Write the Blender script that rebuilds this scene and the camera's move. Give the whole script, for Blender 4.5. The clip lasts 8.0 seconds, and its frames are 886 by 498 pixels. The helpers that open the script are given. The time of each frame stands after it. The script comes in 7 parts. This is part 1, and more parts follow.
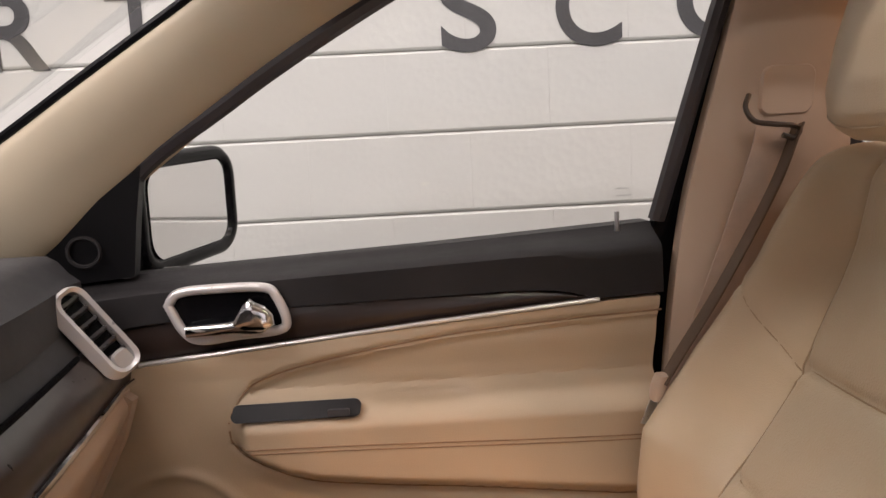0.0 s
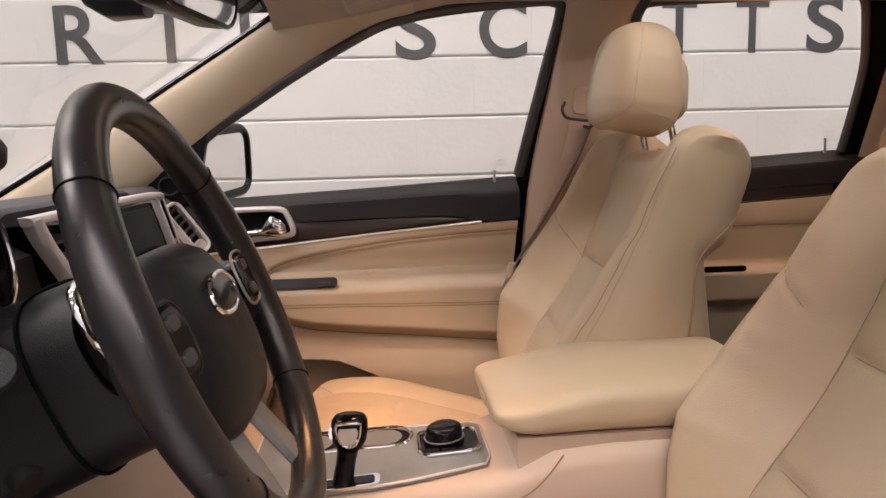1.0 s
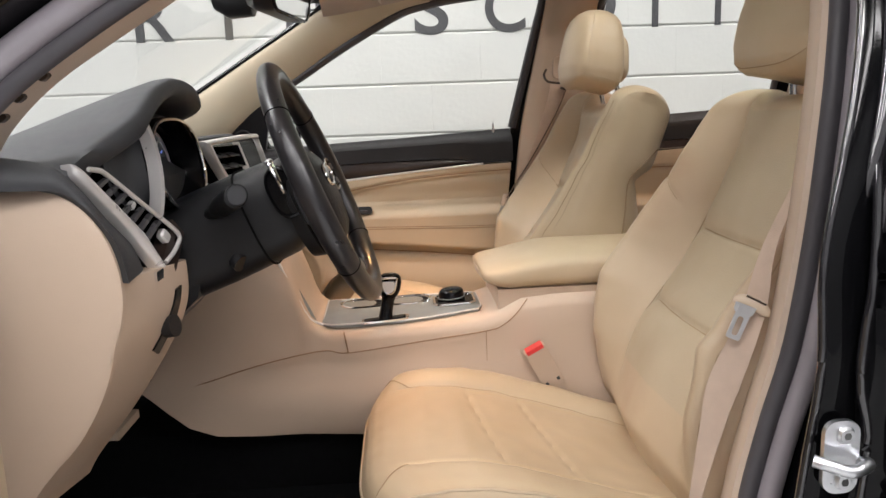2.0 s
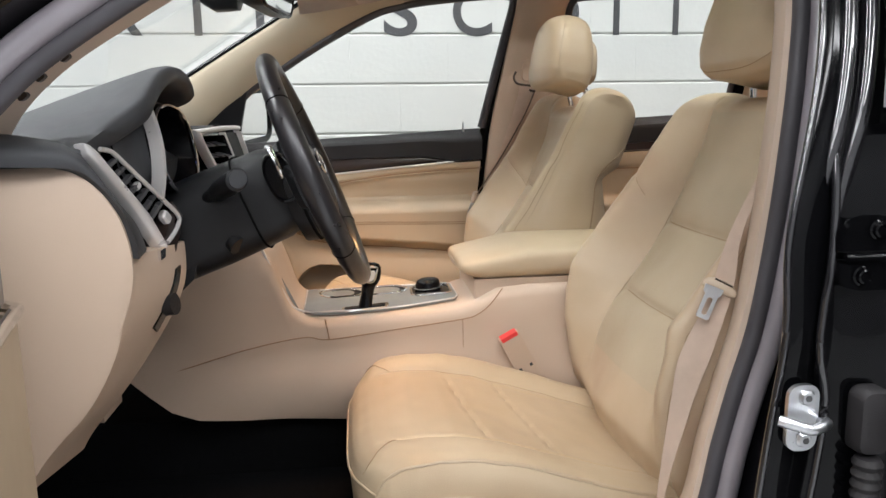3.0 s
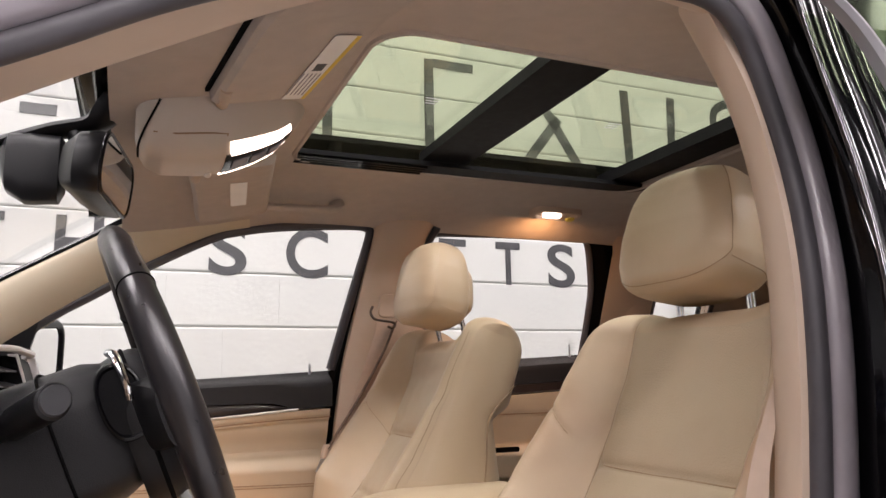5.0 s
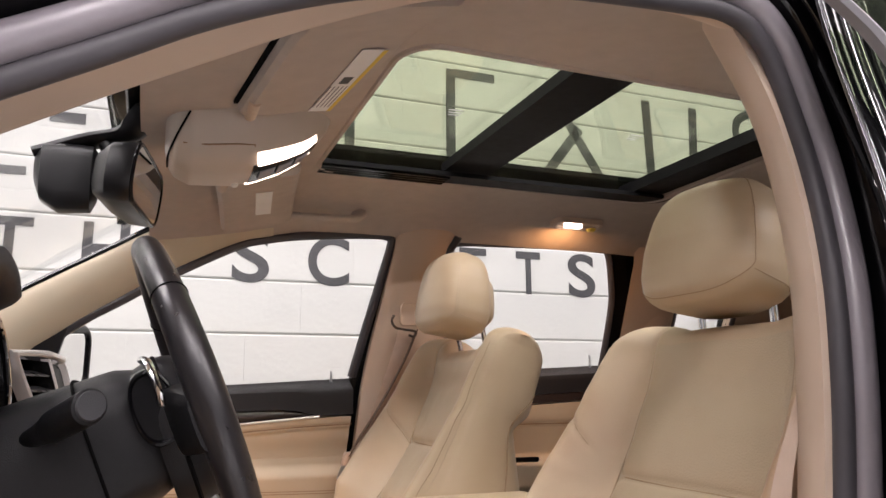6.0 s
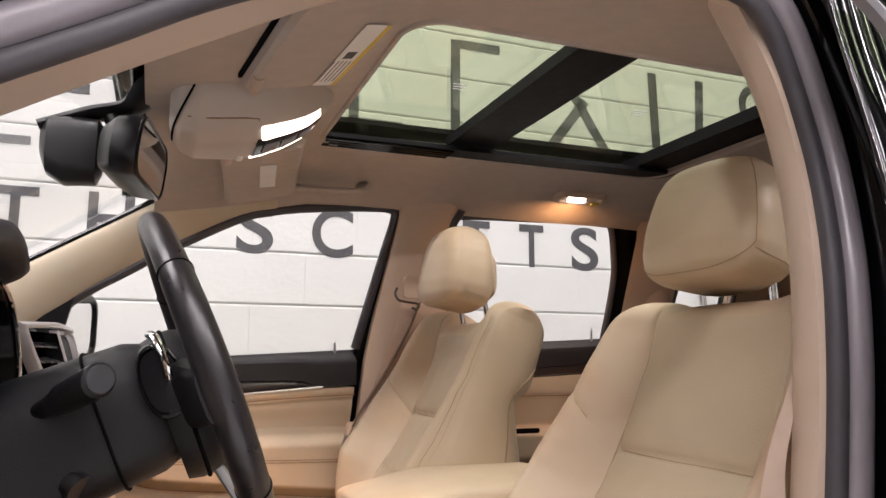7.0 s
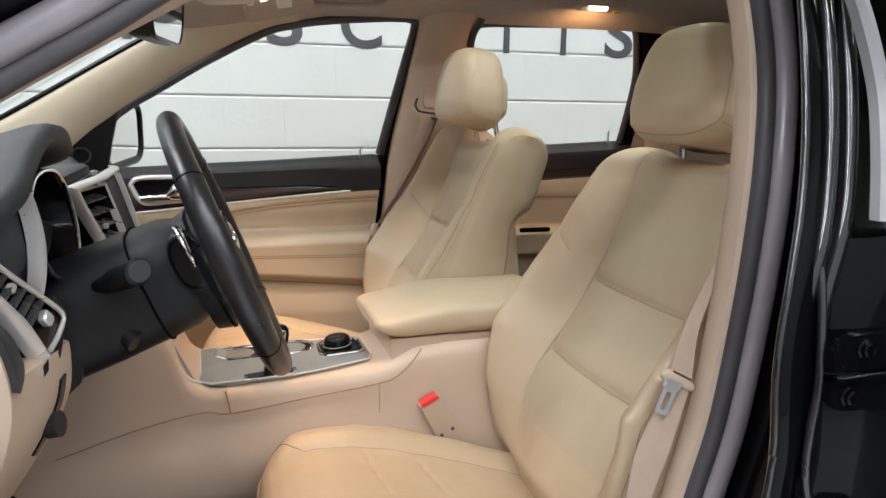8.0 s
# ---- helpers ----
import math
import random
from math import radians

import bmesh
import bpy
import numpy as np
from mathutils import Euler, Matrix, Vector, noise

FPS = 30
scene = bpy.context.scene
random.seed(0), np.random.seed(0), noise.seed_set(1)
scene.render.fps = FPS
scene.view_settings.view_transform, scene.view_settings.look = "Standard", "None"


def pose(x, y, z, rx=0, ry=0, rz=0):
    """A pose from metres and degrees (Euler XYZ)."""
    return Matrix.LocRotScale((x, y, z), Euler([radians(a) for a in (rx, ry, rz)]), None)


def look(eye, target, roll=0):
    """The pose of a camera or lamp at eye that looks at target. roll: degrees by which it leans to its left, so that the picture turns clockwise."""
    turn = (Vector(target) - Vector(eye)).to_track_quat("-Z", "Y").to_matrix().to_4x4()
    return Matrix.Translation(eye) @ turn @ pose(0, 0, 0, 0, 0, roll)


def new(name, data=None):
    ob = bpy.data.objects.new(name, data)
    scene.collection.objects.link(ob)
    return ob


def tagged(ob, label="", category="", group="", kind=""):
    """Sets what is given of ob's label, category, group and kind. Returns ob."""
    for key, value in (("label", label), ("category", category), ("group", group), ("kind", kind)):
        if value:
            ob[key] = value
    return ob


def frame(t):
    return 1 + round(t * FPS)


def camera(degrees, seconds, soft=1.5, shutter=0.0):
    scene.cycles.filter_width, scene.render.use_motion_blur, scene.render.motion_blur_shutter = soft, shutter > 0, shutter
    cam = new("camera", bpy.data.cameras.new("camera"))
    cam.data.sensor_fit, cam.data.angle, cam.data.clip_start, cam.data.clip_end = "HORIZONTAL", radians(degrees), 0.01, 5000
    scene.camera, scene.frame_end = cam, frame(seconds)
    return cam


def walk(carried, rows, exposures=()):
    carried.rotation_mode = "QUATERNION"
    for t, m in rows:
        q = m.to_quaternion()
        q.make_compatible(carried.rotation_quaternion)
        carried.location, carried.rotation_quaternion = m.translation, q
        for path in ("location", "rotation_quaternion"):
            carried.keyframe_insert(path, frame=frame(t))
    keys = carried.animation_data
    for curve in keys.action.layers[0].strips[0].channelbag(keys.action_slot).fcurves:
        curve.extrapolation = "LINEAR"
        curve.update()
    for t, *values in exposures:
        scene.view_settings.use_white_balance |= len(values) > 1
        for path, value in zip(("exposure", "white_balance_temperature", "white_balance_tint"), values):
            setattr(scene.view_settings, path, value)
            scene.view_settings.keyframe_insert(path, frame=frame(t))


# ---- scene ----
cam = camera(61.9, 8.0)
PATH = [
    (0, (0.059, -0.3042, 1.2128), (0.123, 1.6814, 0.9826), -3.003),
    (0.5, (0.045, -0.5943, 1.219), (0.287, 1.3769, 0.9826), -2.134),
    (1, (0.075, -0.9903, 1.1907), (0.236, 0.984, 0.915), -1.555),
    (1.5, (0.08, -1.299, 1.1859), (0.2, 0.6707, 0.8603), -1.417),
    (1.7, (0.076, -1.4148, 1.1739), (0.163, 0.5523, 0.8235), -2.267),
    (2.8, (-0.007, -1.5613, 1.1496), (0.216, 0.3936, 0.7908), -1.057),
    (3, (-0.001, -1.5595, 1.1445), (0.2321, 0.3965, 0.7986), -0.843),
    (3.5, (-0.001, -1.5605, 1.1445), (0.28, 0.3945, 0.8298), -0.471),
    (4, (-0.022, -1.499, 1.1523), (0.375, 0.4492, 0.936), -0.3),
    (4.2, (-0.057, -1.4242, 1.1664), (0.4591, 0.5044, 1.0473), -0.925),
    (4.3, (-0.07, -1.36, 1.15), (0.5259, 0.549, 1.1231), -2.006),
    (4.5, (-0.089, -1.2706, 1.0983), (0.6252, 0.5908, 1.2571), -2.217),
    (5, (-0.097, -1.2455, 1.0799), (0.6642, 0.5699, 1.4335), -1.01),
    (6.5, (-0.11, -1.2594, 1.0827), (0.5912, 0.5754, 1.4593), -0.198),
    (7, (-0.109, -1.2641, 1.0879), (0.598, 0.5831, 1.3847), 0.193),
    (7.3, (-0.124, -1.3156, 1.1557), (0.608, 0.544, 1.0793), 4.098),
    (7.5, (-0.095, -1.3495, 1.2166), (0.5571, 0.5106, 0.8777), 2.999),
    (8, (-0.072, -1.4118, 1.2499), (0.5139, 0.464, 0.8782), 0.802),
]
EXPOSURES = [(0.0, -0.35, 6850, 21), (1.2, -0.2, 6950, 25), (1.6, -0.1, 6850, 20), (1.9, 0.0, 6500, 13), (2.8, 0.05, 6120, 9), (4.2, 0.1, 6250, 11), (5.0, 0.12, 6550, 20), (7.0, 0.12, 6550, 20), (7.5, 0.1, 6700, 18), (8.0, 0.03, 6020, 7)]
walk(cam, [(t, look(eye, target, roll)) for t, eye, target, roll in PATH], EXPOSURES)

# ---- world, lamps ----
world = bpy.data.worlds.new("shop_air")
world.use_nodes = True
world.node_tree.nodes["Background"].inputs[0].default_value = (0.9, 0.95, 1.0, 1)
world.node_tree.nodes["Background"].inputs[1].default_value = 0.05
scene.world = world


def area_lamp(name, m, sx, sy, watts, colour):
    data = bpy.data.lights.new(name, "AREA")
    data.shape, data.size, data.size_y, data.energy, data.color = "RECTANGLE", sx, sy, watts, colour
    ob = new(name, data)
    ob.matrix_world = m
    return ob


COOL = (1.0, 0.985, 0.97)
WARM = (1.0, 0.51, 0.205)
STRIPS = [(-2.6, -4.3), (0.2, -4.3), (3.0, -4.3), (-2.6, -3.0), (0.2, -3.0), (3.0, -3.0), (-2.6, -0.9), (0.2, -0.9), (3.0, -0.9), (-2.6, 0.95), (0.2, 0.95), (3.0, 0.95)]
for sx_, sy_ in STRIPS:
    area_lamp("strip_lamp", pose(sx_, sy_, 3.93), 2.3, 0.22, (24 if sx_ < -2 else 13 if sx_ < 2 else 7.5) if sy_ > 0 else ((105 if sx_ < -2 else 44) if sy_ > -2 else 50), COOL)
# interior reading lamps, switched on
area_lamp("reading_lamp", pose(0.085, 0.075, 1.462, 17, 4, 0), 0.09, 0.035, 1.1, WARM).data.spread = radians(60)
area_lamp("reading_lamp", pose(0.085, -0.085, 1.462, -14, 4, 0), 0.09, 0.035, 0.45, WARM).data.spread = radians(60)
area_lamp("dome_lamp", pose(0.960, 0.486, 1.512, 24, 0, 0), 0.06, 0.03, 1.1, WARM)


# ---- materials ----
def material(name, base, rough=0.5, metal=0.0, var=0.12, scale=8.0, bump=0.0, bump_scale=200.0, coat=0.0, spec=0.5, second=None, smudge=None):
    """A principled surface: two scales of colour variation, roughness variation and fine relief."""
    m = bpy.data.materials.new(name)
    m.use_nodes = True
    nt = m.node_tree
    nd, ln = nt.nodes, nt.links
    b = nd["Principled BSDF"]
    co = nd.new("ShaderNodeTexCoord")
    n1 = nd.new("ShaderNodeTexNoise")
    n1.inputs["Scale"].default_value = scale
    n1.inputs["Detail"].default_value = 6
    ln.new(co.outputs["Object"], n1.inputs["Vector"])
    mix = nd.new("ShaderNodeMix")
    mix.data_type = "RGBA"
    lo = second or tuple(c * (1 - var) for c in base)
    hi = base if second else tuple(min(1, c * (1 + var * 0.5)) for c in base)
    mix.inputs["A"].default_value = (*lo, 1)
    mix.inputs["B"].default_value = (*hi, 1)
    ramp = nd.new("ShaderNodeMapRange")
    ramp.inputs["From Min"].default_value, ramp.inputs["From Max"].default_value = 0.3, 0.7
    ln.new(n1.outputs["Fac"], ramp.inputs["Value"])
    ln.new(ramp.outputs["Result"], mix.inputs["Factor"])
    if smudge:
        n3 = nd.new("ShaderNodeTexNoise")
        n3.inputs["Scale"].default_value = 4.2
        n3.inputs["Detail"].default_value = 3
        ln.new(co.outputs["Object"], n3.inputs["Vector"])
        r3 = nd.new("ShaderNodeMapRange")
        r3.inputs["From Min"].default_value, r3.inputs["From Max"].default_value, r3.inputs["To Max"].default_value = 0.52, 0.75, 0.8
        ln.new(n3.outputs["Fac"], r3.inputs["Value"])
        m3 = nd.new("ShaderNodeMix")
        m3.data_type = "RGBA"
        m3.inputs["B"].default_value = (*smudge, 1)
        ln.new(r3.outputs["Result"], m3.inputs["Factor"])
        ln.new(mix.outputs["Result"], m3.inputs["A"])
        ln.new(m3.outputs["Result"], b.inputs["Base Color"])
    else:
        ln.new(mix.outputs["Result"], b.inputs["Base Color"])
    n2 = nd.new("ShaderNodeTexNoise")
    n2.inputs["Scale"].default_value = scale * 7
    ln.new(co.outputs["Object"], n2.inputs["Vector"])
    rr = nd.new("ShaderNodeMapRange")
    rr.inputs["To Min"].default_value, rr.inputs["To Max"].default_value = max(0.0, rough - 0.06), min(1.0, rough + 0.06)
    ln.new(n2.outputs["Fac"], rr.inputs["Value"])
    ln.new(rr.outputs["Result"], b.inputs["Roughness"])
    b.inputs["Metallic"].default_value = metal
    b.inputs["Specular IOR Level"].default_value = spec
    b.inputs["Coat Weight"].default_value = coat
    b.inputs["Coat Roughness"].default_value = 0.04
    if bump:
        v = nd.new("ShaderNodeTexVoronoi")
        v.inputs["Scale"].default_value = bump_scale
        ln.new(co.outputs["Object"], v.inputs["Vector"])
        bp = nd.new("ShaderNodeBump")
        bp.inputs["Strength"].default_value = bump
        bp.inputs["Distance"].default_value = 0.001
        ln.new(v.outputs["Distance"], bp.inputs["Height"])
        ln.new(bp.outputs["Normal"], b.inputs["Normal"])
    return m


def glass(name, tint, rough=0.0):
    m = bpy.data.materials.new(name)
    m.use_nodes = True
    nd, ln = m.node_tree.nodes, m.node_tree.links
    nd.clear()
    out = nd.new("ShaderNodeOutputMaterial")
    tr = nd.new("ShaderNodeBsdfTransparent")
    tr.inputs[0].default_value = (*tint, 1)
    gl = nd.new("ShaderNodeBsdfGlossy")
    gl.inputs["Roughness"].default_value = rough
    fr = nd.new("ShaderNodeFresnel")
    fr.inputs[0].default_value = 1.45
    half = nd.new("ShaderNodeMath")
    half.operation = "MULTIPLY"
    half.inputs[1].default_value = 0.25
    mx = nd.new("ShaderNodeMixShader")
    ln.new(fr.outputs[0], half.inputs[0])
    ln.new(half.outputs[0], mx.inputs[0])
    ln.new(tr.outputs[0], mx.inputs[1])
    ln.new(gl.outputs[0], mx.inputs[2])
    ln.new(mx.outputs[0], out.inputs[0])
    return m


def glow(name, colour, strength):
    m = bpy.data.materials.new(name)
    m.use_nodes = True
    b = m.node_tree.nodes["Principled BSDF"]
    b.inputs["Base Color"].default_value = (*colour, 1)
    b.inputs["Emission Color"].default_value = (*colour, 1)
    b.inputs["Emission Strength"].default_value = strength
    return m


LEATHER = material("beige_leather", (0.56, 0.445, 0.305), 0.40, var=0.10, scale=5, bump=0.22, bump_scale=700, second=(0.495, 0.388, 0.258), smudge=(0.45, 0.33, 0.215))
LEATHER_SIDE = material("beige_vinyl", (0.505, 0.396, 0.272), 0.5, var=0.08, scale=6, bump=0.15, bump_scale=600)
SEAM = material("seam_thread", (0.30, 0.19, 0.11), 0.7)
STITCH = material("beige_stitching", (0.37, 0.265, 0.165), 0.7)
PLASTIC = material("beige_plastic", (0.525, 0.403, 0.306), 0.5, var=0.06, scale=5, bump=0.12, bump_scale=900)
HEADLINER = material("headliner_cloth", (0.475, 0.410, 0.355), 0.95, var=0.06, scale=30, bump=0.3, bump_scale=1200)
BLACKTRIM = material("black_soft_trim", (0.053, 0.054, 0.058), 0.55, var=0.2, scale=9, bump=0.3, bump_scale=900, spec=0.36)
GLOSSBLACK = material("gloss_black", (0.004, 0.004, 0.005), 0.2, spec=0.22, var=0.1)
PAINT = material("black_car_paint", (0.002, 0.002, 0.0024), 0.07, coat=0.06, spec=0.12, var=0.2, scale=40)
RUBBER = material("seal_rubber", (0.050, 0.047, 0.053), 0.40, var=0.15, scale=14, bump=0.1, spec=0.5)
WOOD = material("dark_wood_trim", (0.028, 0.018, 0.015), 0.30, coat=0.25, var=0.15, scale=8)
CHROME = material("chrome", (0.85, 0.85, 0.86), 0.08, metal=1.0, var=0.03)
SATIN = material("satin_silver", (0.72, 0.695, 0.68), 0.30, metal=0.44, var=0.05)
WINDOWLINE = material("satin_grey_frame", (0.20, 0.195, 0.205), 0.48, metal=0.2, var=0.06)
STEEL = material("zinc_steel", (0.62, 0.63, 0.65), 0.3, metal=1.0, var=0.12, scale=25)
CARPET = material("black_carpet", (0.0035, 0.0035, 0.004), 0.95, spec=0.1, var=0.3, scale=60, bump=0.6, bump_scale=500)
WHEEL_LEATHER = material("black_leather", (0.017, 0.0155, 0.0168), 0.30, var=0.18, scale=10, bump=0.08, bump_scale=1300, spec=0.62)
MIRRORGLASS = material("mirror_glass", (0.9, 0.9, 0.9), 0.01, metal=1.0, var=0.0)
GLASS = glass("clear_glass", (0.975, 0.985, 0.98))
SUNGLASS = glass("tinted_glass", (0.77, 0.82, 0.69))
PRIVACY = glass("dark_tinted_glass", (0.62, 0.68, 0.56))
REDBTN = material("red_plastic", (0.75, 0.05, 0.05), 0.4)
LABEL = material("white_label", (0.8, 0.79, 0.76), 0.6)
YELLOW = material("yellow_print", (0.75, 0.55, 0.08), 0.6)
PRINT = material("dark_print", (0.06, 0.06, 0.06), 0.6)
BELT = material("beige_webbing", (0.55, 0.42, 0.33), 0.7, var=0.08, scale=40, bump=0.5, bump_scale=1500)
# darkened copy of the beige webbing: shade put into the colour
BELTDARK = material("shaded_webbing", (0.11, 0.07, 0.045), 0.7, var=0.08, scale=40)
BLOCK = material("white_painted_block", (0.575, 0.578, 0.550), 0.5, var=0.05, scale=3, bump=0.55, bump_scale=55)
JOINT = material("painted_mortar", (0.62, 0.615, 0.59), 0.7, var=0.05)
LETTER = material("charcoal_wall_paint", (0.05, 0.05, 0.053), 0.5, var=0.2, scale=15, bump=0.4, bump_scale=120)
SHOPFLOOR = material("grey_shop_floor", (0.52, 0.52, 0.52), 0.4, var=0.2, scale=2)
SHOPWALL = material("grey_shop_wall", (0.36, 0.36, 0.37), 0.7, var=0.05, scale=2)
LAMPGLOW = glow("lamp_lens", (1.0, 0.84, 0.70), 5.0)
STRIPGLOW = glow("strip_lens", (1.0, 0.97, 0.93), 9.0)
TRIMPLASTIC = material("pale_beige_plastic", (0.62, 0.49, 0.385), 0.5, var=0.06, scale=5, bump=0.12, bump_scale=900)
PILLARCLOTH = material("khaki_pillar_cover", (0.56, 0.485, 0.355), 0.6, var=0.06, scale=6, bump=0.15, bump_scale=1100)
SLAT = material("vent_slat_plastic", (0.075, 0.073, 0.076), 0.28)
DOORBLACK = material("black_door_trim", (0.0165, 0.0148, 0.0155), 0.55, var=0.2, scale=9, bump=0.3, bump_scale=900, spec=0.32)
MIRRORBLACK = material("black_mirror_plastic", (0.009, 0.009, 0.010), 0.32, var=0.05, scale=3, spec=0.4)
INSERT = material("greyed_leather_insert", (0.525, 0.43, 0.305), 0.46, var=0.08, scale=5, bump=0.4, bump_scale=420, second=(0.47, 0.38, 0.262), smudge=(0.43, 0.335, 0.225))
WORN = material("worn_beige_leather", (0.56, 0.44, 0.305), 0.40, var=0.10, scale=5, bump=0.22, bump_scale=700, second=(0.50, 0.385, 0.26), smudge=(0.46, 0.30, 0.20))
SUNBLACK = material("matte_black_track", (0.0035, 0.0035, 0.004), 0.55, spec=0.12)
SEALLIP = material("matte_seal_lip", (0.072, 0.067, 0.075), 0.50, var=0.15, scale=14, spec=0.45)
SEALTUBE = material("satin_grey_seal", (0.28, 0.253, 0.276), 0.32, var=0.12, scale=14, bump=0.05, spec=0.9)
JAMB = material("black_jamb_paint", (0.010, 0.0095, 0.011), 0.09, coat=0.7, spec=0.5, var=0.2, scale=20)
ETCH = material("etched_mark", (0.45, 0.45, 0.45), 0.6)
RIBBROWN = material("dark_brown_plastic", (0.045, 0.028, 0.018), 0.45)
GAUGE = material("gauge_face", (0.012, 0.012, 0.014), 0.4)
GAUGEBLUE = glow("gauge_light", (0.25, 0.35, 1.0), 0.6)
SCREEN = material("dark_screen", (0.010, 0.011, 0.012), 0.5, spec=0.10)
GREYKNOB = material("grey_plastic", (0.22, 0.20, 0.21), 0.5)
SILVERPLATE = material("brushed_console_plate", (0.30, 0.31, 0.30), 0.40, metal=0.5, var=0.08, scale=30)
ROOFPLASTIC = material("pale_roof_plastic", (0.54, 0.47, 0.40), 0.45, var=0.05, scale=5, bump=0.1, bump_scale=900)
TONGUE = material("satin_steel", (0.66, 0.655, 0.66), 0.30, metal=0.45, var=0.08, scale=25)
GRIP = material("cream_plastic", (0.56, 0.445, 0.33), 0.42, var=0.08, scale=20)
FLANGE = material("gloss_jamb_paint", (0.0025, 0.0024, 0.003), 0.08, coat=0.25, spec=0.3, var=0.1, scale=30)
COLUMNTRIM = material("black_column_plastic", (0.009, 0.009, 0.0102), 0.42, var=0.2, scale=12, bump=0.2, bump_scale=900, spec=0.3)


# ---- mesh tools ----
def thing(name, at, label, category, group="", kind=""):
    ob = new(name)
    ob.empty_display_size = 0.05
    ob.location = at
    return tagged(ob, label, category, group, kind)


def part(name, bm, mat, parent=None, label="", smooth=True, bevel=0.0, crease=38):
    """Links bm as one mesh object; its coordinates are the world's."""
    if bevel:
        sharp = [e for e in bm.edges if len(e.link_faces) == 2 and e.calc_face_angle(0) > 0.6]
        bmesh.ops.bevel(bm, geom=sharp, offset=bevel, segments=2, affect="EDGES", clamp_overlap=True)
    bmesh.ops.recalc_face_normals(bm, faces=bm.faces)
    me = bpy.data.meshes.new(name)
    bm.to_mesh(me)
    bm.free()
    me.materials.append(mat)
    if smooth:
        me.shade_smooth()
        me.set_sharp_from_angle(angle=radians(crease))
    ob = new(name, me)
    if parent:
        ob.parent = parent
        top = parent
        shift = Vector(top.location)
        while top.parent:
            top = top.parent
            shift += Vector(top.location)
        if parent.type == "EMPTY":
            ob.matrix_parent_inverse = Matrix.Translation(-shift)
    if label:
        tagged(ob, label)
    return ob


def loft(rings, cap=True, closed=True, loop=False):
    """Skin through rings of equal length; rings may be open curves; loop joins the last ring to the first."""
    bm = bmesh.new()
    vs = [[bm.verts.new(p) for p in r] for r in rings]
    n = len(vs[0])
    pairs = list(zip(vs, vs[1:])) + ([(vs[-1], vs[0])] if loop else [])
    for a, b in pairs:
        for i in range(n if closed else n - 1):
            j = (i + 1) % n
            bm.faces.new((a[i], a[j], b[j], b[i]))
    if cap and closed and not loop:
        bm.faces.new(vs[0][::-1])
        bm.faces.new(vs[-1])
    return bm


def smoothed(pts, k=8):
    """Catmull-Rom through the points, k steps a span."""
    p = [Vector(q) for q in pts]
    p = [2 * p[0] - p[1]] + p + [2 * p[-1] - p[-2]]
    out = []
    for i in range(1, len(p) - 2):
        a, b, c, d = p[i - 1:i + 3]
        for s in range(k):
            t = s / k
            out.append(0.5 * ((2 * b) + (c - a) * t + (2 * a - 5 * b + 4 * c - d) * t * t + (3 * b - a - 3 * c + d) * t ** 3))
    out.append(p[-2])
    return out


def tube(pts, r, n=10, wide=1.0, up=(0, 0, 1), loop=False, ends=True):
    """A tube along points; r a radius or one for each point; wide stretches the section across up."""
    p = [Vector(q) for q in pts]
    rings = []
    for i, q in enumerate(p):
        a = p[(i - 1) % len(p)] if loop or i else q
        b = p[(i + 1) % len(p)] if loop or i < len(p) - 1 else q
        d = (b - a).normalized()
        s = d.cross(Vector(up))
        s = s.normalized() if s.length > 1e-5 else Vector((1, 0, 0))
        u = s.cross(d).normalized()
        rad = r[i] if isinstance(r, (list, tuple)) else r
        rings.append([q + s * (rad * wide * math.cos(w)) + u * (rad * math.sin(w)) for w in (2 * math.pi * k / n for k in range(n))])
    return loft(rings, cap=ends, loop=loop)


def strap(pts, width, thick, across):
    """A flat band along points; across gives its width's direction at every point."""
    p = [Vector(q) for q in pts]
    rings = []
    for i, q in enumerate(p):
        d = (p[min(i + 1, len(p) - 1)] - p[max(i - 1, 0)]).normalized()
        a = Vector(across)
        a = (a - d * a.dot(d)).normalized()
        nrm = a.cross(d) * thick / 2
        w = a * width / 2
        rings.append([q - w - nrm, q + w - nrm, q + w + nrm, q - w + nrm])
    return loft(rings)


def slab(outline, off):
    """A flat polygon, thickened by the vector off."""
    a = [Vector(p) for p in outline]
    return loft([a, [p + Vector(off) for p in a]])


def box(lo, hi, m=None):
    c = [(lo[0], lo[1]), (hi[0], lo[1]), (hi[0], hi[1]), (lo[0], hi[1])]
    bm = loft([[Vector((x, y, z)) for x, y in c] for z in (lo[2], hi[2])])
    if m:
        bm.transform(m)
    return bm


def round_rect(cx, cy, w, h, r, k=5):
    """Points of a rounded rectangle in two axes."""
    out = []
    for sx, sy, a0 in ((1, 1, 0), (-1, 1, 90), (-1, -1, 180), (1, -1, 270)):
        for i in range(k + 1):
            a = radians(a0 + 90 * i / k)
            out.append((cx + sx * (w / 2 - r) + r * math.cos(a), cy + sy * (h / 2 - r) + r * math.sin(a)))
    return out


def oval(c, u, v, ru, rv, n=20, p=2.0):
    """A superellipse ring round c in the axes u and v."""
    c, u, v = Vector(c), Vector(u), Vector(v)
    out = []
    for i in range(n):
        a = 2 * math.pi * i / n
        ca, sa = math.cos(a), math.sin(a)
        out.append(c + u * (ru * math.copysign(abs(ca) ** (2 / p), ca)) + v * (rv * math.copysign(abs(sa) ** (2 / p), sa)))
    return out


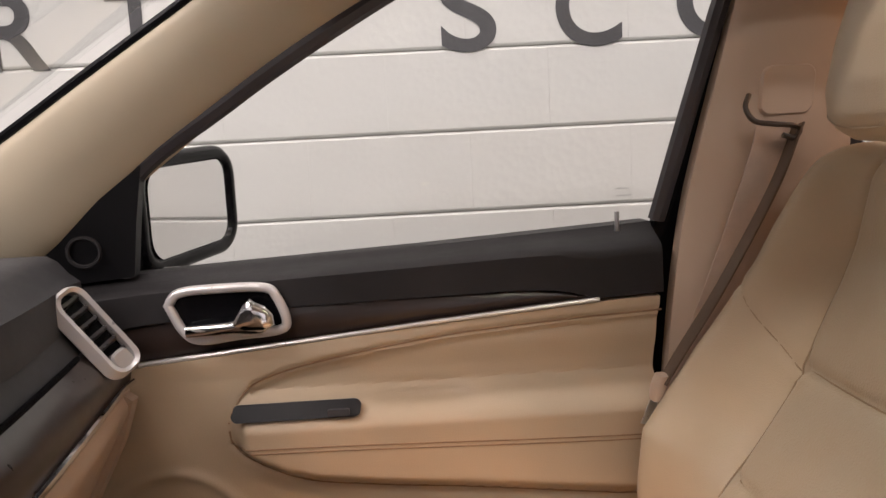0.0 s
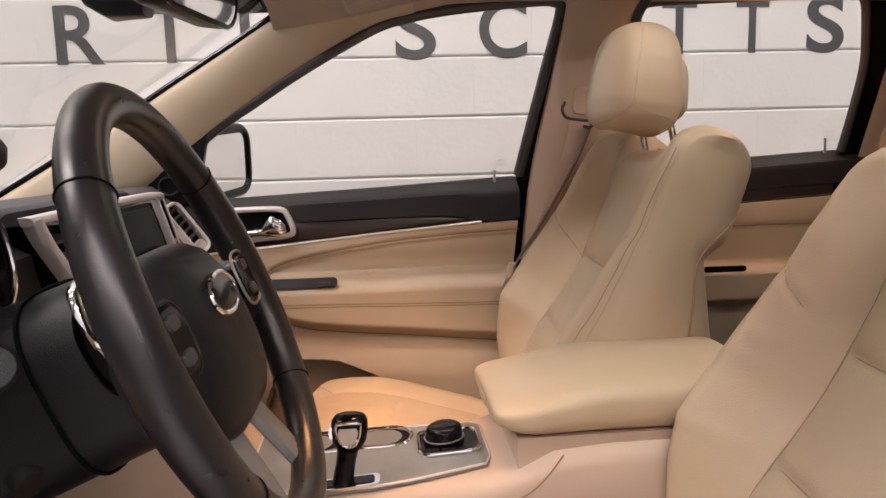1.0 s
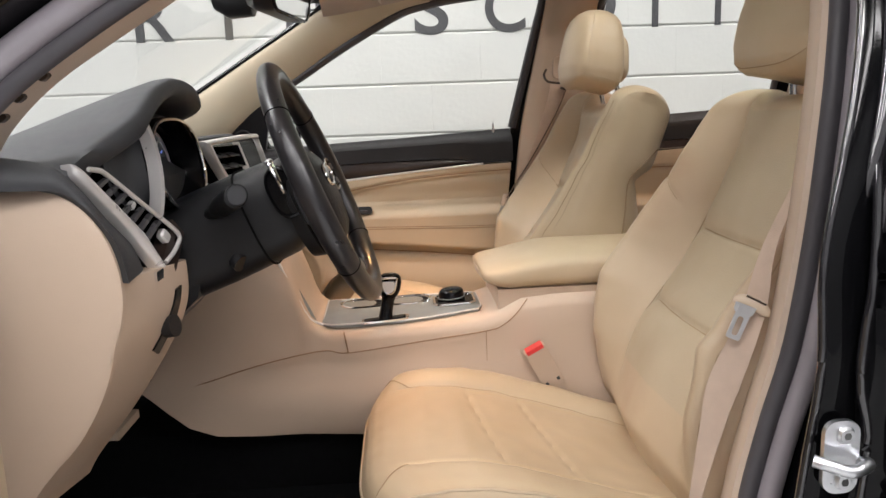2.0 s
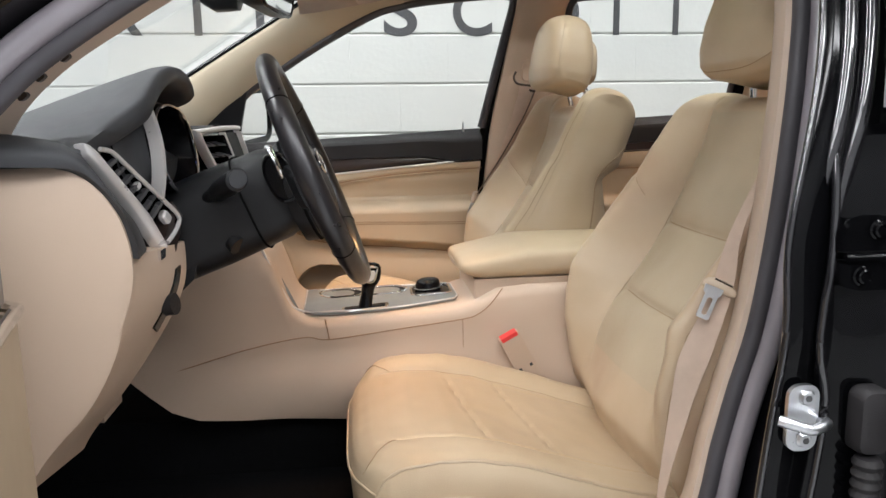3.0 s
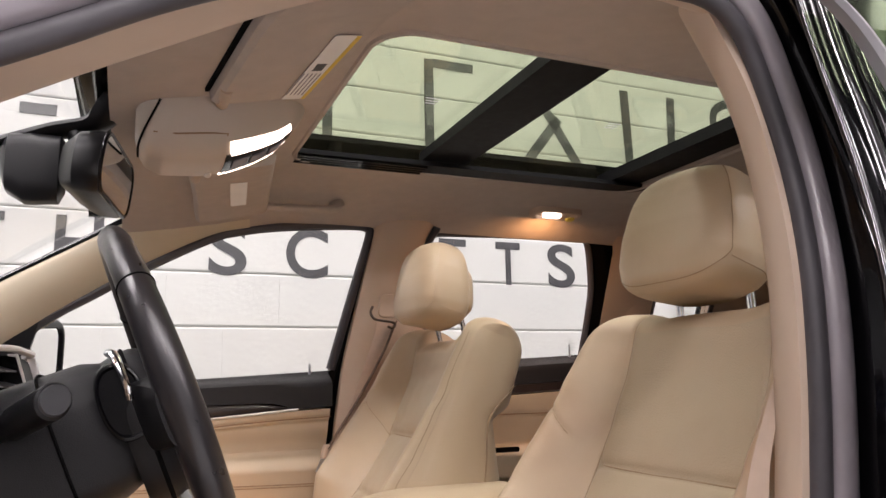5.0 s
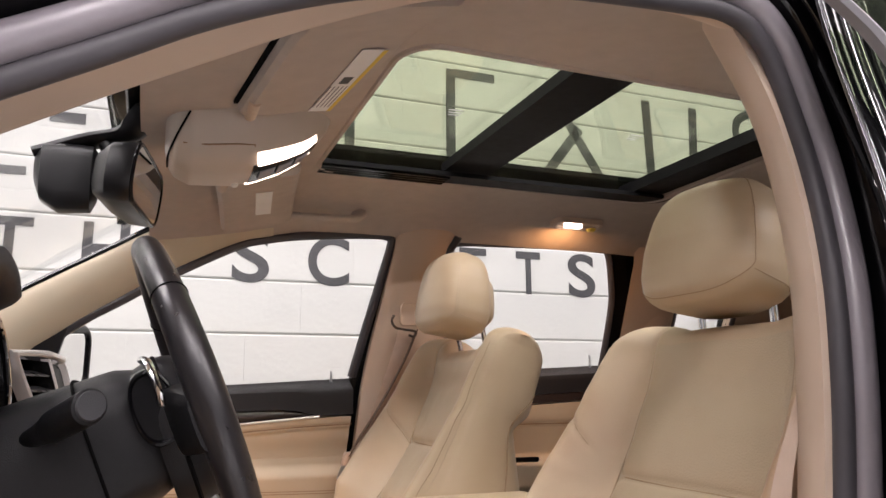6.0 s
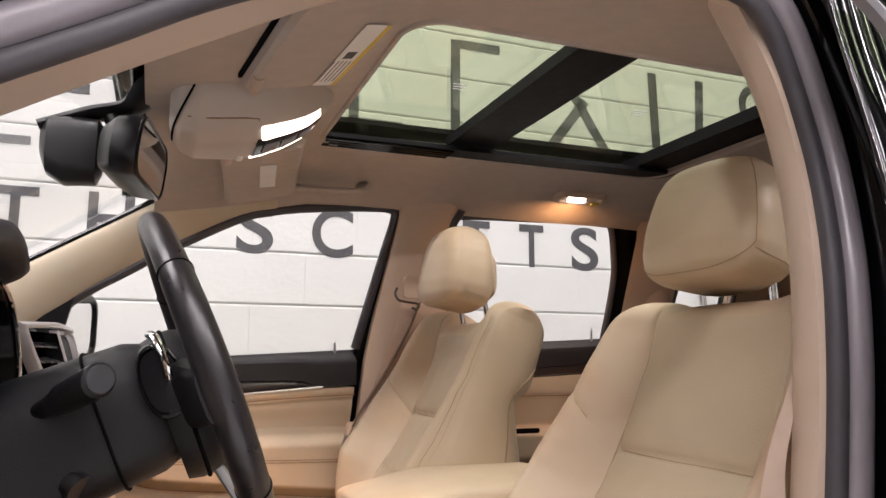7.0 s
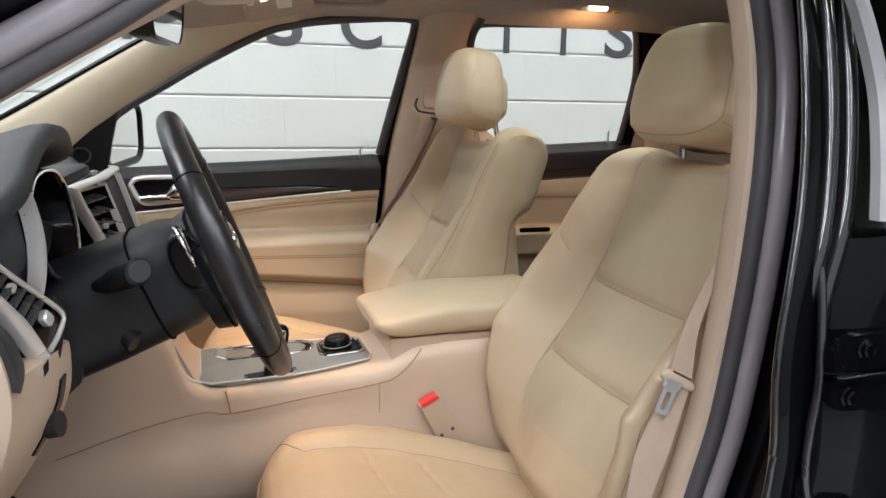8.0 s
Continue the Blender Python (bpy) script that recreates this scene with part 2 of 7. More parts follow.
def pillow(rings_centre, u, v, sizes, n=24, p=3.0):
    """A rounded body: superellipse rings at the centres, sized (ru, rv) each."""
    return loft([oval(c, u, v, a, b, n, p) for c, (a, b) in zip(rings_centre, sizes)])


def field(nu, nv, fn, thick=None):
    """A sheet fn(u, v) over 0..1; thick, a vector, gives it a back."""
    rows = [[Vector(fn(i / nu, j / nv)) for i in range(nu + 1)] for j in range(nv + 1)]
    bm = bmesh.new()
    vs = [[bm.verts.new(p) for p in r] for r in rows]
    for a, b in zip(vs, vs[1:]):
        for i in range(nu):
            bm.faces.new((a[i], a[i + 1], b[i + 1], b[i]))
    if thick is not None:
        t = Vector(thick)
        ws = [[bm.verts.new(p.co + t) for p in r] for r in vs]
        for a, b in zip(ws, ws[1:]):
            for i in range(nu):
                bm.faces.new((a[i], b[i], b[i + 1], a[i + 1]))
        rim = [(vs[0][i], ws[0][i]) for i in range(nu + 1)] + [(vs[j][nu], ws[j][nu]) for j in range(1, nv + 1)]
        rim += [(vs[nv][i], ws[nv][i]) for i in range(nu - 1, -1, -1)] + [(vs[j][0], ws[j][0]) for j in range(nv - 1, 0, -1)]
        for (a, c), (b, d) in zip(rim, rim[1:] + rim[:1]):
            bm.faces.new((a, c, d, b))
    return bm


def interp(x, table):
    """Piecewise linear value at x of (x, value) rows."""
    if x <= table[0][0]:
        return table[0][1]
    for (a, p), (b, q) in zip(table, table[1:]):
        if x <= b:
            return p + (q - p) * (x - a) / (b - a)
    return table[-1][1]


def curve_at(x, table):
    """Smooth value at x of (x, value) rows."""
    return sum(interp(x + 0.045 * k / 4, table) for k in range(-4, 5)) / 9


def bell(x, w):
    return math.exp(-(x / w) ** 2)


def step(x, a, b):
    t = min(1.0, max(0.0, (x - a) / (b - a)))
    return t * t * (3 - 2 * t)


# ---- the shop ----
WALL_Y = 1.535
COURSE, BASE_Z = 0.1985, 1.488


def structure(name, bm, mat, label, category):
    return tagged(part(name, bm, mat, None, label, smooth=False), category=category, kind="structure")


structure("floor", box((-6.2, -5.4, -0.1), (6.2, 1.9, 0.0)), SHOPFLOOR, "grey sealed concrete shop floor", "floor")
structure("ceiling", box((-6.2, -5.4, 4.2), (6.2, 1.9, 4.3)), SHOPWALL, "grey shop ceiling", "ceiling")
structure("wall_south", box((-6.2, -5.4, 0), (6.2, -5.2, 4.2)), SHOPWALL, "plain grey shop wall", "wall")
structure("wall_west", box((-6.2, -5.2, 0), (-6.0, WALL_Y + 0.012, 4.2)), SHOPWALL, "plain grey shop wall", "wall")
structure("wall_east", box((6.0, -5.2, 0), (6.2, WALL_Y + 0.012, 4.2)), SHOPWALL, "plain grey shop wall", "wall")
wall_north = structure("wall_north", box((-6.2, WALL_Y + 0.012, 0), (6.2, WALL_Y + 0.3, 4.2)), JOINT, "white painted concrete block wall with dark lettering", "wall")

for sx_, sy_ in STRIPS:
    lamp = thing("strip_light", (sx_, sy_, 4.2), "long white ceiling strip light, switched on", "ceiling light", "strip lights under the ceiling")
    part("housing", box((sx_ - 1.2, sy_ - 0.15, 4.0), (sx_ + 1.2, sy_ + 0.15, 4.2)), LABEL, lamp, bevel=0.01)
    part("diffuser", box((sx_ - 1.17, sy_ - 0.12, 3.96), (sx_ + 1.17, sy_ + 0.12, 4.0)), STRIPGLOW, lamp, "glowing white diffuser")

# painted lettering on the blocks: one group of separate letters
SIGN = thing("wall_lettering", (0.4, WALL_Y, 1.488), "large dark grey capital letters painted on the block wall", "sign")


def letter(ch, x0, x1, z0, z1):
    data = bpy.data.curves.new("letter", "FONT")
    data.body, data.size, data.extrude, data.offset = ch, 1.0, 0.0012, 0.016
    tmp = new("letter", data)
    me = bpy.data.meshes.new_from_object(tmp.evaluated_get(bpy.context.evaluated_depsgraph_get()))
    bpy.data.objects.remove(tmp)
    bm = bmesh.new()
    bm.from_mesh(me)
    bpy.data.meshes.remove(me)
    xs = [v.co.x for v in bm.verts]
    ys = [v.co.y for v in bm.verts]
    for v in bm.verts:
        fx = (v.co.x - min(xs)) / (max(xs) - min(xs))
        fz = (v.co.y - min(ys)) / (max(ys) - min(ys))
        v.co = Vector((x0 + fx * (x1 - x0), WALL_Y - 0.0015 - v.co.z, z0 + fz * (z1 - z0)))
    return part("letter", bm, LETTER, SIGN, smooth=False)


for ch, a, b in (("N", -1.60, -1.42), ("O", -1.345, -1.112), ("R", -0.943, -0.795), ("T", -0.655, -0.515), ("H", -0.362, -0.212),
                 ("S", 0.140, 0.276), ("C", 0.422, 0.584), ("O", 0.72, 0.95), ("T", 1.050, 1.172), ("T", 1.312, 1.428), ("S", 1.566, 1.702)):
    letter(ch, a, b, 1.482 if ch not in "OSC" else 1.478, 1.666 if ch not in "OSC" else 1.672)


def bar(x0, z0, x1, z1, w):
    """A painted straight stroke."""
    a, b = Vector((x0, WALL_Y - 0.003, z0)), Vector((x1, WALL_Y - 0.003, z1))
    s = (b - a).normalized().cross(Vector((0, 1, 0))) * w / 2
    part("painted_bar", slab([a - s, b - s, b + s, a + s], (0, 0.0025, 0)), LETTER, SIGN, smooth=False)


# the upper row of marks: plain strokes
bar(0.555, 2.033, 0.782, 2.033, 0.04)
bar(0.575, 2.014, 0.575, 2.45, 0.040)
bar(1.016, 2.012, 1.016, 2.452, 0.042)
bar(1.037, 2.436, 1.225, 2.436, 0.040)
bar(1.485, 2.452, 1.770, 2.014, 0.046)
bar(1.463, 2.014, 1.655, 2.260, 0.046)
bar(2.028, 2.45, 2.040, 2.08, 0.046)
bar(2.308, 2.45, 2.290, 2.08, 0.046)
part("painted_arc", tube(smoothed([(2.80, WALL_Y, 2.45), (2.69, WALL_Y, 2.47), (2.59, WALL_Y, 2.42), (2.585, WALL_Y, 2.32), (2.70, WALL_Y, 2.25)], 6), 0.0018, 8, wide=12.5, up=(0, 1, 0)), LETTER, SIGN)
bar(-0.50, 2.035, -0.385, 2.035, 0.04)
bar(-0.80, 1.825, -0.555, 1.828, 0.03)


# ---- car body: pillars, roof, glass ----
CAR = thing("car", (0.5, -0.02, 0.0), "black car body shell with beige pillar trim and a tan headliner", "car")


def roof_z(x, y):
    """Height of the headliner."""
    s = abs(y + 0.02)
    z = 1.503 + 0.057 * step(x, -0.16, 0.25) - 0.03 * step(x, 1.1, 1.9)
    return z - 0.030 * step(s, 0.36, 0.58) - 0.050 * step(s, 0.54, 0.68)


SUN_X0, SUN_X1, SUN_Y0, SUN_Y1 = 0.200, 1.090, -0.340, 0.312
HL_X0, HL_X1, HL_S = -0.150, 1.95, 0.645


def headliner():
    """Tan cloth ceiling with a rounded opening for the glass roof, and a turned-up lip."""
    rim = round_rect((SUN_X0 + SUN_X1) / 2, (SUN_Y0 + SUN_Y1) / 2, SUN_X1 - SUN_X0, SUN_Y1 - SUN_Y0, 0.06, 8)
    c = Vector(((SUN_X0 + SUN_X1) / 2, (SUN_Y0 + SUN_Y1) / 2))

    def front(y):
        return HL_X0 + 0.06 * (abs(y + 0.02) / HL_S) ** 2

    dense = []
    for (a, b), (c2, d) in zip(rim, rim[1:] + rim[:1]):
        n = max(1, int(math.hypot(c2 - a, d - b) / 0.035))
        dense += [(a + (c2 - a) * i / n, b + (d - b) * i / n) for i in range(n)]
    outer = []
    for x, y in dense:
        v = Vector((x, y)) - c
        ks = []
        if v.x > 1e-6:
            ks.append((HL_X1 - c.x) / v.x)
        if v.x < -1e-6:
            ks.append((front(y) - c.x) / v.x)
        if abs(v.y) > 1e-6:
            ks.append(((HL_S if v.y > 0 else -HL_S) - 0.02 - c.y) / v.y)
        outer.append(c + v * min(ks))
    steps = [0, 0.06, 0.15, 0.3, 0.45, 0.6, 0.75, 0.85, 0.93, 1.0]
    rows = [[(x, y, roof_z(x, y) + 0.022) for x, y in dense], [(x, y, roof_z(x, y) + 0.006) for x, y in dense]]
    for s in steps[1:]:
        row = []
        for (x, y), o in zip(dense, outer):
            px_, py_ = x + (o.x - x) * s, y + (o.y - y) * s
            row.append((px_, py_, roof_z(px_, py_)))
        rows.append(row)
    return loft(rows, cap=False)


part("headliner", headliner(), HEADLINER, CAR, "tan cloth headliner")
part("sunroof_lip", tube([(x, y, roof_z(x, y) + 0.004) for x, y in round_rect((SUN_X0 + SUN_X1) / 2, (SUN_Y0 + SUN_Y1) / 2, SUN_X1 - SUN_X0 + 0.006, SUN_Y1 - SUN_Y0 + 0.006, 0.063, 8)], 0.006, 6, loop=True), HEADLINER, CAR)

# glass roof: black tracks, a cross bar between two panes
ZG = 1.605
part("sunroof_track", box((SUN_X0 - 0.02, SUN_Y1 - 0.06, 1.562), (SUN_X1 + 0.02, SUN_Y1 + 0.04, 1.572)), SUNBLACK, CAR, "black ribbed sunroof track")
for k in range(4):
    y = SUN_Y1 - 0.052 + 0.016 * k
    part("track_rib", box((SUN_X0 + 0.005, y, 1.557), (0.50, y + 0.006, 1.562)), GLOSSBLACK, CAR)
part("sunroof_track", box((SUN_X0 - 0.02, SUN_Y0 - 0.04, 1.585), (SUN_X1 + 0.02, SUN_Y0 - 0.004, 1.598)), SUNBLACK, CAR, "black sunroof track")
part("sunroof_crossbar", box((0.492, SUN_Y0 + 0.004, 1.580), (0.604, SUN_Y1 - 0.02, 1.602)), SUNBLACK, CAR, "black bar between the roof panes", bevel=0.006)
part("sunroof_rear_bar", box((1.000, SUN_Y0 + 0.004, 1.575), (1.10, SUN_Y1 + 0.01, 1.602)), SUNBLACK, CAR, bevel=0.006)
for a, b in ((SUN_X0 - 0.06, 0.543), (0.548, SUN_X1 + 0.08)):
    g = part("roof_pane", box((a, SUN_Y0 - 0.07, ZG), (b, SUN_Y1 + 0.07, ZG + 0.005)), SUNGLASS, CAR, "green-tinted roof glass")
    g.visible_shadow = False
    for k in range(3):
        part("pane_marking", box((a + 0.245 + 0.004 * k, -0.026 + 0.012 * k, ZG - 0.0012), (a + 0.275, -0.024 + 0.012 * k, ZG - 0.0004)), ETCH, CAR)

# outer roof skin round the glass
def skin(x, y):
    return roof_z(x, y) + 0.075 - 0.02 * step(abs(y + 0.02), 0.45, 0.66)


for y0, y1 in ((-0.69, SUN_Y0 - 0.05), (SUN_Y1 + 0.05, 0.65)):
    part("roof_side", field(30, 6, lambda u, v: (HL_X0 - 0.06 + u * 2.16, y0 + v * (y1 - y0), skin(u * 2.1 - 0.2, y0 + v * (y1 - y0))), (0, 0, 0.012)), PAINT, CAR, "gloss black roof skin")
part("roof_front", field(6, 20, lambda u, v: (HL_X0 - 0.06 + u * 0.24, SUN_Y0 - 0.05 + v * (SUN_Y1 - SUN_Y0 + 0.1), skin(HL_X0 + u * 0.24, SUN_Y0 - 0.05 + v * 0.8)), (0, 0, 0.012)), PAINT, CAR)
part("roof_rear", field(10, 20, lambda u, v: (SUN_X1 + 0.06 + u * 0.80, SUN_Y0 - 0.05 + v * (SUN_Y1 - SUN_Y0 + 0.1), skin(1.2 + u * 0.7, SUN_Y0 - 0.05 + v * 0.8)), (0, 0, 0.012)), PAINT, CAR)


# pillar trims: a rounded strip between an upper and a lower edge line
def strip_between(upper, lower, bulge, n=14, k=6):
    a, b = smoothed(upper, k), smoothed(lower, k)
    rings = []
    for p, q in zip(a, b):
        row = []
        for i in range(n + 1):
            t = i / n
            row.append(p.lerp(q, t) + Vector(bulge) * math.sin(math.pi * t) ** 0.6)
        rings.append(row + [q - Vector(bulge) * 0.9, p - Vector(bulge) * 0.9])
    return loft(rings)


part("pillar_trim", strip_between(
    [(-0.80, 0.69, 1.075), (-0.517, 0.672, 1.236), (-0.344, 0.647, 1.338), (-0.227, 0.630, 1.406), (-0.105, 0.612, 1.476), (0.03, 0.59, 1.53), (0.14, 0.575, 1.555)],
    [(-0.56, 0.722, 1.045), (-0.41, 0.712, 1.145), (-0.325, 0.702, 1.206), (-0.183, 0.678, 1.303), (-0.059, 0.660, 1.376), (0.072, 0.640, 1.443), (0.16, 0.632, 1.466)],
    (0, -0.022, 0.008)), PILLARCLOTH, CAR, "khaki-beige windscreen pillar trim")
part("windscreen_seal", tube(smoothed([(-0.80, 0.692, 1.082), (-0.517, 0.674, 1.243), (-0.344, 0.650, 1.345), (-0.227, 0.633, 1.413), (-0.105, 0.614, 1.484), (0.0, 0.590, 1.53)], 8), 0.007, 8), GLOSSBLACK, CAR)
TRIM_OUT = [(-0.61, -0.80, 0.94), (-0.48, -0.79, 1.07), (-0.405, -0.772, 1.135), (-0.372, -0.758, 1.180), (-0.322, -0.748, 1.222), (-0.246, -0.735, 1.275), (-0.164, -0.724, 1.324), (-0.083, -0.71, 1.368), (0.008, -0.696, 1.416), (0.116, -0.687, 1.450), (0.239, -0.682, 1.473), (0.378, -0.676, 1.484), (0.455, -0.67, 1.484), (0.52, -0.664, 1.46)]
TRIM_IN = [(-0.58, -0.69, 0.98), (-0.45, -0.672, 1.060), (-0.397, -0.668, 1.112), (-0.362, -0.665, 1.163), (-0.309, -0.664, 1.211), (-0.226, -0.660, 1.264), (-0.150, -0.655, 1.310), (-0.076, -0.652, 1.352), (0.014, -0.648, 1.402), (0.12, -0.640, 1.452), (0.241, -0.633, 1.485), (0.378, -0.628, 1.502), (0.45, -0.626, 1.503), (0.56, -0.628, 1.488)]
part("pillar_trim", strip_between(TRIM_OUT, TRIM_IN, (0, 0.002, -0.006)), TRIMPLASTIC, CAR, "beige windscreen pillar and roof rail trim")
part("pillar_inner_face", strip_between(TRIM_IN[5:10], [(-0.19, -0.618, 1.37), (-0.12, -0.615, 1.405), (-0.05, -0.612, 1.435), (0.04, -0.610, 1.462), (0.13, -0.612, 1.482)], (0, 0.003, 0.0)), PLASTIC, CAR)
for cx_, cz_ in ((-0.338, 1.174), (-0.319, 1.193), (-0.293, 1.213)):
    part("trim_clip", pillow([(cx_, -0.734 + 0.008 * k, cz_) for k in range(2)], (0.8, 0, 0.6), (-0.6, 0, 0.8), [(0.0055, 0.003)] * 2, 12), RIBBROWN, CAR)
# driver's centre pillar trim: a forward face, a rounded corner, then back along the pillar
PIL = [(0.482, -0.668, 1.452), (0.512, -0.664, 1.40), (0.530, -0.674, 1.30), (0.519, -0.695, 1.20), (0.508, -0.703, 1.10), (0.499, -0.702, 1.00), (0.482, -0.702, 0.885), (0.459, -0.702, 0.80), (0.441, -0.702, 0.725), (0.418, -0.702, 0.62), (0.36, -0.702, 0.53)]
rows = []
for p in smoothed([(0.462, -0.655, 1.505)] + PIL[1:], 5):
    rows.append([p + Vector(q) for q in ((0.012, -0.004, 0), (0.0, 0.0, 0), (0.0, 0.012, 0), (0.003, 0.026, 0), (0.009, 0.040, 0), (0.020, 0.052, 0), (0.045, 0.060, 0), (0.110, 0.062, 0), (0.16, 0.060, 0), (0.16, 0.03, 0), (0.05, -0.004, 0))])
part("centre_pillar_trim", loft(rows), TRIMPLASTIC, CAR, "beige centre pillar trim")
part("sill_trim", strip_between([(0.5, -0.69, 0.52), (0.2, -0.69, 0.50), (-0.1, -0.69, 0.50), (-0.4, -0.69, 0.52)], [(0.30, -0.80, 0.515), (0.1, -0.80, 0.50), (-0.15, -0.80, 0.50), (-0.45, -0.80, 0.52)], (0, 0, 0.012)), PLASTIC, CAR)

# door seal of the driver's opening: two rubber beads and a painted flange
EDGE = [(-0.62, -0.80, 0.935), (-0.53, -0.79, 1.04), (-0.388, -0.766, 1.116), (-0.357, -0.755, 1.150), (-0.306, -0.747, 1.199), (-0.231, -0.735, 1.253), (-0.152, -0.724, 1.303), (-0.078, -0.710, 1.352), (0.014, -0.696, 1.398), (0.120, -0.687, 1.432), (0.241, -0.682, 1.455), (0.378, -0.676, 1.470), (0.450, -0.672, 1.474)] + [(x + 0.006, y - 0.004, z) for x, y, z in PIL] + [(0.25, -0.72, 0.50), (0.1, -0.75, 0.485), (-0.2, -0.78, 0.485)]
E1 = smoothed(EDGE, 6)
CEN = Vector((0.1, 0, 1.0))


def out_from(p, d, dy):
    """Moves a point of the opening's edge outward in its plane and away from the cabin."""
    i = min(range(len(E1)), key=lambda k: (E1[k] - p).length)
    t = (E1[min(i + 1, len(E1) - 1)] - E1[max(i - 1, 0)]).normalized()
    nrm = t.cross(Vector((0, 1, 0)))
    nrm = nrm if nrm.dot(p - Vector((CEN.x, p.y, CEN.z))) > 0 else -nrm
    return p + nrm.normalized() * d + Vector((0, dy, 0))


part("door_seal", tube([out_from(p, 0.0095, -0.004) for p in E1], 0.0105, 14, up=(0, 1, 0)), SEALLIP, CAR, "matte black rubber door seal lip")
part("door_seal_bead", tube([out_from(p, 0.031, -0.009) for p in E1], 0.0145, 14, up=(0, 1, 0)), SEALTUBE, CAR, "satin grey rubber sealing tube")
FL = smoothed([(0.028, -0.004, 0), (0.046, -0.010, 0), (0.052, -0.030, 0), (0.056, -0.050, 0), (0.066, -0.062, 0), (0.076, -0.060, 0), (0.082, -0.066, 0), (0.088, -0.095, 0), (0.096, -0.130, 0), (0.108, -0.146, 0), (0.118, -0.144, 0), (0.130, -0.150, 0), (0.19, -0.156, 0)], 3)
part("door_flange", loft([[out_from(p, f.x, f.y * (1 - 0.55 * step(p.z, 1.15, 1.45))) for f in FL] for p in E1], cap=False, closed=False), FLANGE, CAR, "gloss black painted door flange")
for dd, dy in ((0.072, -0.066), (0.112, -0.150)):
    part("flange_bead", tube([out_from(p, dd, dy * (1 - 0.55 * step(p.z, 1.15, 1.45))) for p in E1], 0.0055, 12, up=(0, 1, 0)), JAMB, CAR, "black painted jamb bead")


# floor pan, inner sides, tail and sills
part("floor_pan", box((-0.95, -0.80, 0.40), (2.05, 0.76, 0.44)), CARPET, CAR, "black floor carpet")
part("firewall", box((-0.98, -0.80, 0.40), (-0.93, 0.76, 1.02)), CARPET, CAR)
for y in (-0.84, 0.79):
    part("sill", box((-0.9, y - 0.03, 0.28), (2.0, y + 0.03, 0.50)), PAINT, CAR, bevel=0.02)
part("tail_panel", box((2.0, -0.75, 0.44), (2.05, 0.72, 1.15)), PLASTIC, CAR)
part("underbody", box((-0.9, -0.75, 0.0), (2.0, 0.72, 0.395)), CARPET, CAR, "black underbody")
QWIN = round_rect(1.525, 1.305, 0.235, 0.205, 0.045, 6)


def quarter(y_at, grow, off):
    """A side wall of the load bay, with the window's opening through it."""
    rect = []
    for x, z in QWIN:
        dx, dz = x - 1.525, z - 1.305
        k = min((0.495 if dx > 0 else 0.30) / max(abs(dx), 1e-6), (0.20 if dz > 0 else 0.86) / max(abs(dz), 1e-6))
        rect.append((1.525 + dx * k, 1.305 + dz * k))
    rows = []
    for t in (0, 0.06, 0.15, 0.3, 0.5, 0.75, 1.0):
        rows.append([(xa + (xb - xa) * t, y_at(za + (zb - za) * t), za + (zb - za) * t) for (xa, za), (xb, zb) in zip([(1.525 + (x - 1.525) * grow, 1.305 + (z - 1.305) * grow) for x, z in QWIN], rect)])
    rim_in = [(x, y + off, z) for x, y, z in rows[0]]
    return loft([rim_in] + rows, cap=False)


part("rear_side_panel", quarter(lambda z: 0.74 - 0.16 * step(z, 1.02, 1.50), 1.0, 0.05), PLASTIC, CAR, "beige rear quarter trim round a window")
part("rear_quarter_skin", quarter(lambda z: 0.79 - 0.14 * step(z, 1.07, 1.54), 1.03, -0.02), PAINT, CAR, "gloss black rear quarter")
part("quarter_seal", tube([Vector((x, 0.745 - 0.16 * step(z, 1.02, 1.50), z)) for x, z in QWIN], 0.008, 8, loop=True, up=(0, 1, 0)), RUBBER, CAR, "black quarter window seal")
qg = part("quarter_pane", slab([(x, 0.765 - 0.15 * step(z, 1.02, 1.50), z) for x, z in QWIN], (0, 0.004, 0)), GLASS, CAR, "clear rear quarter window", smooth=False)
qg.visible_shadow = False
for y, s in ((-0.80, 1),):
    part("rear_side_panel", field(10, 10, lambda u, v: (1.22 + 0.8 * u, y + s * (0.02 + 0.16 * step(v, 0.55, 1.0)), 0.44 + v * 1.06), (0, -s * 0.03, 0)), PLASTIC, CAR, "beige rear quarter trim")
for y, s in ((-0.83, 1),):
    part("rear_quarter_skin", field(10, 12, lambda u, v: (1.24 + 0.85 * u, y + s * (0.0 + 0.14 * step(v, 0.62, 1.0) + 0.08 * step(u, 0.6, 1.0)), 0.30 + v * 1.24), (0, s * 0.02, 0)), PAINT, CAR, "gloss black rear quarter")
part("tail_skin", field(12, 10, lambda u, v: (2.09 - 0.20 * step(v, 0.6, 1.0), -0.76 + 1.48 * u, 0.30 + 1.24 * v), (-0.02, 0, 0)), PAINT, CAR, "gloss black tail")
part("tailgate_trim", field(6, 8, lambda u, v: (2.0 - 0.25 * step(v, 0.2, 1), -0.72 + u * 1.4, 1.12 + 0.42 * v), (0.03, 0, 0)), PLASTIC, CAR)

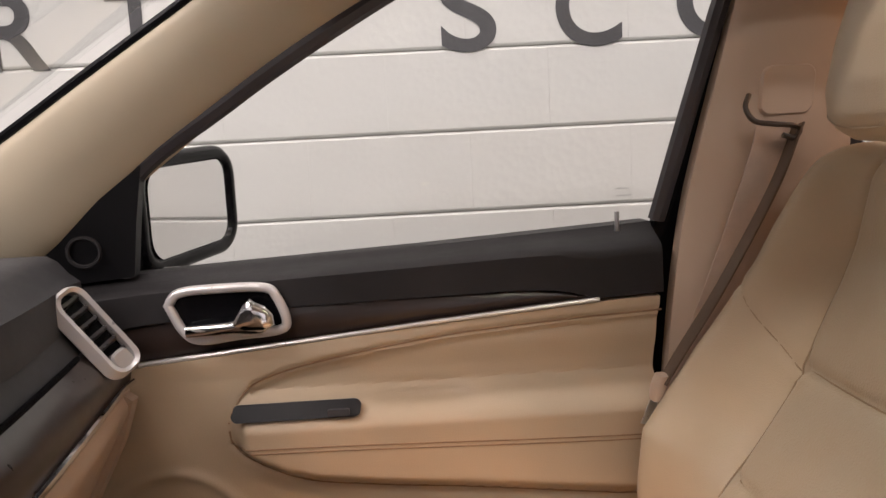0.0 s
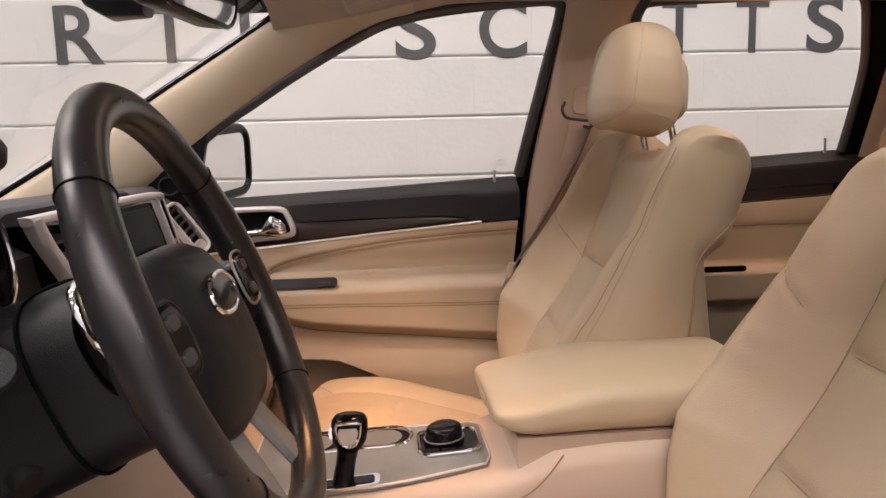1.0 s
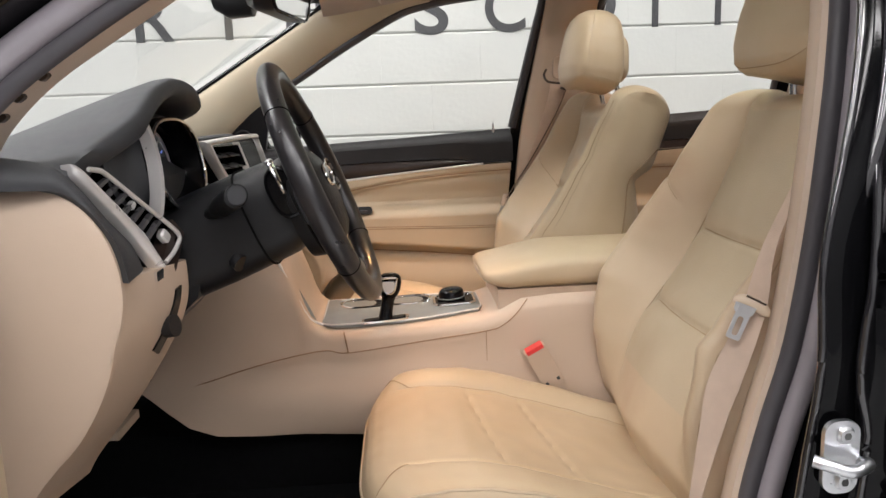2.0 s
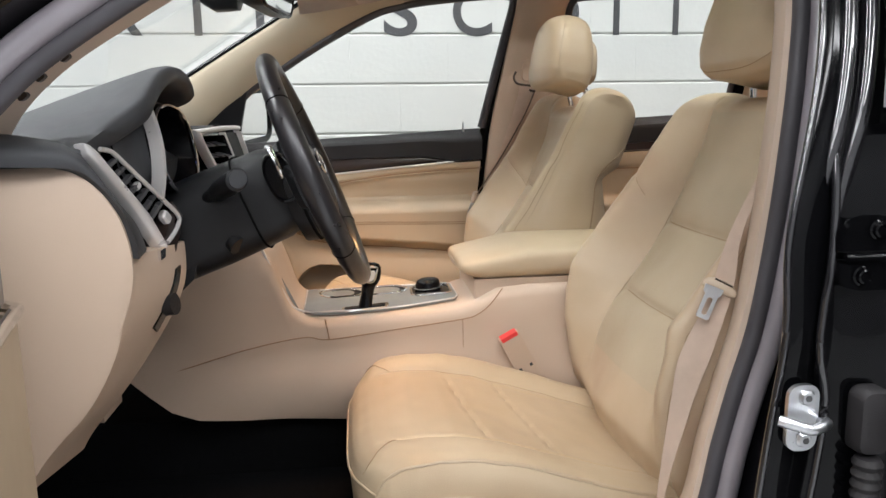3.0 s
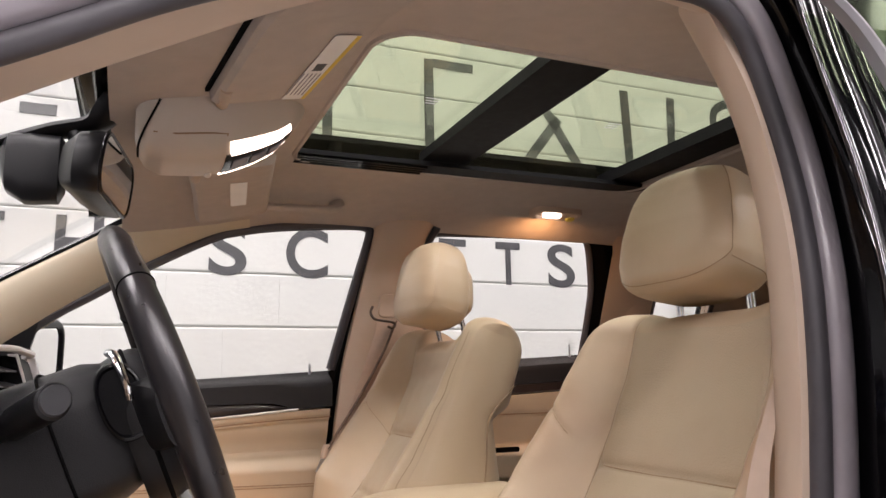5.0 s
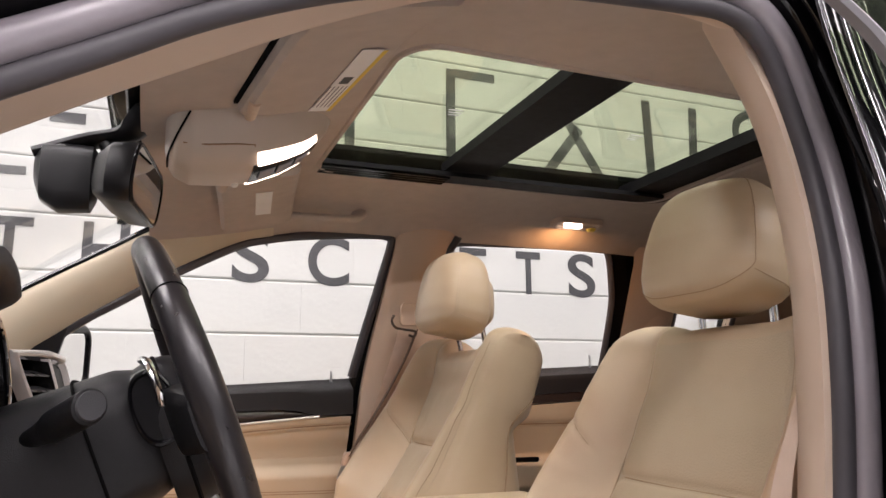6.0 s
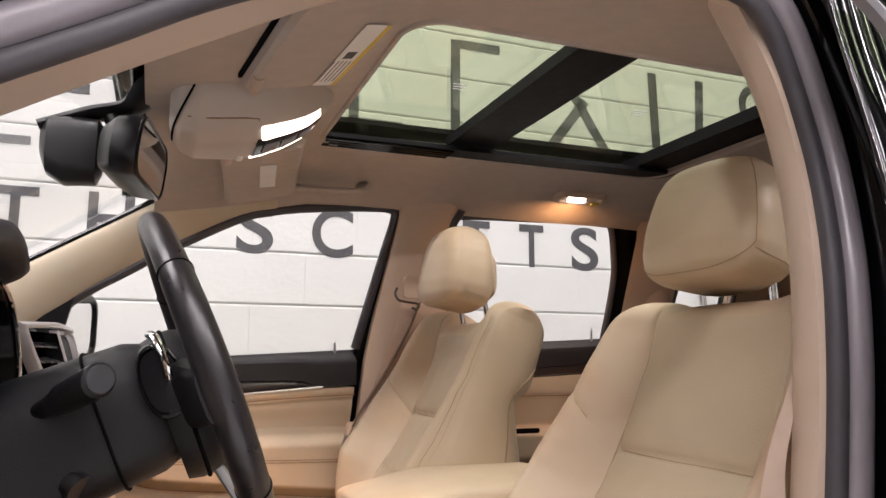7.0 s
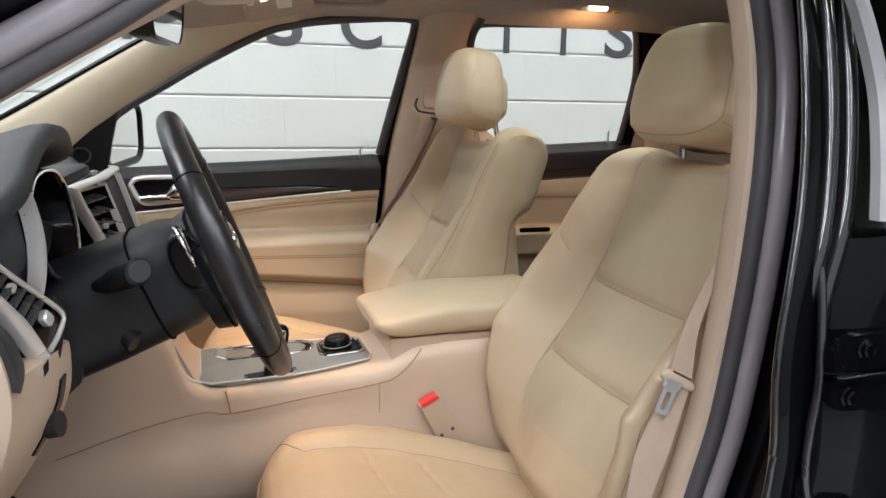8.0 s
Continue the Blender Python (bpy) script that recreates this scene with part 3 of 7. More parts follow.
# windscreen
ws = part("windscreen", field(8, 16, lambda u, v: (-0.80 + 0.645 * u + 0.05 * (2 * v - 1) ** 2 - 0.05, -0.71 + 1.38 * v + (0.5 - v) * 0.1 * u, 1.085 + 0.49 * u - 0.09 * u * (2 * v - 1) ** 2), (0.004, 0, -0.004)), GLASS, CAR, "clear windscreen")
ws.visible_shadow = False
part("frit_band", field(16, 2, lambda u, v: (-0.173 + 0.035 * (2 * u - 1) ** 2 + 0.028 * v, -0.64 + 1.24 * u, 1.529 + 0.021 * v - 0.055 * (2 * u - 1) ** 2), (0.004, 0, -0.003)), GLOSSBLACK, CAR, "black band along the windscreen top")


# passenger side: centre pillar trim, belt loop, rear pillar
part("centre_pillar_trim", strip_between(
    [(0.488, 0.612, 1.51), (0.480, 0.628, 1.44), (0.455, 0.658, 1.30), (0.429, 0.688, 1.16), (0.412, 0.694, 1.05), (0.398, 0.694, 0.92), (0.384, 0.694, 0.75), (0.372, 0.694, 0.6)],
    [(0.66, 0.600, 1.51), (0.632, 0.632, 1.44), (0.640, 0.662, 1.30), (0.655, 0.690, 1.16), (0.66, 0.695, 1.05), (0.66, 0.70, 0.92), (0.66, 0.70, 0.75), (0.66, 0.70, 0.6)],
    (0, -0.028, 0)), PLASTIC, CAR, "beige centre pillar trim")
part("belt_height_slider", loft([[(0.538 + x * k, 0.652 - 0.20 * (z * k) - h, 1.283 + z * k) for x, z in round_rect(0, 0, 0.070, 0.062, 0.014)] for k, h in ((1.0, 0.0), (1.0, 0.016), (0.94, 0.019))]), PLASTIC, CAR)
part("rail_trim", strip_between([(0.12, 0.575, 1.545), (0.30, 0.565, 1.545), (0.5, 0.56, 1.54), (0.8, 0.56, 1.54), (1.2, 0.56, 1.54), (1.4, 0.56, 1.53)],
                                [(0.14, 0.632, 1.468), (0.30, 0.622, 1.499), (0.47, 0.618, 1.509), (0.8, 0.615, 1.514), (1.2, 0.615, 1.512), (1.4, 0.62, 1.49)], (0, -0.004, -0.008)), HEADLINER, CAR)
part("rear_pillar_trim", strip_between([(1.26, 0.60, 1.51), (1.27, 0.66, 1.32), (1.27, 0.70, 1.13), (1.3, 0.71, 0.9)], [(1.385, 0.59, 1.50), (1.39, 0.64, 1.32), (1.40, 0.69, 1.13), (1.42, 0.70, 0.9)], (0, -0.012, 0)), PLASTIC, CAR, "beige rear pillar trim")
for pts, w in (([(0.66, 0.60, 1.50), (0.64, 0.64, 1.42), (0.66, 0.70, 1.14)], 0.012),):
    part("rear_opening_seal", tube(smoothed(pts, 6), w, 8), RUBBER, CAR)


# ---- passenger doors ----
def glass_y(z, base=0.752):
    return base - 0.27 * (z - 1.1)


def ring_path(pts, k=6):
    return smoothed(pts + [pts[0]], k)[:-1]


def belt_z(x):
    return interp(x, [(-0.60, 1.062), (-0.367, 1.078), (-0.078, 1.091), (0.062, 1.097), (0.393, 1.115), (0.66, 1.128), (0.96, 1.143), (1.19, 1.155)])


def chrome_z(x):
    return interp(x, [(-0.46, 0.945), (-0.317, 0.963), (-0.129, 0.980), (0.076, 0.998), (0.30, 1.016), (0.39, 1.020)])


def black_z(x):
    return interp(x, [(-0.46, 0.995), (-0.322, 1.016), (-0.125, 1.029), (0.0, 1.032), (0.117, 1.033), (0.20, 1.034), (0.245, 1.031), (0.28, 1.023), (0.30, 1.0165), (0.39, 1.021)])


DOOR = thing("front_passenger_door", (0.0, 0.76, 0.5), "closed front door with black upper trim, dark wood strip and beige leather panel", "car door")


def rear_x(z):
    """The door's rear edge."""
    return interp(z, [(0.45, 0.33), (0.75, 0.362), (1.0, 0.386), (1.12, 0.397)])


def fwd_x(z):
    return interp(z, [(0.45, -0.52), (1.0, -0.52), (1.1, -0.56)])


# upper black trim from the window sill down to the wood strip
def upper(u, v):
    z0 = 1.0
    x = fwd_x(1.05) + u * (rear_x(1.08) - fwd_x(1.05))
    zt, zb = belt_z(x), black_z(x)
    z = zt + (zb - zt) * v
    y = 0.748 - 0.052 * step(v, 0.0, 0.35) - 0.004 * v
    return (x, y, z)


part("upper_trim", field(50, 14, upper, (0, 0.05, 0)), DOORBLACK, DOOR, "black soft upper door trim")


def wood(u, v):
    x = fwd_x(1.0) + 0.06 + u * (0.30 - fwd_x(1.0) - 0.06)
    zt, zb = black_z(x) - 0.0015, chrome_z(x) + 0.003
    return (x, 0.699 - 0.004 * math.sin(math.pi * v), zt + (zb - zt) * v)


part("wood_strip", field(50, 6, wood, (0, 0.03, 0)), WOOD, DOOR, "dark glossy wood trim strip")
part("chrome_strip", tube([(x, 0.690, chrome_z(x)) for x in np.linspace(-0.33, 0.303, 40)], 0.0032, 8), SATIN, DOOR, "thin satin chrome strip")

INSERT_TOP = [(-0.216, 0.872), (-0.206, 0.895), (-0.18, 0.924), (-0.135, 0.941), (-0.082, 0.953), (0.0, 0.967), (0.115, 0.981), (0.25, 0.990), (0.39, 0.996)]
INSERT_BOT = [(-0.216, 0.862), (-0.212, 0.841), (-0.195, 0.823), (-0.169, 0.807), (-0.135, 0.791), (-0.093, 0.780), (0.0, 0.769), (0.105, 0.760), (0.32, 0.738), (0.39, 0.735)]
POCKET_TOP = [(-0.30, 0.46), (-0.235, 0.52), (-0.205, 0.62), (-0.190, 0.655), (-0.165, 0.690), (-0.140, 0.708), (-0.115, 0.715), (-0.08, 0.714), (-0.038, 0.708), (0.0, 0.694), (0.041, 0.676), (0.10, 0.646), (0.141, 0.622), (0.17, 0.58), (0.20, 0.50), (0.24, 0.44)]


def panel_y(x, z):
    """Relief of the beige panel: armrest, insert edges, map pocket, speaker ring."""
    y = 0.690
    top, bot = interp(x, INSERT_TOP), interp(x, INSERT_BOT)
    inside = step(x, -0.218, -0.18)
    # soft armrest: a ledge with a rounded front
    arm = inside * step(z, bot - 0.004, bot + 0.03) * (1 - step(z, 0.868, 0.912))
    y -= 0.042 * arm
    y += 0.010 * inside * step(z, 0.905, 0.915) * (1 - step(z, top - 0.012, top))
    # grab hollow behind the armrest
    y += 0.014 * math.exp(-((x - 0.055) / 0.06) ** 4) * bell(z - 0.897, 0.012)
    # edge grooves
    if x > -0.215:
        y += 0.005 * bell(z - top, 0.0035) + 0.005 * bell(z - bot, 0.0035)
    # pocket bulge below
    pk = interp(x, POCKET_TOP)
    y -= 0.030 * (1 - step(z, 0.66, 0.77)) * step(x, -0.26, -0.16)
    y += 0.070 * step(pk - z, 0.0, 0.016)
    # speaker ring
    d = math.hypot(x + 0.30, z - 0.70)
    y -= 0.006 * bell(d - 0.105, 0.008)
    y -= 0.02 * step(z, 0.93, 0.965) * (1 - step(z, 0.96, 1.0)) * 0.2
    return y


def panel(u, v):
    zb = 0.46
    x = -0.52 + u * (rear_x(0.85) + 0.52)
    zt = chrome_z(x) - 0.003
    z = zb + (zt - zb) * v
    x = -0.52 + u * (rear_x(z) + 0.52)
    return (x, panel_y(x, z), z)


dpanel = part("door_panel", field(220, 150, panel, (0, 0.09, 0)), LEATHER_SIDE, DOOR, "beige leather door panel with padded armrest")
for pts in (INSERT_TOP, INSERT_BOT):
    part("panel_seam", tube([(p.x, panel_y(p.x, p.z) - 0.0005, p.z) for p in smoothed([(x, 0, z) for x, z in pts], 6)], 0.0016, 6), SEAM, dpanel)
for zo in (0.848, 0.842):
    part("stitching", tube([(x, panel_y(x, zo - 0.012 * step(x, -0.2, 0.4)) - 0.0006, zo - 0.012 * step(x, -0.2, 0.4)) for x in np.linspace(-0.195, 0.345, 60)], 0.0009, 5), SEAM, dpanel)
# switch panel on the armrest
sw = [(x, 0.660 if z < 0.893 else 0.672, z) for x, z in round_rect(-0.117, 0.893, 0.172, 0.021, 0.009)]
swp = part("switch_panel", slab(sw, (0, -0.008, 0.002)), COLUMNTRIM, DOOR, "gloss black window switch panel", bevel=0.0015)
part("switch", slab([(x, 0.653, z) for x, z in round_rect(-0.06, 0.892, 0.03, 0.009, 0.003)], (0, -0.006, 0.0)), BLACKTRIM, swp)
# inner handle: satin bezel, dark cup, chrome lever
HR = [(-0.281, 1.043), (-0.264, 1.059), (-0.21, 1.062), (-0.152, 1.060), (-0.136, 1.046), (-0.125, 1.013), (-0.137, 1.001), (-0.19, 0.997), (-0.241, 0.993), (-0.263, 1.006)]
HP = ring_path([Vector((x, 0.683, z)) for x, z in HR], 5)
handle = part("handle_bezel", tube(HP, 0.0066, 10, loop=True, up=(0, 1, 0)), SATIN, DOOR, "satin silver door handle bezel")
part("handle_cup", slab([p + Vector((0, 0.006, 0)) for p in HP], (0, 0.012, 0)), GLOSSBLACK, handle, "dark handle recess")
part("handle_lever", loft([oval((-0.257 + 0.112 * t, 0.676 - 0.008 * math.sin(math.pi * t), 1.007 + 0.007 * t), (0, 1, 0), (0, 0, 1), 0.008, 0.0085 + 0.006 * step(t, 0.5, 0.9) - 0.008 * step(t, 0.92, 1.0), 14, 2.6) for t in np.linspace(0, 1, 20)]), CHROME, handle, "chrome pull lever")
part("lever_paddle", loft([[Vector((-0.166 + (x + 0.166) * k, 0.668 - h, 1.020 + (z - 1.020) * k)) for x, z in ((-0.200, 1.012), (-0.190, 1.024), (-0.179, 1.040), (-0.169, 1.049), (-0.163, 1.044), (-0.150, 1.038), (-0.140, 1.026), (-0.138, 1.012), (-0.150, 1.004), (-0.180, 1.005))] for k, h in ((0.95, -0.006), (1.0, 0.0), (0.96, 0.004), (0.80, 0.007), (0.4, 0.0085))]), CHROME, handle, "chrome lever paddle")
# lock pin on the sill
part("lock_pin", tube([(0.34, 0.728, 1.105), (0.34, 0.728, 1.132)], 0.0032, 10), STEEL, DOOR, "small metal lock pin")

# window: frame seal and pane
WIN = [(-0.352, 1.079), (-0.325, 1.206), (-0.183, 1.303), (-0.059, 1.376), (0.072, 1.443), (0.14, 1.463), (0.212, 1.476), (0.316, 1.487), (0.42, 1.494), (0.462, 1.492), (0.477, 1.474), (0.455, 1.375), (0.425, 1.245), (0.397, 1.119)]
WP = [Vector((p.x, glass_y(p.z, 0.735), p.z)) for p in smoothed([(x, 0, z) for x, z in WIN], 5)]
part("window_seal", tube(WP, 0.0125, 8, up=(0, 1, 0)), RUBBER, DOOR, "black window frame seal")
part("window_frame_post", slab([(x, glass_y(z, 0.737), z) for x, z in ((0.393, 1.10), (0.425, 1.245), (0.474, 1.462), (0.515, 1.48), (0.478, 1.26), (0.443, 1.085), (0.425, 0.80), (0.405, 0.55), (0.365, 0.55), (0.385, 0.80))], (0, 0.025, 0)), GLOSSBLACK, DOOR, "black door frame edge")
pane = part("window_pane", slab([(x, glass_y(z, 0.757), z) for x, z in [(-0.55, 1.04)] + WIN[1:12] + [(0.41, 1.08), (0.40, 1.05)]], (0, 0.004, 0)), GLASS, DOOR, "clear side window, closed", smooth=False)
pane.visible_shadow = False
for k in range(3):
    part("glass_marking", box((0.345, 0.749, 1.143 + 0.010 * k), (0.372 - 0.004 * k, 0.7495, 1.1445 + 0.010 * k)), ETCH, DOOR)
# black triangle with the tweeter
sail = [(-0.60, 1.055), (-0.42, 1.150), (-0.300, 1.232), (-0.322, 1.150), (-0.338, 1.079)]
part("corner_panel", slab([(x, glass_y(z, 0.722), z) for x, z in sail], (0, 0.02, 0)), COLUMNTRIM, DOOR, "black corner panel behind the pillar", bevel=0.003)
part("tweeter", tube([(-0.397 + 0.022 * math.cos(a), 0.712, 1.118 + 0.020 * math.sin(a)) for a in np.linspace(0, 2 * math.pi, 24, endpoint=False)], 0.003, 6, loop=True, up=(0, 1, 0)), DOORBLACK, DOOR, "round black tweeter grille")
part("outer_skin", field(20, 12, lambda u, v: (-0.58 + 1.0 * u, 0.84 + 0.06 * math.sin(math.pi * v) - 0.03 * v, 0.35 + 0.73 * v), (0, -0.02, 0)), PAINT, DOOR, "gloss black outer door skin")

# exterior mirror
MIR = thing("wing_mirror", (-0.36, 0.93, 1.08), "black wing mirror with a large rectangular glass", "wing mirror")
def mirror_ring(x, wide, tall, mid=0.936):
    """Rounded outline of the wing mirror at the depth x."""
    return [(x - 0.036 - 0.30 * (0.955 - y), y, z - 0.08 * (0.955 - y)) for y, z in round_rect(mid, 1.164, wide, tall, tall * 0.26, 6)]


part("mirror_housing", loft([mirror_ring(-0.287, 0.272, 0.180), mirror_ring(-0.292, 0.278, 0.185), mirror_ring(-0.34, 0.273, 0.182), mirror_ring(-0.385, 0.24, 0.16), mirror_ring(-0.415, 0.15, 0.10)]), GLOSSBLACK, MIR, "gloss black mirror housing")
part("mirror_glass", slab([(x - 0.004, y, z) for x, y, z in mirror_ring(-0.280, 0.222, 0.150, 0.952)], (0.005, 0, 0)), MIRRORGLASS, MIR, "mirror glass", smooth=False)
part("mirror_rim", tube([Vector(p) for p in mirror_ring(-0.284, 0.248, 0.166, 0.945)], 0.0135, 10, loop=True, up=(1, 0, 0)), GLOSSBLACK, MIR)
part("mirror_foot", loft([oval((-0.40, 0.75 + 0.12 * t, 1.10), (1, 0, 0), (0, 0, 1), 0.045, 0.03, 14, 3) for t in np.linspace(0, 1, 4)]), GLOSSBLACK, MIR)

# rear passenger door
RDOOR = thing("rear_passenger_door", (0.95, 0.76, 0.5), "closed rear door with black upper trim and beige panel", "car door")
part("upper_trim", field(24, 10, lambda u, v: (0.655 + 0.60 * u, 0.745 - 0.045 * step(v, 0, 0.35), belt_z(0.66 + 0.6 * u) - v * 0.075), (0, 0.04, 0)), DOORBLACK, RDOOR, "black upper door trim")
part("wood_strip", field(24, 4, lambda u, v: (0.655 + 0.5 * u, 0.699, belt_z(0.66 + 0.5 * u) - 0.0765 - v * 0.022), (0, 0.03, 0)), WOOD, RDOOR, "dark wood strip")
part("chrome_strip", tube([(x, 0.694, belt_z(x) - 0.101) for x in np.linspace(0.66, 1.15, 12)], 0.004, 8), CHROME, RDOOR, "thin chrome strip")


def rpanel(u, v):
    x = 0.655 + 0.6 * u
    zt = belt_z(x) - 0.104
    z = 0.46 + (zt - 0.46) * v
    y = 0.69 - 0.05 * step(z, 0.79, 0.82) * (1 - step(z, 0.875, 0.905)) + 0.004 * bell(z - 0.985, 0.004)
    return (x, y, z)


part("door_panel", field(24, 110, rpanel, (0, 0.08, 0)), LEATHER_SIDE, RDOOR, "beige leather door panel")
part("panel_seam", tube([(x, 0.689, 0.985) for x in np.linspace(0.66, 1.25, 10)], 0.0015, 6), SEAM, RDOOR)
part("switch_panel", slab([(x, 0.636, z) for x, z in round_rect(0.86, 0.892, 0.10, 0.014, 0.006)], (0, -0.005, 0)), GLOSSBLACK, RDOOR, "gloss black switch panel")
RWIN = [(0.680, 1.125), (0.640, 1.30), (0.630, 1.41), (0.640, 1.462), (0.668, 1.487), (0.80, 1.494), (1.0, 1.499), (1.13, 1.498), (1.167, 1.487), (1.190, 1.40), (1.198, 1.342), (1.194, 1.25), (1.185, 1.153)]
RP = [Vector((p.x, glass_y(p.z, 0.738), p.z)) for p in smoothed([(x, 0, z) for x, z in RWIN], 5)]
part("window_seal", tube(RP, 0.010, 8, up=(0, 1, 0)), RUBBER, RDOOR, "black window frame seal")
part("window_post", slab([(x, glass_y(z, 0.74), z) for x, z in ((1.19, 1.14), (1.20, 1.25), (1.205, 1.342), (1.195, 1.41), (1.175, 1.492), (1.23, 1.498), (1.262, 1.35), (1.258, 1.14))], (0, 0.02, 0)), GLOSSBLACK, RDOOR, "black window post")
pane = part("window_pane", slab([(x, glass_y(z, 0.762), z) for x, z in RWIN], (0, 0.004, 0)), GLASS, RDOOR, "clear rear window", smooth=False)
pane.visible_shadow = False
part("lock_pin", tube([(1.152, 0.735, 1.148), (1.152, 0.735, 1.185)], 0.0032, 10), STEEL, RDOOR, "small metal lock pin")
for k in range(3):
    part("glass_marking", box((1.156, 0.745, 1.178 + 0.011 * k), (1.182, 0.7455, 1.1795 + 0.011 * k)), ETCH, RDOOR)
part("outer_skin", field(14, 10, lambda u, v: (0.45 + 0.85 * u, 0.84 + 0.06 * math.sin(math.pi * v) - 0.03 * v, 0.35 + 0.77 * v), (0, -0.02, 0)), PAINT, RDOOR, "gloss black outer door skin")


# ---- front seats ----
CUSHION_TOP = [(0, -0.098), (0.15, -0.074), (0.36, -0.040), (0.55, -0.010), (0.68, 0.003), (0.80, 0.006), (0.88, 0.003), (0.93, -0.003), (0.965, -0.012), (0.985, -0.022), (1.0, -0.042)]
CUSHION_W = [(0, 0.205), (0.3, 0.222), (0.7, 0.228), (0.88, 0.227), (0.96, 0.222), (1.0, 0.213)]

def car_seat(cx, cy, cz, lean, inner, label, rise=0.0, hfw=0.06, deep=0.0, tall=0.0, corner=0.05, worn=1.0, hide=None, headlean=11.0, sag=0.032, wedge=0.0):
    """A leather bucket seat. (cx, cy, cz): hip point, where the back meets the cushion; lean: degrees; inner: +1 if the car's middle is at larger y."""
    seat = thing("bucket_chair", (cx - 0.2, cy, 0.44), label, "car seat", "front seats")
    la = radians(lean)
    ax = Vector((math.sin(la), 0, math.cos(la)))
    fw = Vector((-math.cos(la), 0, math.sin(la)))
    o = Vector((cx, cy, cz))

    la = radians(lean - headlean)
    hax = Vector((math.sin(la), 0, math.cos(la)))
    hfwd = Vector((-math.cos(la), 0, math.sin(la)))
    hide = hide or LEATHER
    MAIN = 0.60

    S0, S1 = -0.10, 0.560 + tall

    def width(s):
        return interp(s, [(-0.10, 0.225), (0.0, 0.245), (0.10, 0.265), (0.22, 0.268), (0.34, 0.258), (0.44, 0.249), (0.50, 0.243), (0.54, 0.236), (0.56, 0.232)])

    def front(u, s):
        """How far the face stands forward of the seat back's plane at lateral u (-1..1)."""
        b = interp(s, [(-0.10, -0.04), (0.0, 0.030), (0.06, 0.062), (0.16, 0.090), (0.28, 0.064), (0.40, 0.038), (0.50, 0.026), (0.575, 0.018)])
        side = step(abs(u), 0.58, 0.88)
        f = b * side * (1 - 0.75 * step(abs(u), 0.90, 1.0))
        f += 0.014 * (1 - side) * math.cos(u * 2.2)
        f += 0.012 * bell(s - 0.08, 0.10) * (1 - side)
        f -= 0.026 * (1 - side) * step(s, 0.12, 0.30) * (1 - 0.6 * step(s, 0.44, 0.55))
        f -= 0.045 * (1 - step(s, -0.095, -0.03))
        return f

    def lift(u, s):
        """Shoulders stand higher than the middle under the headrest and round off at their corners."""
        a = abs(u)
        return (-(sag + tall) * (1 - step(a, 0.36, 0.66)) - corner * max(0.0, (a - 0.72) / 0.28) ** 2.2) * step(s, 0.40, 0.56)

    def close(s):
        """Depth left towards the rounded top."""
        return math.sqrt(max(0.0, 1 - (max(0.0, s - S1 + 0.055) / 0.055) ** 2.2))

    def groove(u, s):
        g = 0.0
        if s > 0.02:
            g += 0.006 * bell(abs(u) - MAIN, 0.014)
        if abs(u) < MAIN:
            dip = 0.004 * (1 - (u / MAIN) ** 2)
            g += 0.007 * (bell(s - 0.160 + dip, 0.006) + bell(s - 0.308 + dip, 0.006)) + 0.004 * (bell(s - 0.160 + dip, 0.020) + bell(s - 0.308 + dip, 0.020))
        elif abs(u) < 0.92:
            g += 0.005 * bell(s - 0.300 - 0.24 * (abs(u) - MAIN), 0.004) * (step(abs(u), 0.70, 0.76) if worn < 1 else 1.0)
        g += 0.003 * bell(abs(u) - 0.945, 0.010) * step(s, 0.0, 0.05)
        return g

    MID = -0.06

    def face_at(u, s, rise_=0.0):
        """A point of the seat back's face."""
        w = width(s)
        q = o + ax * s + Vector((0, u * w, 0))
        f = front(u, s) - groove(u, s) + 0.0035 * noise.noise(q * 9.0) + 0.0018 * noise.noise(q * 24.0)
        f += 0.0005 * math.sin(q.z * 140 + 6 * noise.noise(q * 12.0)) * bell(abs(u) - 0.78, 0.12) * step(s, 0.05, 0.15) * (1 - step(s, 0.30, 0.45))
        return q + ax * lift(u, s) + fw * (MID + (f - MID) * close(s) + rise_)

    def back_at(a, s, proud=0.0):
        """A point of the rear shell at the angle a, 0 at the larger y."""
        w = width(s)
        back = 0.120 + deep + (0.030 * step(s, 0.375, 0.425) if wedge else 0.034 * step(s, 0.36, 0.45)) + (min(0.11, wedge * max(0.0, 0.375 - s)) if wedge else 0.040 * (1 - step(s, 0.05, 0.34)))
        y = 0.992 * math.copysign(abs(math.cos(a)) ** 0.5, math.cos(a))
        f = -(0.012 + (back - 0.012) * math.sin(a) ** 0.5)
        return o + ax * (s + lift(y, s)) + fw * (MID + (f - MID) * close(s)) + Vector((0, w * y + math.copysign(proud, y), 0))

    rows, ns, nf = [], 110, 110
    for j in range(ns + 1):
        s = S0 + (S1 - S0) * (1 - (1 - j / ns) ** 1.4)
        row = [face_at(-1 + 2 * i / nf, s) for i in range(nf + 1)]
        row += [back_at(math.pi * (i + 0.5) / 33, s) for i in range(33)]
        rows.append(row)
    back_part = part("backrest", loft(rows, cap=False), hide, seat, "beige leather backrest with side bolsters", crease=85)
    back_part.data.materials.append(INSERT)
    ring_n = len(rows[0])
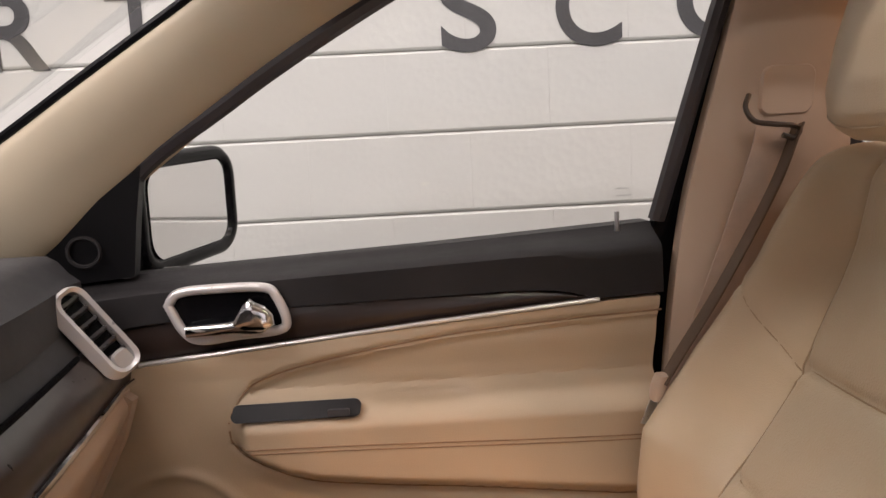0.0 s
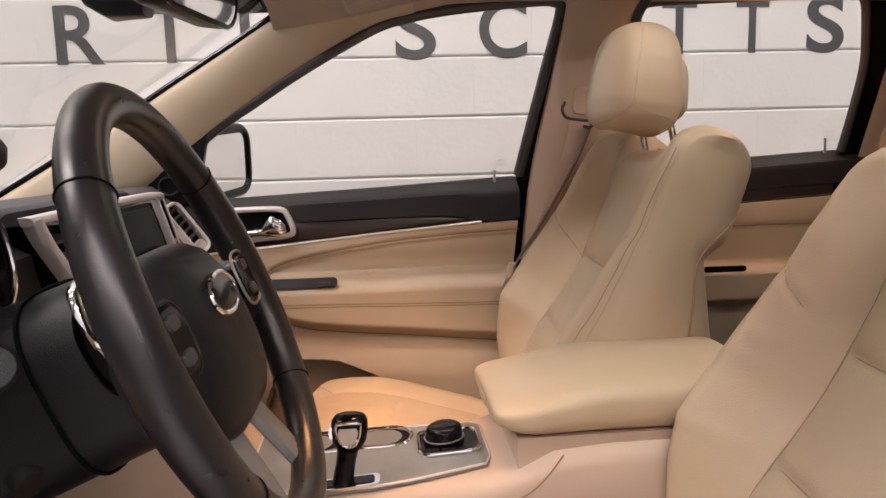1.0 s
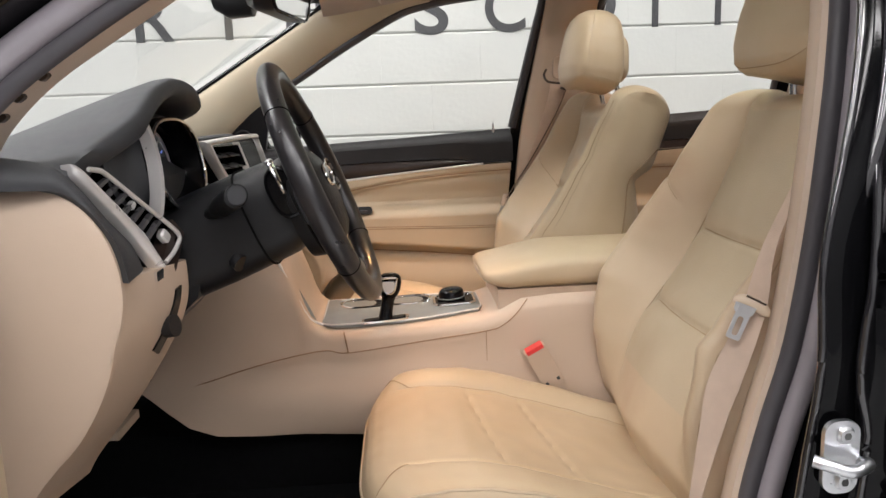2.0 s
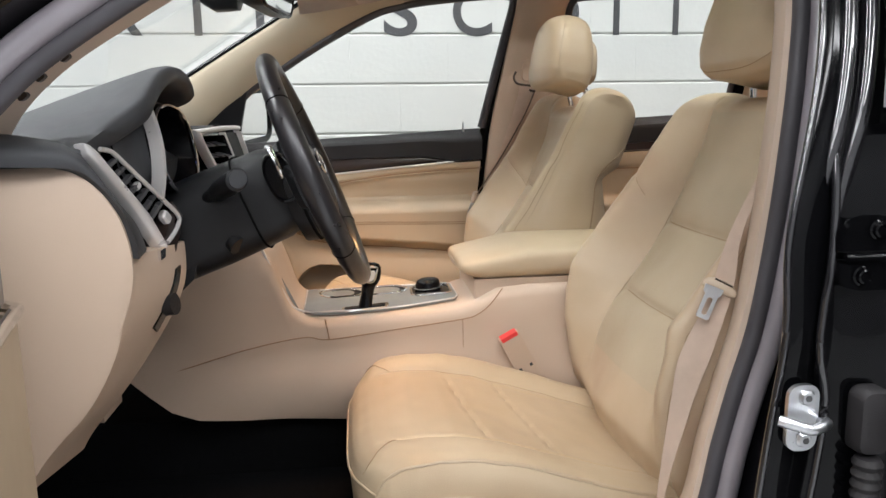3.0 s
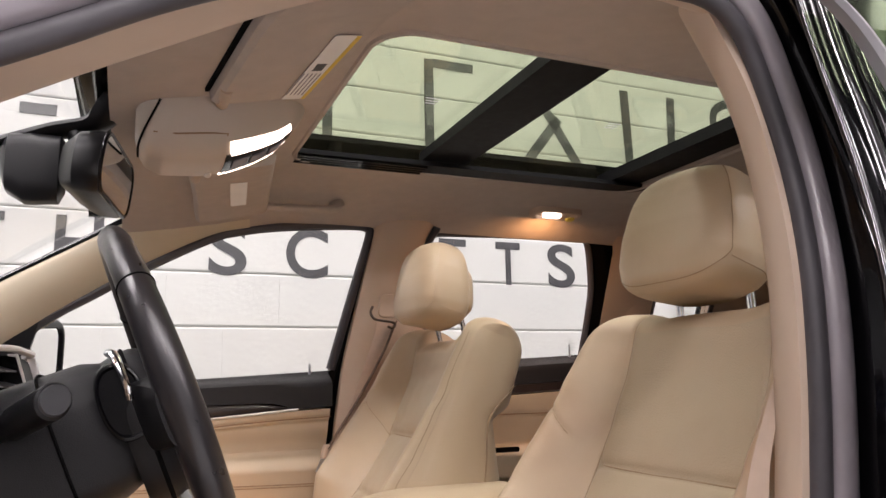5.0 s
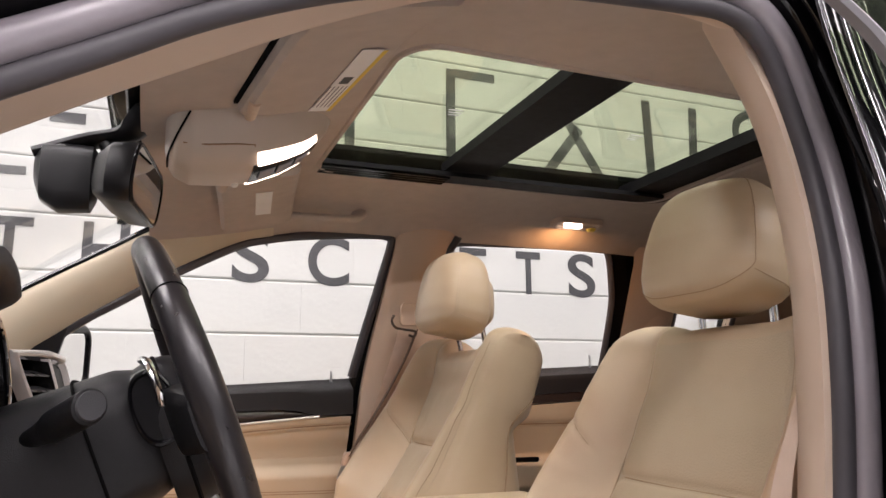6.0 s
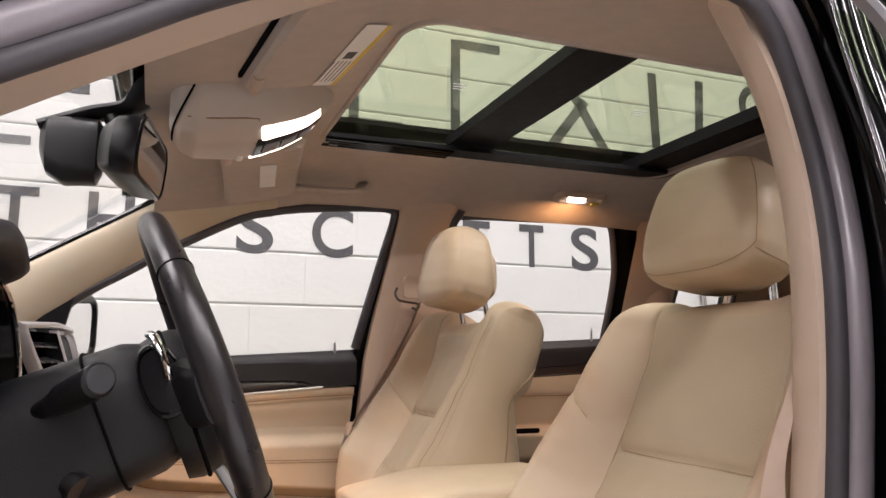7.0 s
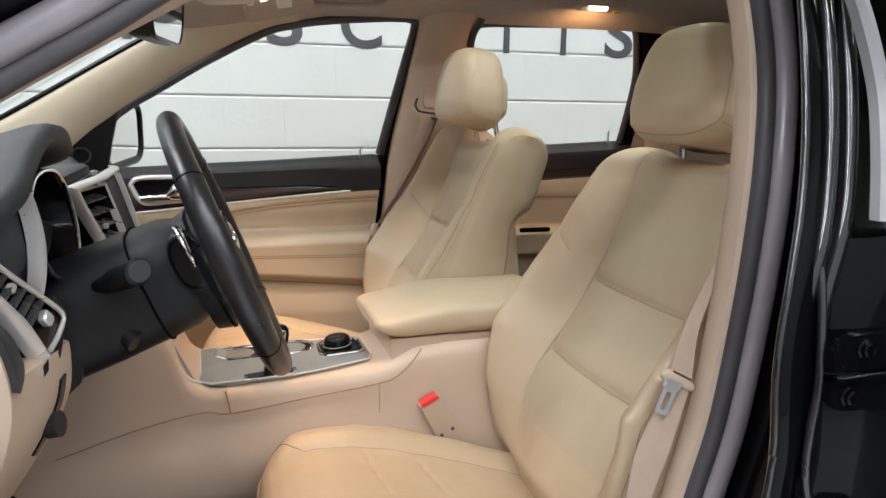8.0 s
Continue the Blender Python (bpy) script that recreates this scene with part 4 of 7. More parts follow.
    for poly in back_part.data.polygons:
        i, j = poly.index % ring_n, poly.index // ring_n
        if i < nf and abs(-1 + 2 * (i + 0.5) / nf) < MAIN and 0.04 < S0 + (S1 - S0) * (1 - (1 - (j + 0.5) / ns) ** 1.4) < 0.53:
            poly.material_index = 1
    # stitched seams and piping
    for sgn in (-1, 1):
        part("backrest_seam", tube([face_at(sgn * MAIN, s, 0.0012) for s in np.linspace(0.03, 0.535, 50)], 0.0010, 6), STITCH, back_part)
        part("bolster_piping", tube([face_at(sgn * (0.936 + 0.003 * noise.noise(Vector((s * 22, sgn, 0)))), s, 0.0006) for s in np.linspace(-0.02, 0.535, 60)], 0.0007, 6), STITCH, back_part)
        part("bolster_piping", tube([face_at(sgn * (0.950 + 0.003 * noise.noise(Vector((s * 26, sgn, 4)))), s, 0.0006) for s in np.linspace(-0.02, 0.535, 60)], 0.0007, 6), LEATHER_SIDE, back_part)
        us = np.linspace(0.76 if worn < 1 else MAIN, 0.90, 16)
        part("bolster_seam", tube([face_at(sgn * u, 0.300 + 0.24 * (u - MAIN), 0.0006) for u in us], 0.0009, 6), STITCH, back_part)
        part("shell_seam", tube(smoothed([back_at((1.5708 - sgn * (1.5708 - a)), s, 0.0014) for s, a in ((0.465, 1.0), (0.460, 0.72), (0.435, 0.50), (0.405, 0.37), (0.363, 0.33), (0.28, 0.28), (0.15, 0.24), (-0.06, 0.20))], 5), 0.0016, 6), STITCH, back_part)
    for s0 in (0.160, 0.308):
        part("backrest_seam", tube([face_at(u, s0 - 0.004 * (1 - (u / MAIN) ** 2), 0.0008) for u in np.linspace(-0.595, 0.595, 40)], 0.0010, 6), STITCH, back_part)

    # headrest on two posts
    hb = o + ax * (0.560 + rise) + fw * hfw
    head = part("headrest", headrest_mesh(hb, hax, hfwd), LEATHER, seat, "beige leather headrest", crease=85)
    for sgn in (-1, 1):
        part("headrest_post", tube([o + ax * 0.50 - fw * 0.07 + Vector((0, sgn * 0.074, 0)), hb - hfwd * 0.060 + hax * 0.09 + Vector((0, sgn * 0.074, 0))], 0.006, 10), CHROME, seat, "chrome headrest post")
        part("post_collar", tube([o + ax * 0.53 - fw * 0.074 + Vector((0, sgn * 0.074, 0)), o + ax * 0.552 - fw * 0.076 + Vector((0, sgn * 0.074, 0))], 0.011, 10), LEATHER_SIDE, seat)
    shell = [oval(hb + hax * (0.030 + 0.105 * t) - hfwd * (0.098 - 0.02 * t), (0, 1, 0), hfwd, 0.094 * (1 - abs(2 * t - 1) ** 5 * 0.25), 0.026 * (1 - abs(2 * t - 1) ** 4 * 0.5), 28, 3) for t in np.linspace(0, 1, 14)]
    part("headrest_shell", loft(shell), LEATHER_SIDE, seat, "beige plastic headrest back shell")
    # the stitched edge of the front panel: up both sides and along the bottom
    a0 = radians(25)
    head_thread = STITCH if worn < 1 else LEATHER_SIDE
    v0 = math.cos(a0) ** 0.48
    loop = [head_at(hb, hax, hfwd, t, a0, 0.0006) for t in np.linspace(0.97, 0.23, 20)]
    for v in np.sin(np.linspace(1.5, -1.5, 60)):
        ca = math.copysign(abs(v * v0) ** (1 / 0.48), v)
        loop.append(head_at(hb, hax, hfwd, 0.045 + 0.185 * (1 - math.sqrt(max(0.0, 1 - abs(v) ** 5))), math.acos(ca), 0.0006))
    loop += [head_at(hb, hax, hfwd, t, math.pi - a0, 0.0006) for t in np.linspace(0.23, 0.97, 20)]
    for a in (a0, math.pi - a0):
        side_a = -0.35 if a < 1 else math.pi + 0.35
        part("headrest_seam", tube([head_at(hb, hax, hfwd, 0.16 - 0.07 * w, a + (side_a - a) * w, 0.0006) for w in np.linspace(0, 1, 14)], 0.0006, 6), head_thread, head)
    part("headrest_seam", tube(loop, 0.0007, 6), head_thread, head)

    # cushion
    L = 0.50
    nj, ni = 90, 90

    def plan(u, t):
        """Plan position: the front edge curves back towards the corners."""
        return cx + 0.03 - (L - 0.040 * abs(u) ** 5) * t, cy + interp(t, CUSHION_W) * u

    def top_z(u, t):
        x, y = plan(u, t)
        z = cz + interp(t, CUSHION_TOP)
        flat = worn if u * inner < 0 else 1.0
        z += 0.026 * flat * step(abs(u), 0.56, 0.80) * (1 - 0.35 * t) * (1 - step(t, 0.90, 1.0))
        z -= (0.004 + 0.018 * flat) * step(abs(u), 0.82, 1.0) ** 1.6 if flat > 0.5 else 0.005 * step(abs(u), 0.86, 1.0) ** 1.6
        z -= 0.002 * bell(u, 0.5)
        z -= 0.005 * bell(abs(u) - 0.64, 0.014) * (1 - step(t, 0.88, 0.93))
        if abs(u) < 0.64:
            z -= 0.003 * bell(t - 0.610 - 0.060 * u * inner, 0.007) + 0.003 * bell(t - 0.410 - 0.080 * u * inner, 0.007)
        return z + 0.0025 * noise.noise(Vector((x, y, 0.3)) * 7.0) + 0.0018 * noise.noise(Vector((x, y, 0.7)) * 28.0)

    rows = []
    for j in range(nj + 1):
        t = 1 - (1 - j / nj) ** 1.25
        row = []
        for i in range(ni + 1):
            u = -1 + 2 * i / ni
            x, y = plan(u, t)
            row.append((x, y, top_z(u, t)))
        zb = cz + interp(t, CUSHION_TOP) - interp(t, [(0, 0.05), (0.9, 0.070), (1.0, 0.075)])
        ends = []
        for sgn in (1, -1):
            x, y = plan(sgn, t)
            zt = row[-1][2] if sgn > 0 else row[0][2]
            side = [(x, y + sgn * 0.002, zt - 0.004), (x, y + sgn * 0.006, (zt + zb) / 2), (x, y - sgn * 0.004, zb)]
            ends.append(side if sgn > 0 else side[::-1])
        rows.append(row + ends[0] + ends[1])
    x_low = [(x + 0.006, y, z - 0.075) for x, y, z in rows[-1]]
    cush = part("cushion", loft(rows + [x_low]), LEATHER, seat, "beige leather seat cushion with stitched seams")
    for sgn in (-1, 1):
        pts = [(*plan(sgn * (0.64 + 0.22 * step(t, 0.84, 1.0)), t), top_z(sgn * (0.64 + 0.22 * step(t, 0.84, 1.0)), t) + 0.0012) for t in np.linspace(0.02, 0.99, 50)]
        part("cushion_seam", tube(pts, 0.0008, 6), STITCH, cush)
        pts = [(*plan(sgn * 1.004, t), top_z(sgn, t) - 0.001) for t in np.linspace(0.0, 1.0, 44)]
        part("cushion_piping", tube(pts, 0.0024, 6), LEATHER_SIDE, cush)
    part("cushion_piping", tube([(plan(u, 1.0)[0] - 0.0005, plan(u, 1.0)[1], top_z(u, 1.0) - 0.001) for u in np.linspace(-1, 1, 40)], 0.0022, 6), LEATHER_SIDE, cush)
    # lower side shell and frame
    sh = [oval((cx + 0.13 - 0.56 * t, cy, cz - 0.097 + interp(max(0.0, 1.12 * t - 0.2), CUSHION_TOP)), (0, 1, 0), (0, 0, 1), 0.243 - 0.02 * abs(2 * t - 1) ** 5, 0.058 - 0.012 * abs(2 * t - 1) ** 6, 40, 5) for t in np.linspace(0, 1, 24)]
    part("side_shell", loft(sh), LEATHER_SIDE, seat, "beige plastic seat side trim")
    part("seat_frame", box((cx - 0.36, cy - 0.21, 0.44), (cx + 0.05, cy + 0.21, cz - 0.17)), CARPET, seat, "black seat frame")
    return seat


def head_w(t):
    return interp(t, [(0, 0.098), (0.04, 0.112), (0.10, 0.122), (0.22, 0.128), (0.45, 0.126), (0.65, 0.120), (0.80, 0.110), (0.90, 0.098), (0.96, 0.085), (1, 0.064)])


def head_d(t):
    return interp(t, [(0, 0.036), (0.04, 0.047), (0.10, 0.054), (0.25, 0.059), (0.5, 0.058), (0.75, 0.052), (0.88, 0.045), (0.95, 0.036), (1, 0.020)])


def head_at(hb, ax, fw, t, a, proud=0.0):
    """A point of the headrest's skin at the height t and the angle a, 0 at the larger y, 90 degrees in front."""
    w, d = head_w(t), head_d(t)
    ca, sa = math.cos(a), math.sin(a)
    y = w * math.copysign(abs(ca) ** 0.48, ca)
    f = d * math.copysign(abs(sa) ** 0.48, sa)
    if sa > 0:
        f += 0.014 * (1 - (y / w) ** 2)
    else:
        y *= 1 - 0.10 * abs(f) / d
    q = hb + ax * (0.005 + 0.178 * t - 0.010 * (1 - t) ** 6 * (1 - abs(ca))) - fw * (0.045 - 0.012 * t) + Vector((0, y, 0)) + fw * f
    return q + fw * (0.002 * noise.noise(q * 14.0) + proud * max(0.3, sa)) + Vector((0, proud * ca, 0))


def headrest_mesh(hb, ax, fw):
    """A squarish padded block: a crowned front panel, side panels that taper back, rounded top corners."""
    return loft([[head_at(hb, ax, fw, t, 2 * math.pi * (k + 0.5) / 80) for k in range(80)] for t in np.linspace(0, 1, 44)])


car_seat(0.445, -0.385, 0.675, 23.0, 1, "beige leather driver's seat with stitched seams, slightly worn bolster", hfw=0.050, rise=-0.004, worn=0.22, hide=WORN, sag=0.0, tall=0.014)
car_seat(0.352, 0.345, 0.685, 21.5, -1, "beige leather passenger seat with stitched seams", hfw=0.068, deep=-0.004, rise=-0.016, tall=0.024, corner=0.018, sag=0.018, wedge=0.58)

# ---- seat belts ----
DB = thing("driver_seat_belt", (0.46, -0.64, 0.55), "beige seat belt with a silver tongue hanging beside the driver's seat", "seat belt")
left = smoothed([(0.592, -0.658, 1.28), (0.535, -0.652, 1.10), (0.492, -0.646, 0.995), (0.474, -0.645, 0.935), (0.461, -0.652, 0.904), (0.424, -0.655, 0.83), (0.415, -0.655, 0.773), (0.398, -0.664, 0.66), (0.392, -0.668, 0.60)], 6)
right = smoothed([(0.600, -0.664, 1.28), (0.540, -0.662, 1.10), (0.500, -0.662, 0.995), (0.492, -0.664, 0.935), (0.484, -0.668, 0.904), (0.457, -0.675, 0.83), (0.438, -0.676, 0.779), (0.404, -0.678, 0.66), (0.397, -0.680, 0.60)], 6)
rings = []
for a, b in zip(left, right):
    nrm = (b - a).cross(Vector((0.3, 0, 1))).normalized() * 0.0008
    rings.append([a - nrm, b - nrm, b + nrm, a + nrm])
part("webbing", loft(rings), BELT, DB, "pinkish beige belt webbing")
GL, GR = Vector((0.454, -0.651, 0.928)), Vector((0.489, -0.672, 0.912))
part("tongue_body", loft([oval(GL.lerp(GR, t) + Vector((0, 0, 0.004 * math.sin(math.pi * t))), (0.4, 0, 0.9), (-0.5, -0.85, 0.2), 0.0085 * (1 - 0.55 * abs(2 * t - 1) ** 4), 0.0068 * (1 - 0.5 * abs(2 * t - 1) ** 4), 18, 2.6) for t in np.linspace(0, 1, 12)]), GRIP, DB, "cream plastic tongue grip")
part("grip_slot", box((-0.012, -0.001, -0.0012), (0.012, 0.001, 0.0012), Matrix.Translation((0.474, -0.668, 0.929)) @ Euler((0, radians(24), radians(-30))).to_matrix().to_4x4()), RIBBROWN, DB)
PD, PW, PN = Vector((-0.40, -0.04, -0.92)), Vector((0.90, -0.22, -0.38)), Vector((0.12, 0.95, -0.1)).normalized()
PC = Vector((0.452, -0.670, 0.902))


def tongue_ring(w, h, r, shift, off):
    return [PC + PW * x + PD * (z + shift) + PN * off for x, z in round_rect(0, 0, w, h, r)]


part("tongue_plate", loft([tongue_ring(0.017, 0.040, 0.003, 0, 0.001), tongue_ring(0.0075, 0.024, 0.003, 0.003, 0.001), tongue_ring(0.0075, 0.024, 0.003, 0.003, -0.001), tongue_ring(0.017, 0.040, 0.003, 0, -0.001), tongue_ring(0.017, 0.040, 0.003, 0, 0.001)], cap=False), TONGUE, DB, "silver belt tongue with an open slot", bevel=0)
part("tongue_head", slab([PC + PW * x + PD * z for x, z in ((-0.0125, -0.024), (0.0125, -0.024), (0.0115, -0.015), (0.0085, -0.012), (-0.0085, -0.012), (-0.0115, -0.015))], PN * 0.0024), TONGUE, DB)
PB = thing("passenger_seat_belt", (0.45, 0.66, 0.6), "brown-beige seat belt with a tongue on the passenger side", "seat belt")
part("webbing", strap(smoothed([(0.518, 0.632, 1.245), (0.512, 0.640, 1.20), (0.482, 0.650, 1.10), (0.452, 0.650, 1.02), (0.425, 0.652, 0.95), (0.40, 0.655, 0.85), (0.39, 0.66, 0.62)], 6), 0.045, 0.0016, (1.0, 0.08, 0.0)), BELT, PB, "pinkish beige belt webbing")
# same belt, coloured dark to stand for its shaded edge
part("shoulder_webbing", strap(smoothed([(0.545, 0.622, 1.238), (0.51, 0.616, 1.16), (0.44, 0.610, 1.04), (0.385, 0.604, 0.96), (0.358, 0.600, 0.92)], 6), 0.040, 0.0022, (0.22, 0.97, 0.1)), BELTDARK, PB, "belt strap turned edge-on, its shade put in as dark brown")
part("belt_guide", tube(smoothed([(0.482, 0.622, 1.278), (0.474, 0.614, 1.262), (0.482, 0.608, 1.245), (0.505, 0.606, 1.240), (0.530, 0.606, 1.237), (0.540, 0.608, 1.232), (0.534, 0.610, 1.222), (0.520, 0.612, 1.226)], 5), 0.0034, 8), RIBBROWN, PB, "dark brown belt guide loop")
part("tongue_body", loft([oval((0.354 + 0.004 * t, 0.600, 0.916 + 0.016 * t), (1, 0, 0), (0, 1, 0), 0.010 - 0.003 * abs(t) ** 3, 0.012, 14, 3) for t in np.linspace(-1, 1, 6)]), PLASTIC, PB, "beige tongue grip")
part("tongue_plate", slab([(0.344, 0.600, 0.903), (0.355, 0.600, 0.903), (0.341, 0.600, 0.866), (0.330, 0.600, 0.869)], (0, 0.003, 0)), STEEL, PB, "silver belt tongue")
BK = thing("belt_buckle", (0.31, -0.135, 0.62), "beige belt buckle with a red release button", "belt buckle")
part("buckle_body", box((-0.021, -0.013, -0.052), (0.021, 0.013, 0.03), Matrix.Translation((0.309, -0.158, 0.690)) @ Euler((0, radians(-28), 0)).to_matrix().to_4x4()), PLASTIC, BK, bevel=0.004)
part("release_button", box((-0.0175, -0.0134, 0.0255), (0.0175, 0.0115, 0.0335), Matrix.Translation((0.309, -0.158, 0.690)) @ Euler((0, radians(-28), 0)).to_matrix().to_4x4()), REDBTN, BK, "red release button", bevel=0.002)
for dx in (-0.012, 0.012):
    part("rivet", box((dx - 0.003, -0.0142, -0.045), (dx + 0.003, -0.012, -0.039), Matrix.Translation((0.309, -0.158, 0.690)) @ Euler((0, radians(-28), 0)).to_matrix().to_4x4()), PRINT, BK)
part("buckle_stalk", box((-0.016, -0.009, -0.15), (0.016, 0.009, -0.05), Matrix.Translation((0.309, -0.158, 0.690)) @ Euler((0, radians(-28), 0)).to_matrix().to_4x4()), PLASTIC, BK, bevel=0.003)


# ---- dashboard ----
DASH = thing("dashboard", (-0.5, -0.02, 0.6), "black and beige dashboard with wood strip and silver vents", "dashboard")


def setback(y):
    """How far the dashboard's rear face curves forward towards its ends."""
    return 0.095 * min(1.0, max(0.0, (y - 0.12) / 0.50)) ** 1.25 if y > 0 else 0.05 * step(-y - 0.02, 0.40, 0.70)


def dash_top(x, y):
    """Height of the black top pad."""
    return 1.070 + 0.052 * step(x, -0.90, -0.50) + 0.008 * bell(y + 0.02, 0.3)


def pad(u, v):
    y = -0.680 + 1.33 * u
    xr = -0.282 - setback(y)
    x = -0.90 + v * (xr + 0.90)
    return (x, y, dash_top(x, y) - 0.035 * step(v, 0.90, 1.0) ** 2)


part("top_pad", field(60, 40, pad, (0, 0, -0.05)), BLACKTRIM, DASH, "black grained dashboard top")
# long hood that swells rearward over the instruments
ARCH = smoothed([(0, -0.700, 1.100), (0, -0.685, 1.114), (0, -0.655, 1.135), (0, -0.60, 1.170), (0, -0.52, 1.206), (0, -0.43, 1.226), (0, -0.35, 1.222), (0, -0.305, 1.206), (0, -0.283, 1.178), (0, -0.284, 1.135), (0, -0.288, 1.09)], 5)
def tuck(p):
    """How far the hood's inner cheek falls back below its crown."""
    return step(1.203 - p.z, 0.0, 0.06) if p.y > -0.40 else 0.0


rows = []
for x, k in ((-0.86, 0.0), (-0.74, 0.06), (-0.62, 0.18), (-0.52, 0.40), (-0.45, 0.58), (-0.38, 0.76), (-0.32, 0.90), (-0.28, 0.985), (-0.262, 1.0), (-0.253, 0.985)):
    a0 = 0.50 + 0.08 * step(x, -0.45, -0.27)
    rows.append([(x - 0.055 * step(-p.y, a0, 0.70) - 0.13 * tuck(p) * step(x, -0.62, -0.30), p.y, 1.075 + (p.z - 1.075) * k) for p in ARCH])
C0 = Vector((0, -0.43, 1.10))
for x, k in ((-0.250, 0.93), (-0.254, 0.87), (-0.270, 0.845), (-0.320, 0.82)):
    rows.append([(x - 0.050 * step(-p.y, 0.60, 0.70) - 0.13 * tuck(p), C0.y + (p.y - C0.y) * k * (0.93 if p.y < C0.y else 1.0), C0.z + (p.z - C0.z) * k - 0.006) for p in ARCH])
part("instrument_hood", loft(rows, cap=False, closed=False), BLACKTRIM, DASH, "black hood over the instruments", crease=85)
CL = Vector((-0.258, -0.420, 1.108))


def cluster(s, dx, n=10):
    return [(CL.x + dx - 0.16 * z, CL.y + y + 0.0, CL.z + z) for _, y, z in oval((0, 0, 0), (0, 1, 0), (0, 0, 1), 0.114 * s, 0.063 * s, 44, 2.5)]


part("instrument_surround", loft([cluster(1.12, -0.03), cluster(1.03, -0.012), cluster(1.0, 0.0), cluster(0.96, -0.004), cluster(0.90, -0.05)], cap=False), GLOSSBLACK, DASH, "gloss black instrument surround")


def bowl(left, top, dx):
    return [(x + dx, CL.y + (y - CL.y) * (left if y < CL.y else 1.04), CL.z + (z - CL.z) * (top if z > CL.z else 1.0)) for x, y, z in cluster(1.0, 0.0)]


part("instrument_bowl", loft([bowl(1.02, 1.02, -0.010), bowl(1.14, 1.10, -0.022), bowl(1.32, 1.12, -0.026), bowl(1.60, 1.12, -0.028), bowl(1.84, 1.08, -0.026)], cap=False), BLACKTRIM, DASH, "black bowl round the instruments", crease=85)
part("instrument_rim", tube([Vector(p) for p in cluster(0.985, 0.0015)], 0.0026, 8, loop=True, up=(1, 0, 0)), CHROME, DASH, "thin chrome instrument rim")
band = []
for z in np.linspace(1.046, 1.178, 24):
    x = -0.2515 - 2.5 * (z - 1.095) ** 2
    band.append([(x + dx, -0.535 + dy, z) for dx, dy in ((-0.014, -0.005), (0.001, -0.005), (0.004, -0.001), (0.001, 0.005), (-0.014, 0.006))])
part("instrument_band", loft(band), SATIN, DASH, "satin silver band beside the instruments")
part("instrument_face", slab(cluster(0.93, -0.052), (-0.008, 0, 0)), GAUGE, DASH, "dark instrument panel")
for cy_ in (-0.475, -0.368):
    rim_ = [(CL.x - 0.046 - 0.16 * 0.046 * math.sin(a), cy_ + 0.046 * math.cos(a), CL.z + 0.046 * math.sin(a)) for a in np.linspace(0, 2 * math.pi, 40, endpoint=False)]
    part("gauge_ring", tube(rim_, 0.002, 6, loop=True, up=(1, 0, 0)), SATIN, DASH, "fine silver gauge ring")
    for k in range(10):
        a = radians(-30 + 26 * k)
        part("gauge_mark", box((-0.0006, -0.0035, -0.0012), (0.0006, 0.0035, 0.0012), Matrix.Translation((CL.x - 0.050 - 0.16 * 0.036 * math.sin(a), cy_ + 0.036 * math.cos(a), CL.z + 0.036 * math.sin(a))) @ Matrix.Rotation(a, 4, "X")), GAUGEBLUE if k % 3 else LABEL, DASH, smooth=False)


# driver's end: beige cover, black cheek, vent, lower panel
def end_cover(u, v):
    z = 0.74 + 0.358 * v
    xb = curve_at(z, [(0.74, -0.40), (0.768, -0.357), (0.80, -0.325), (0.847, -0.293), (0.90, -0.272), (0.935, -0.264), (0.98, -0.264)]) + 0.010 * step(z, 0.90, 0.98)
    if z > 0.985:
        xb -= 0.082 * (1 - math.sqrt(max(0.0, 1 - ((z - 0.985) / 0.1132) ** 2)))
    x = xb - (xb + 0.62) * u ** 1.3
    return (x, -0.700 - 0.035 * math.sin(min(1, 1.6 * u) * math.pi / 2) * math.sin(math.pi * min(1, max(0, (v * 0.9 + 0.1)))) ** 0.5, z)


part("end_cover", field(36, 80, end_cover, (0, 0.010, 0)), PLASTIC, DASH, "beige dashboard end cover")
# black face between end cover and vent, across the driver's side
def face(u, v):
    """Upper rear face of the dash, from the driver's end to the passenger's door."""
    y = -0.62 + 1.27 * u
    z = 1.085 - 0.13 * v
    x = -0.282 - 0.035 * (1 - v) ** 2 - setback(y) * (1 - 0.25 * v) + 0.02 * v
    return (x, y, z)


part("upper_face", field(70, 12, face, (-0.05, 0, 0)), BLACKTRIM, DASH, "black dashboard face")
CH_L = smoothed([(-0.62, -0.745, 1.101), (-0.45, -0.742, 1.103), (-0.345, -0.724, 1.100), (-0.296, -0.706, 1.092), (-0.260, -0.700, 1.048), (-0.249, -0.699, 1.016), (-0.246, -0.699, 0.993)], 6)
CH_R = smoothed([(-0.60, -0.705, 1.120), (-0.42, -0.700, 1.136), (-0.342, -0.692, 1.130), (-0.306, -0.682, 1.112), (-0.285, -0.635, 1.055), (-0.272, -0.605, 1.020), (-0.266, -0.592, 0.986)], 6)
rows = []
for p, q in zip(CH_L, CH_R):
    out = Vector((0.35, -0.9, 0.25))
    row = [p.lerp(q, t) + out * 0.012 * math.sin(math.pi * t) for t in np.linspace(0, 1, 9)]
    rows.append(row + [q + Vector((-0.010, 0.012, 0.0)), q + Vector((-0.05, 0.03, -0.01)), p + Vector((-0.05, 0.03, 0))])
part("driver_cheek", loft(rows), BLACKTRIM, DASH, "black outer cheek of the dashboard")


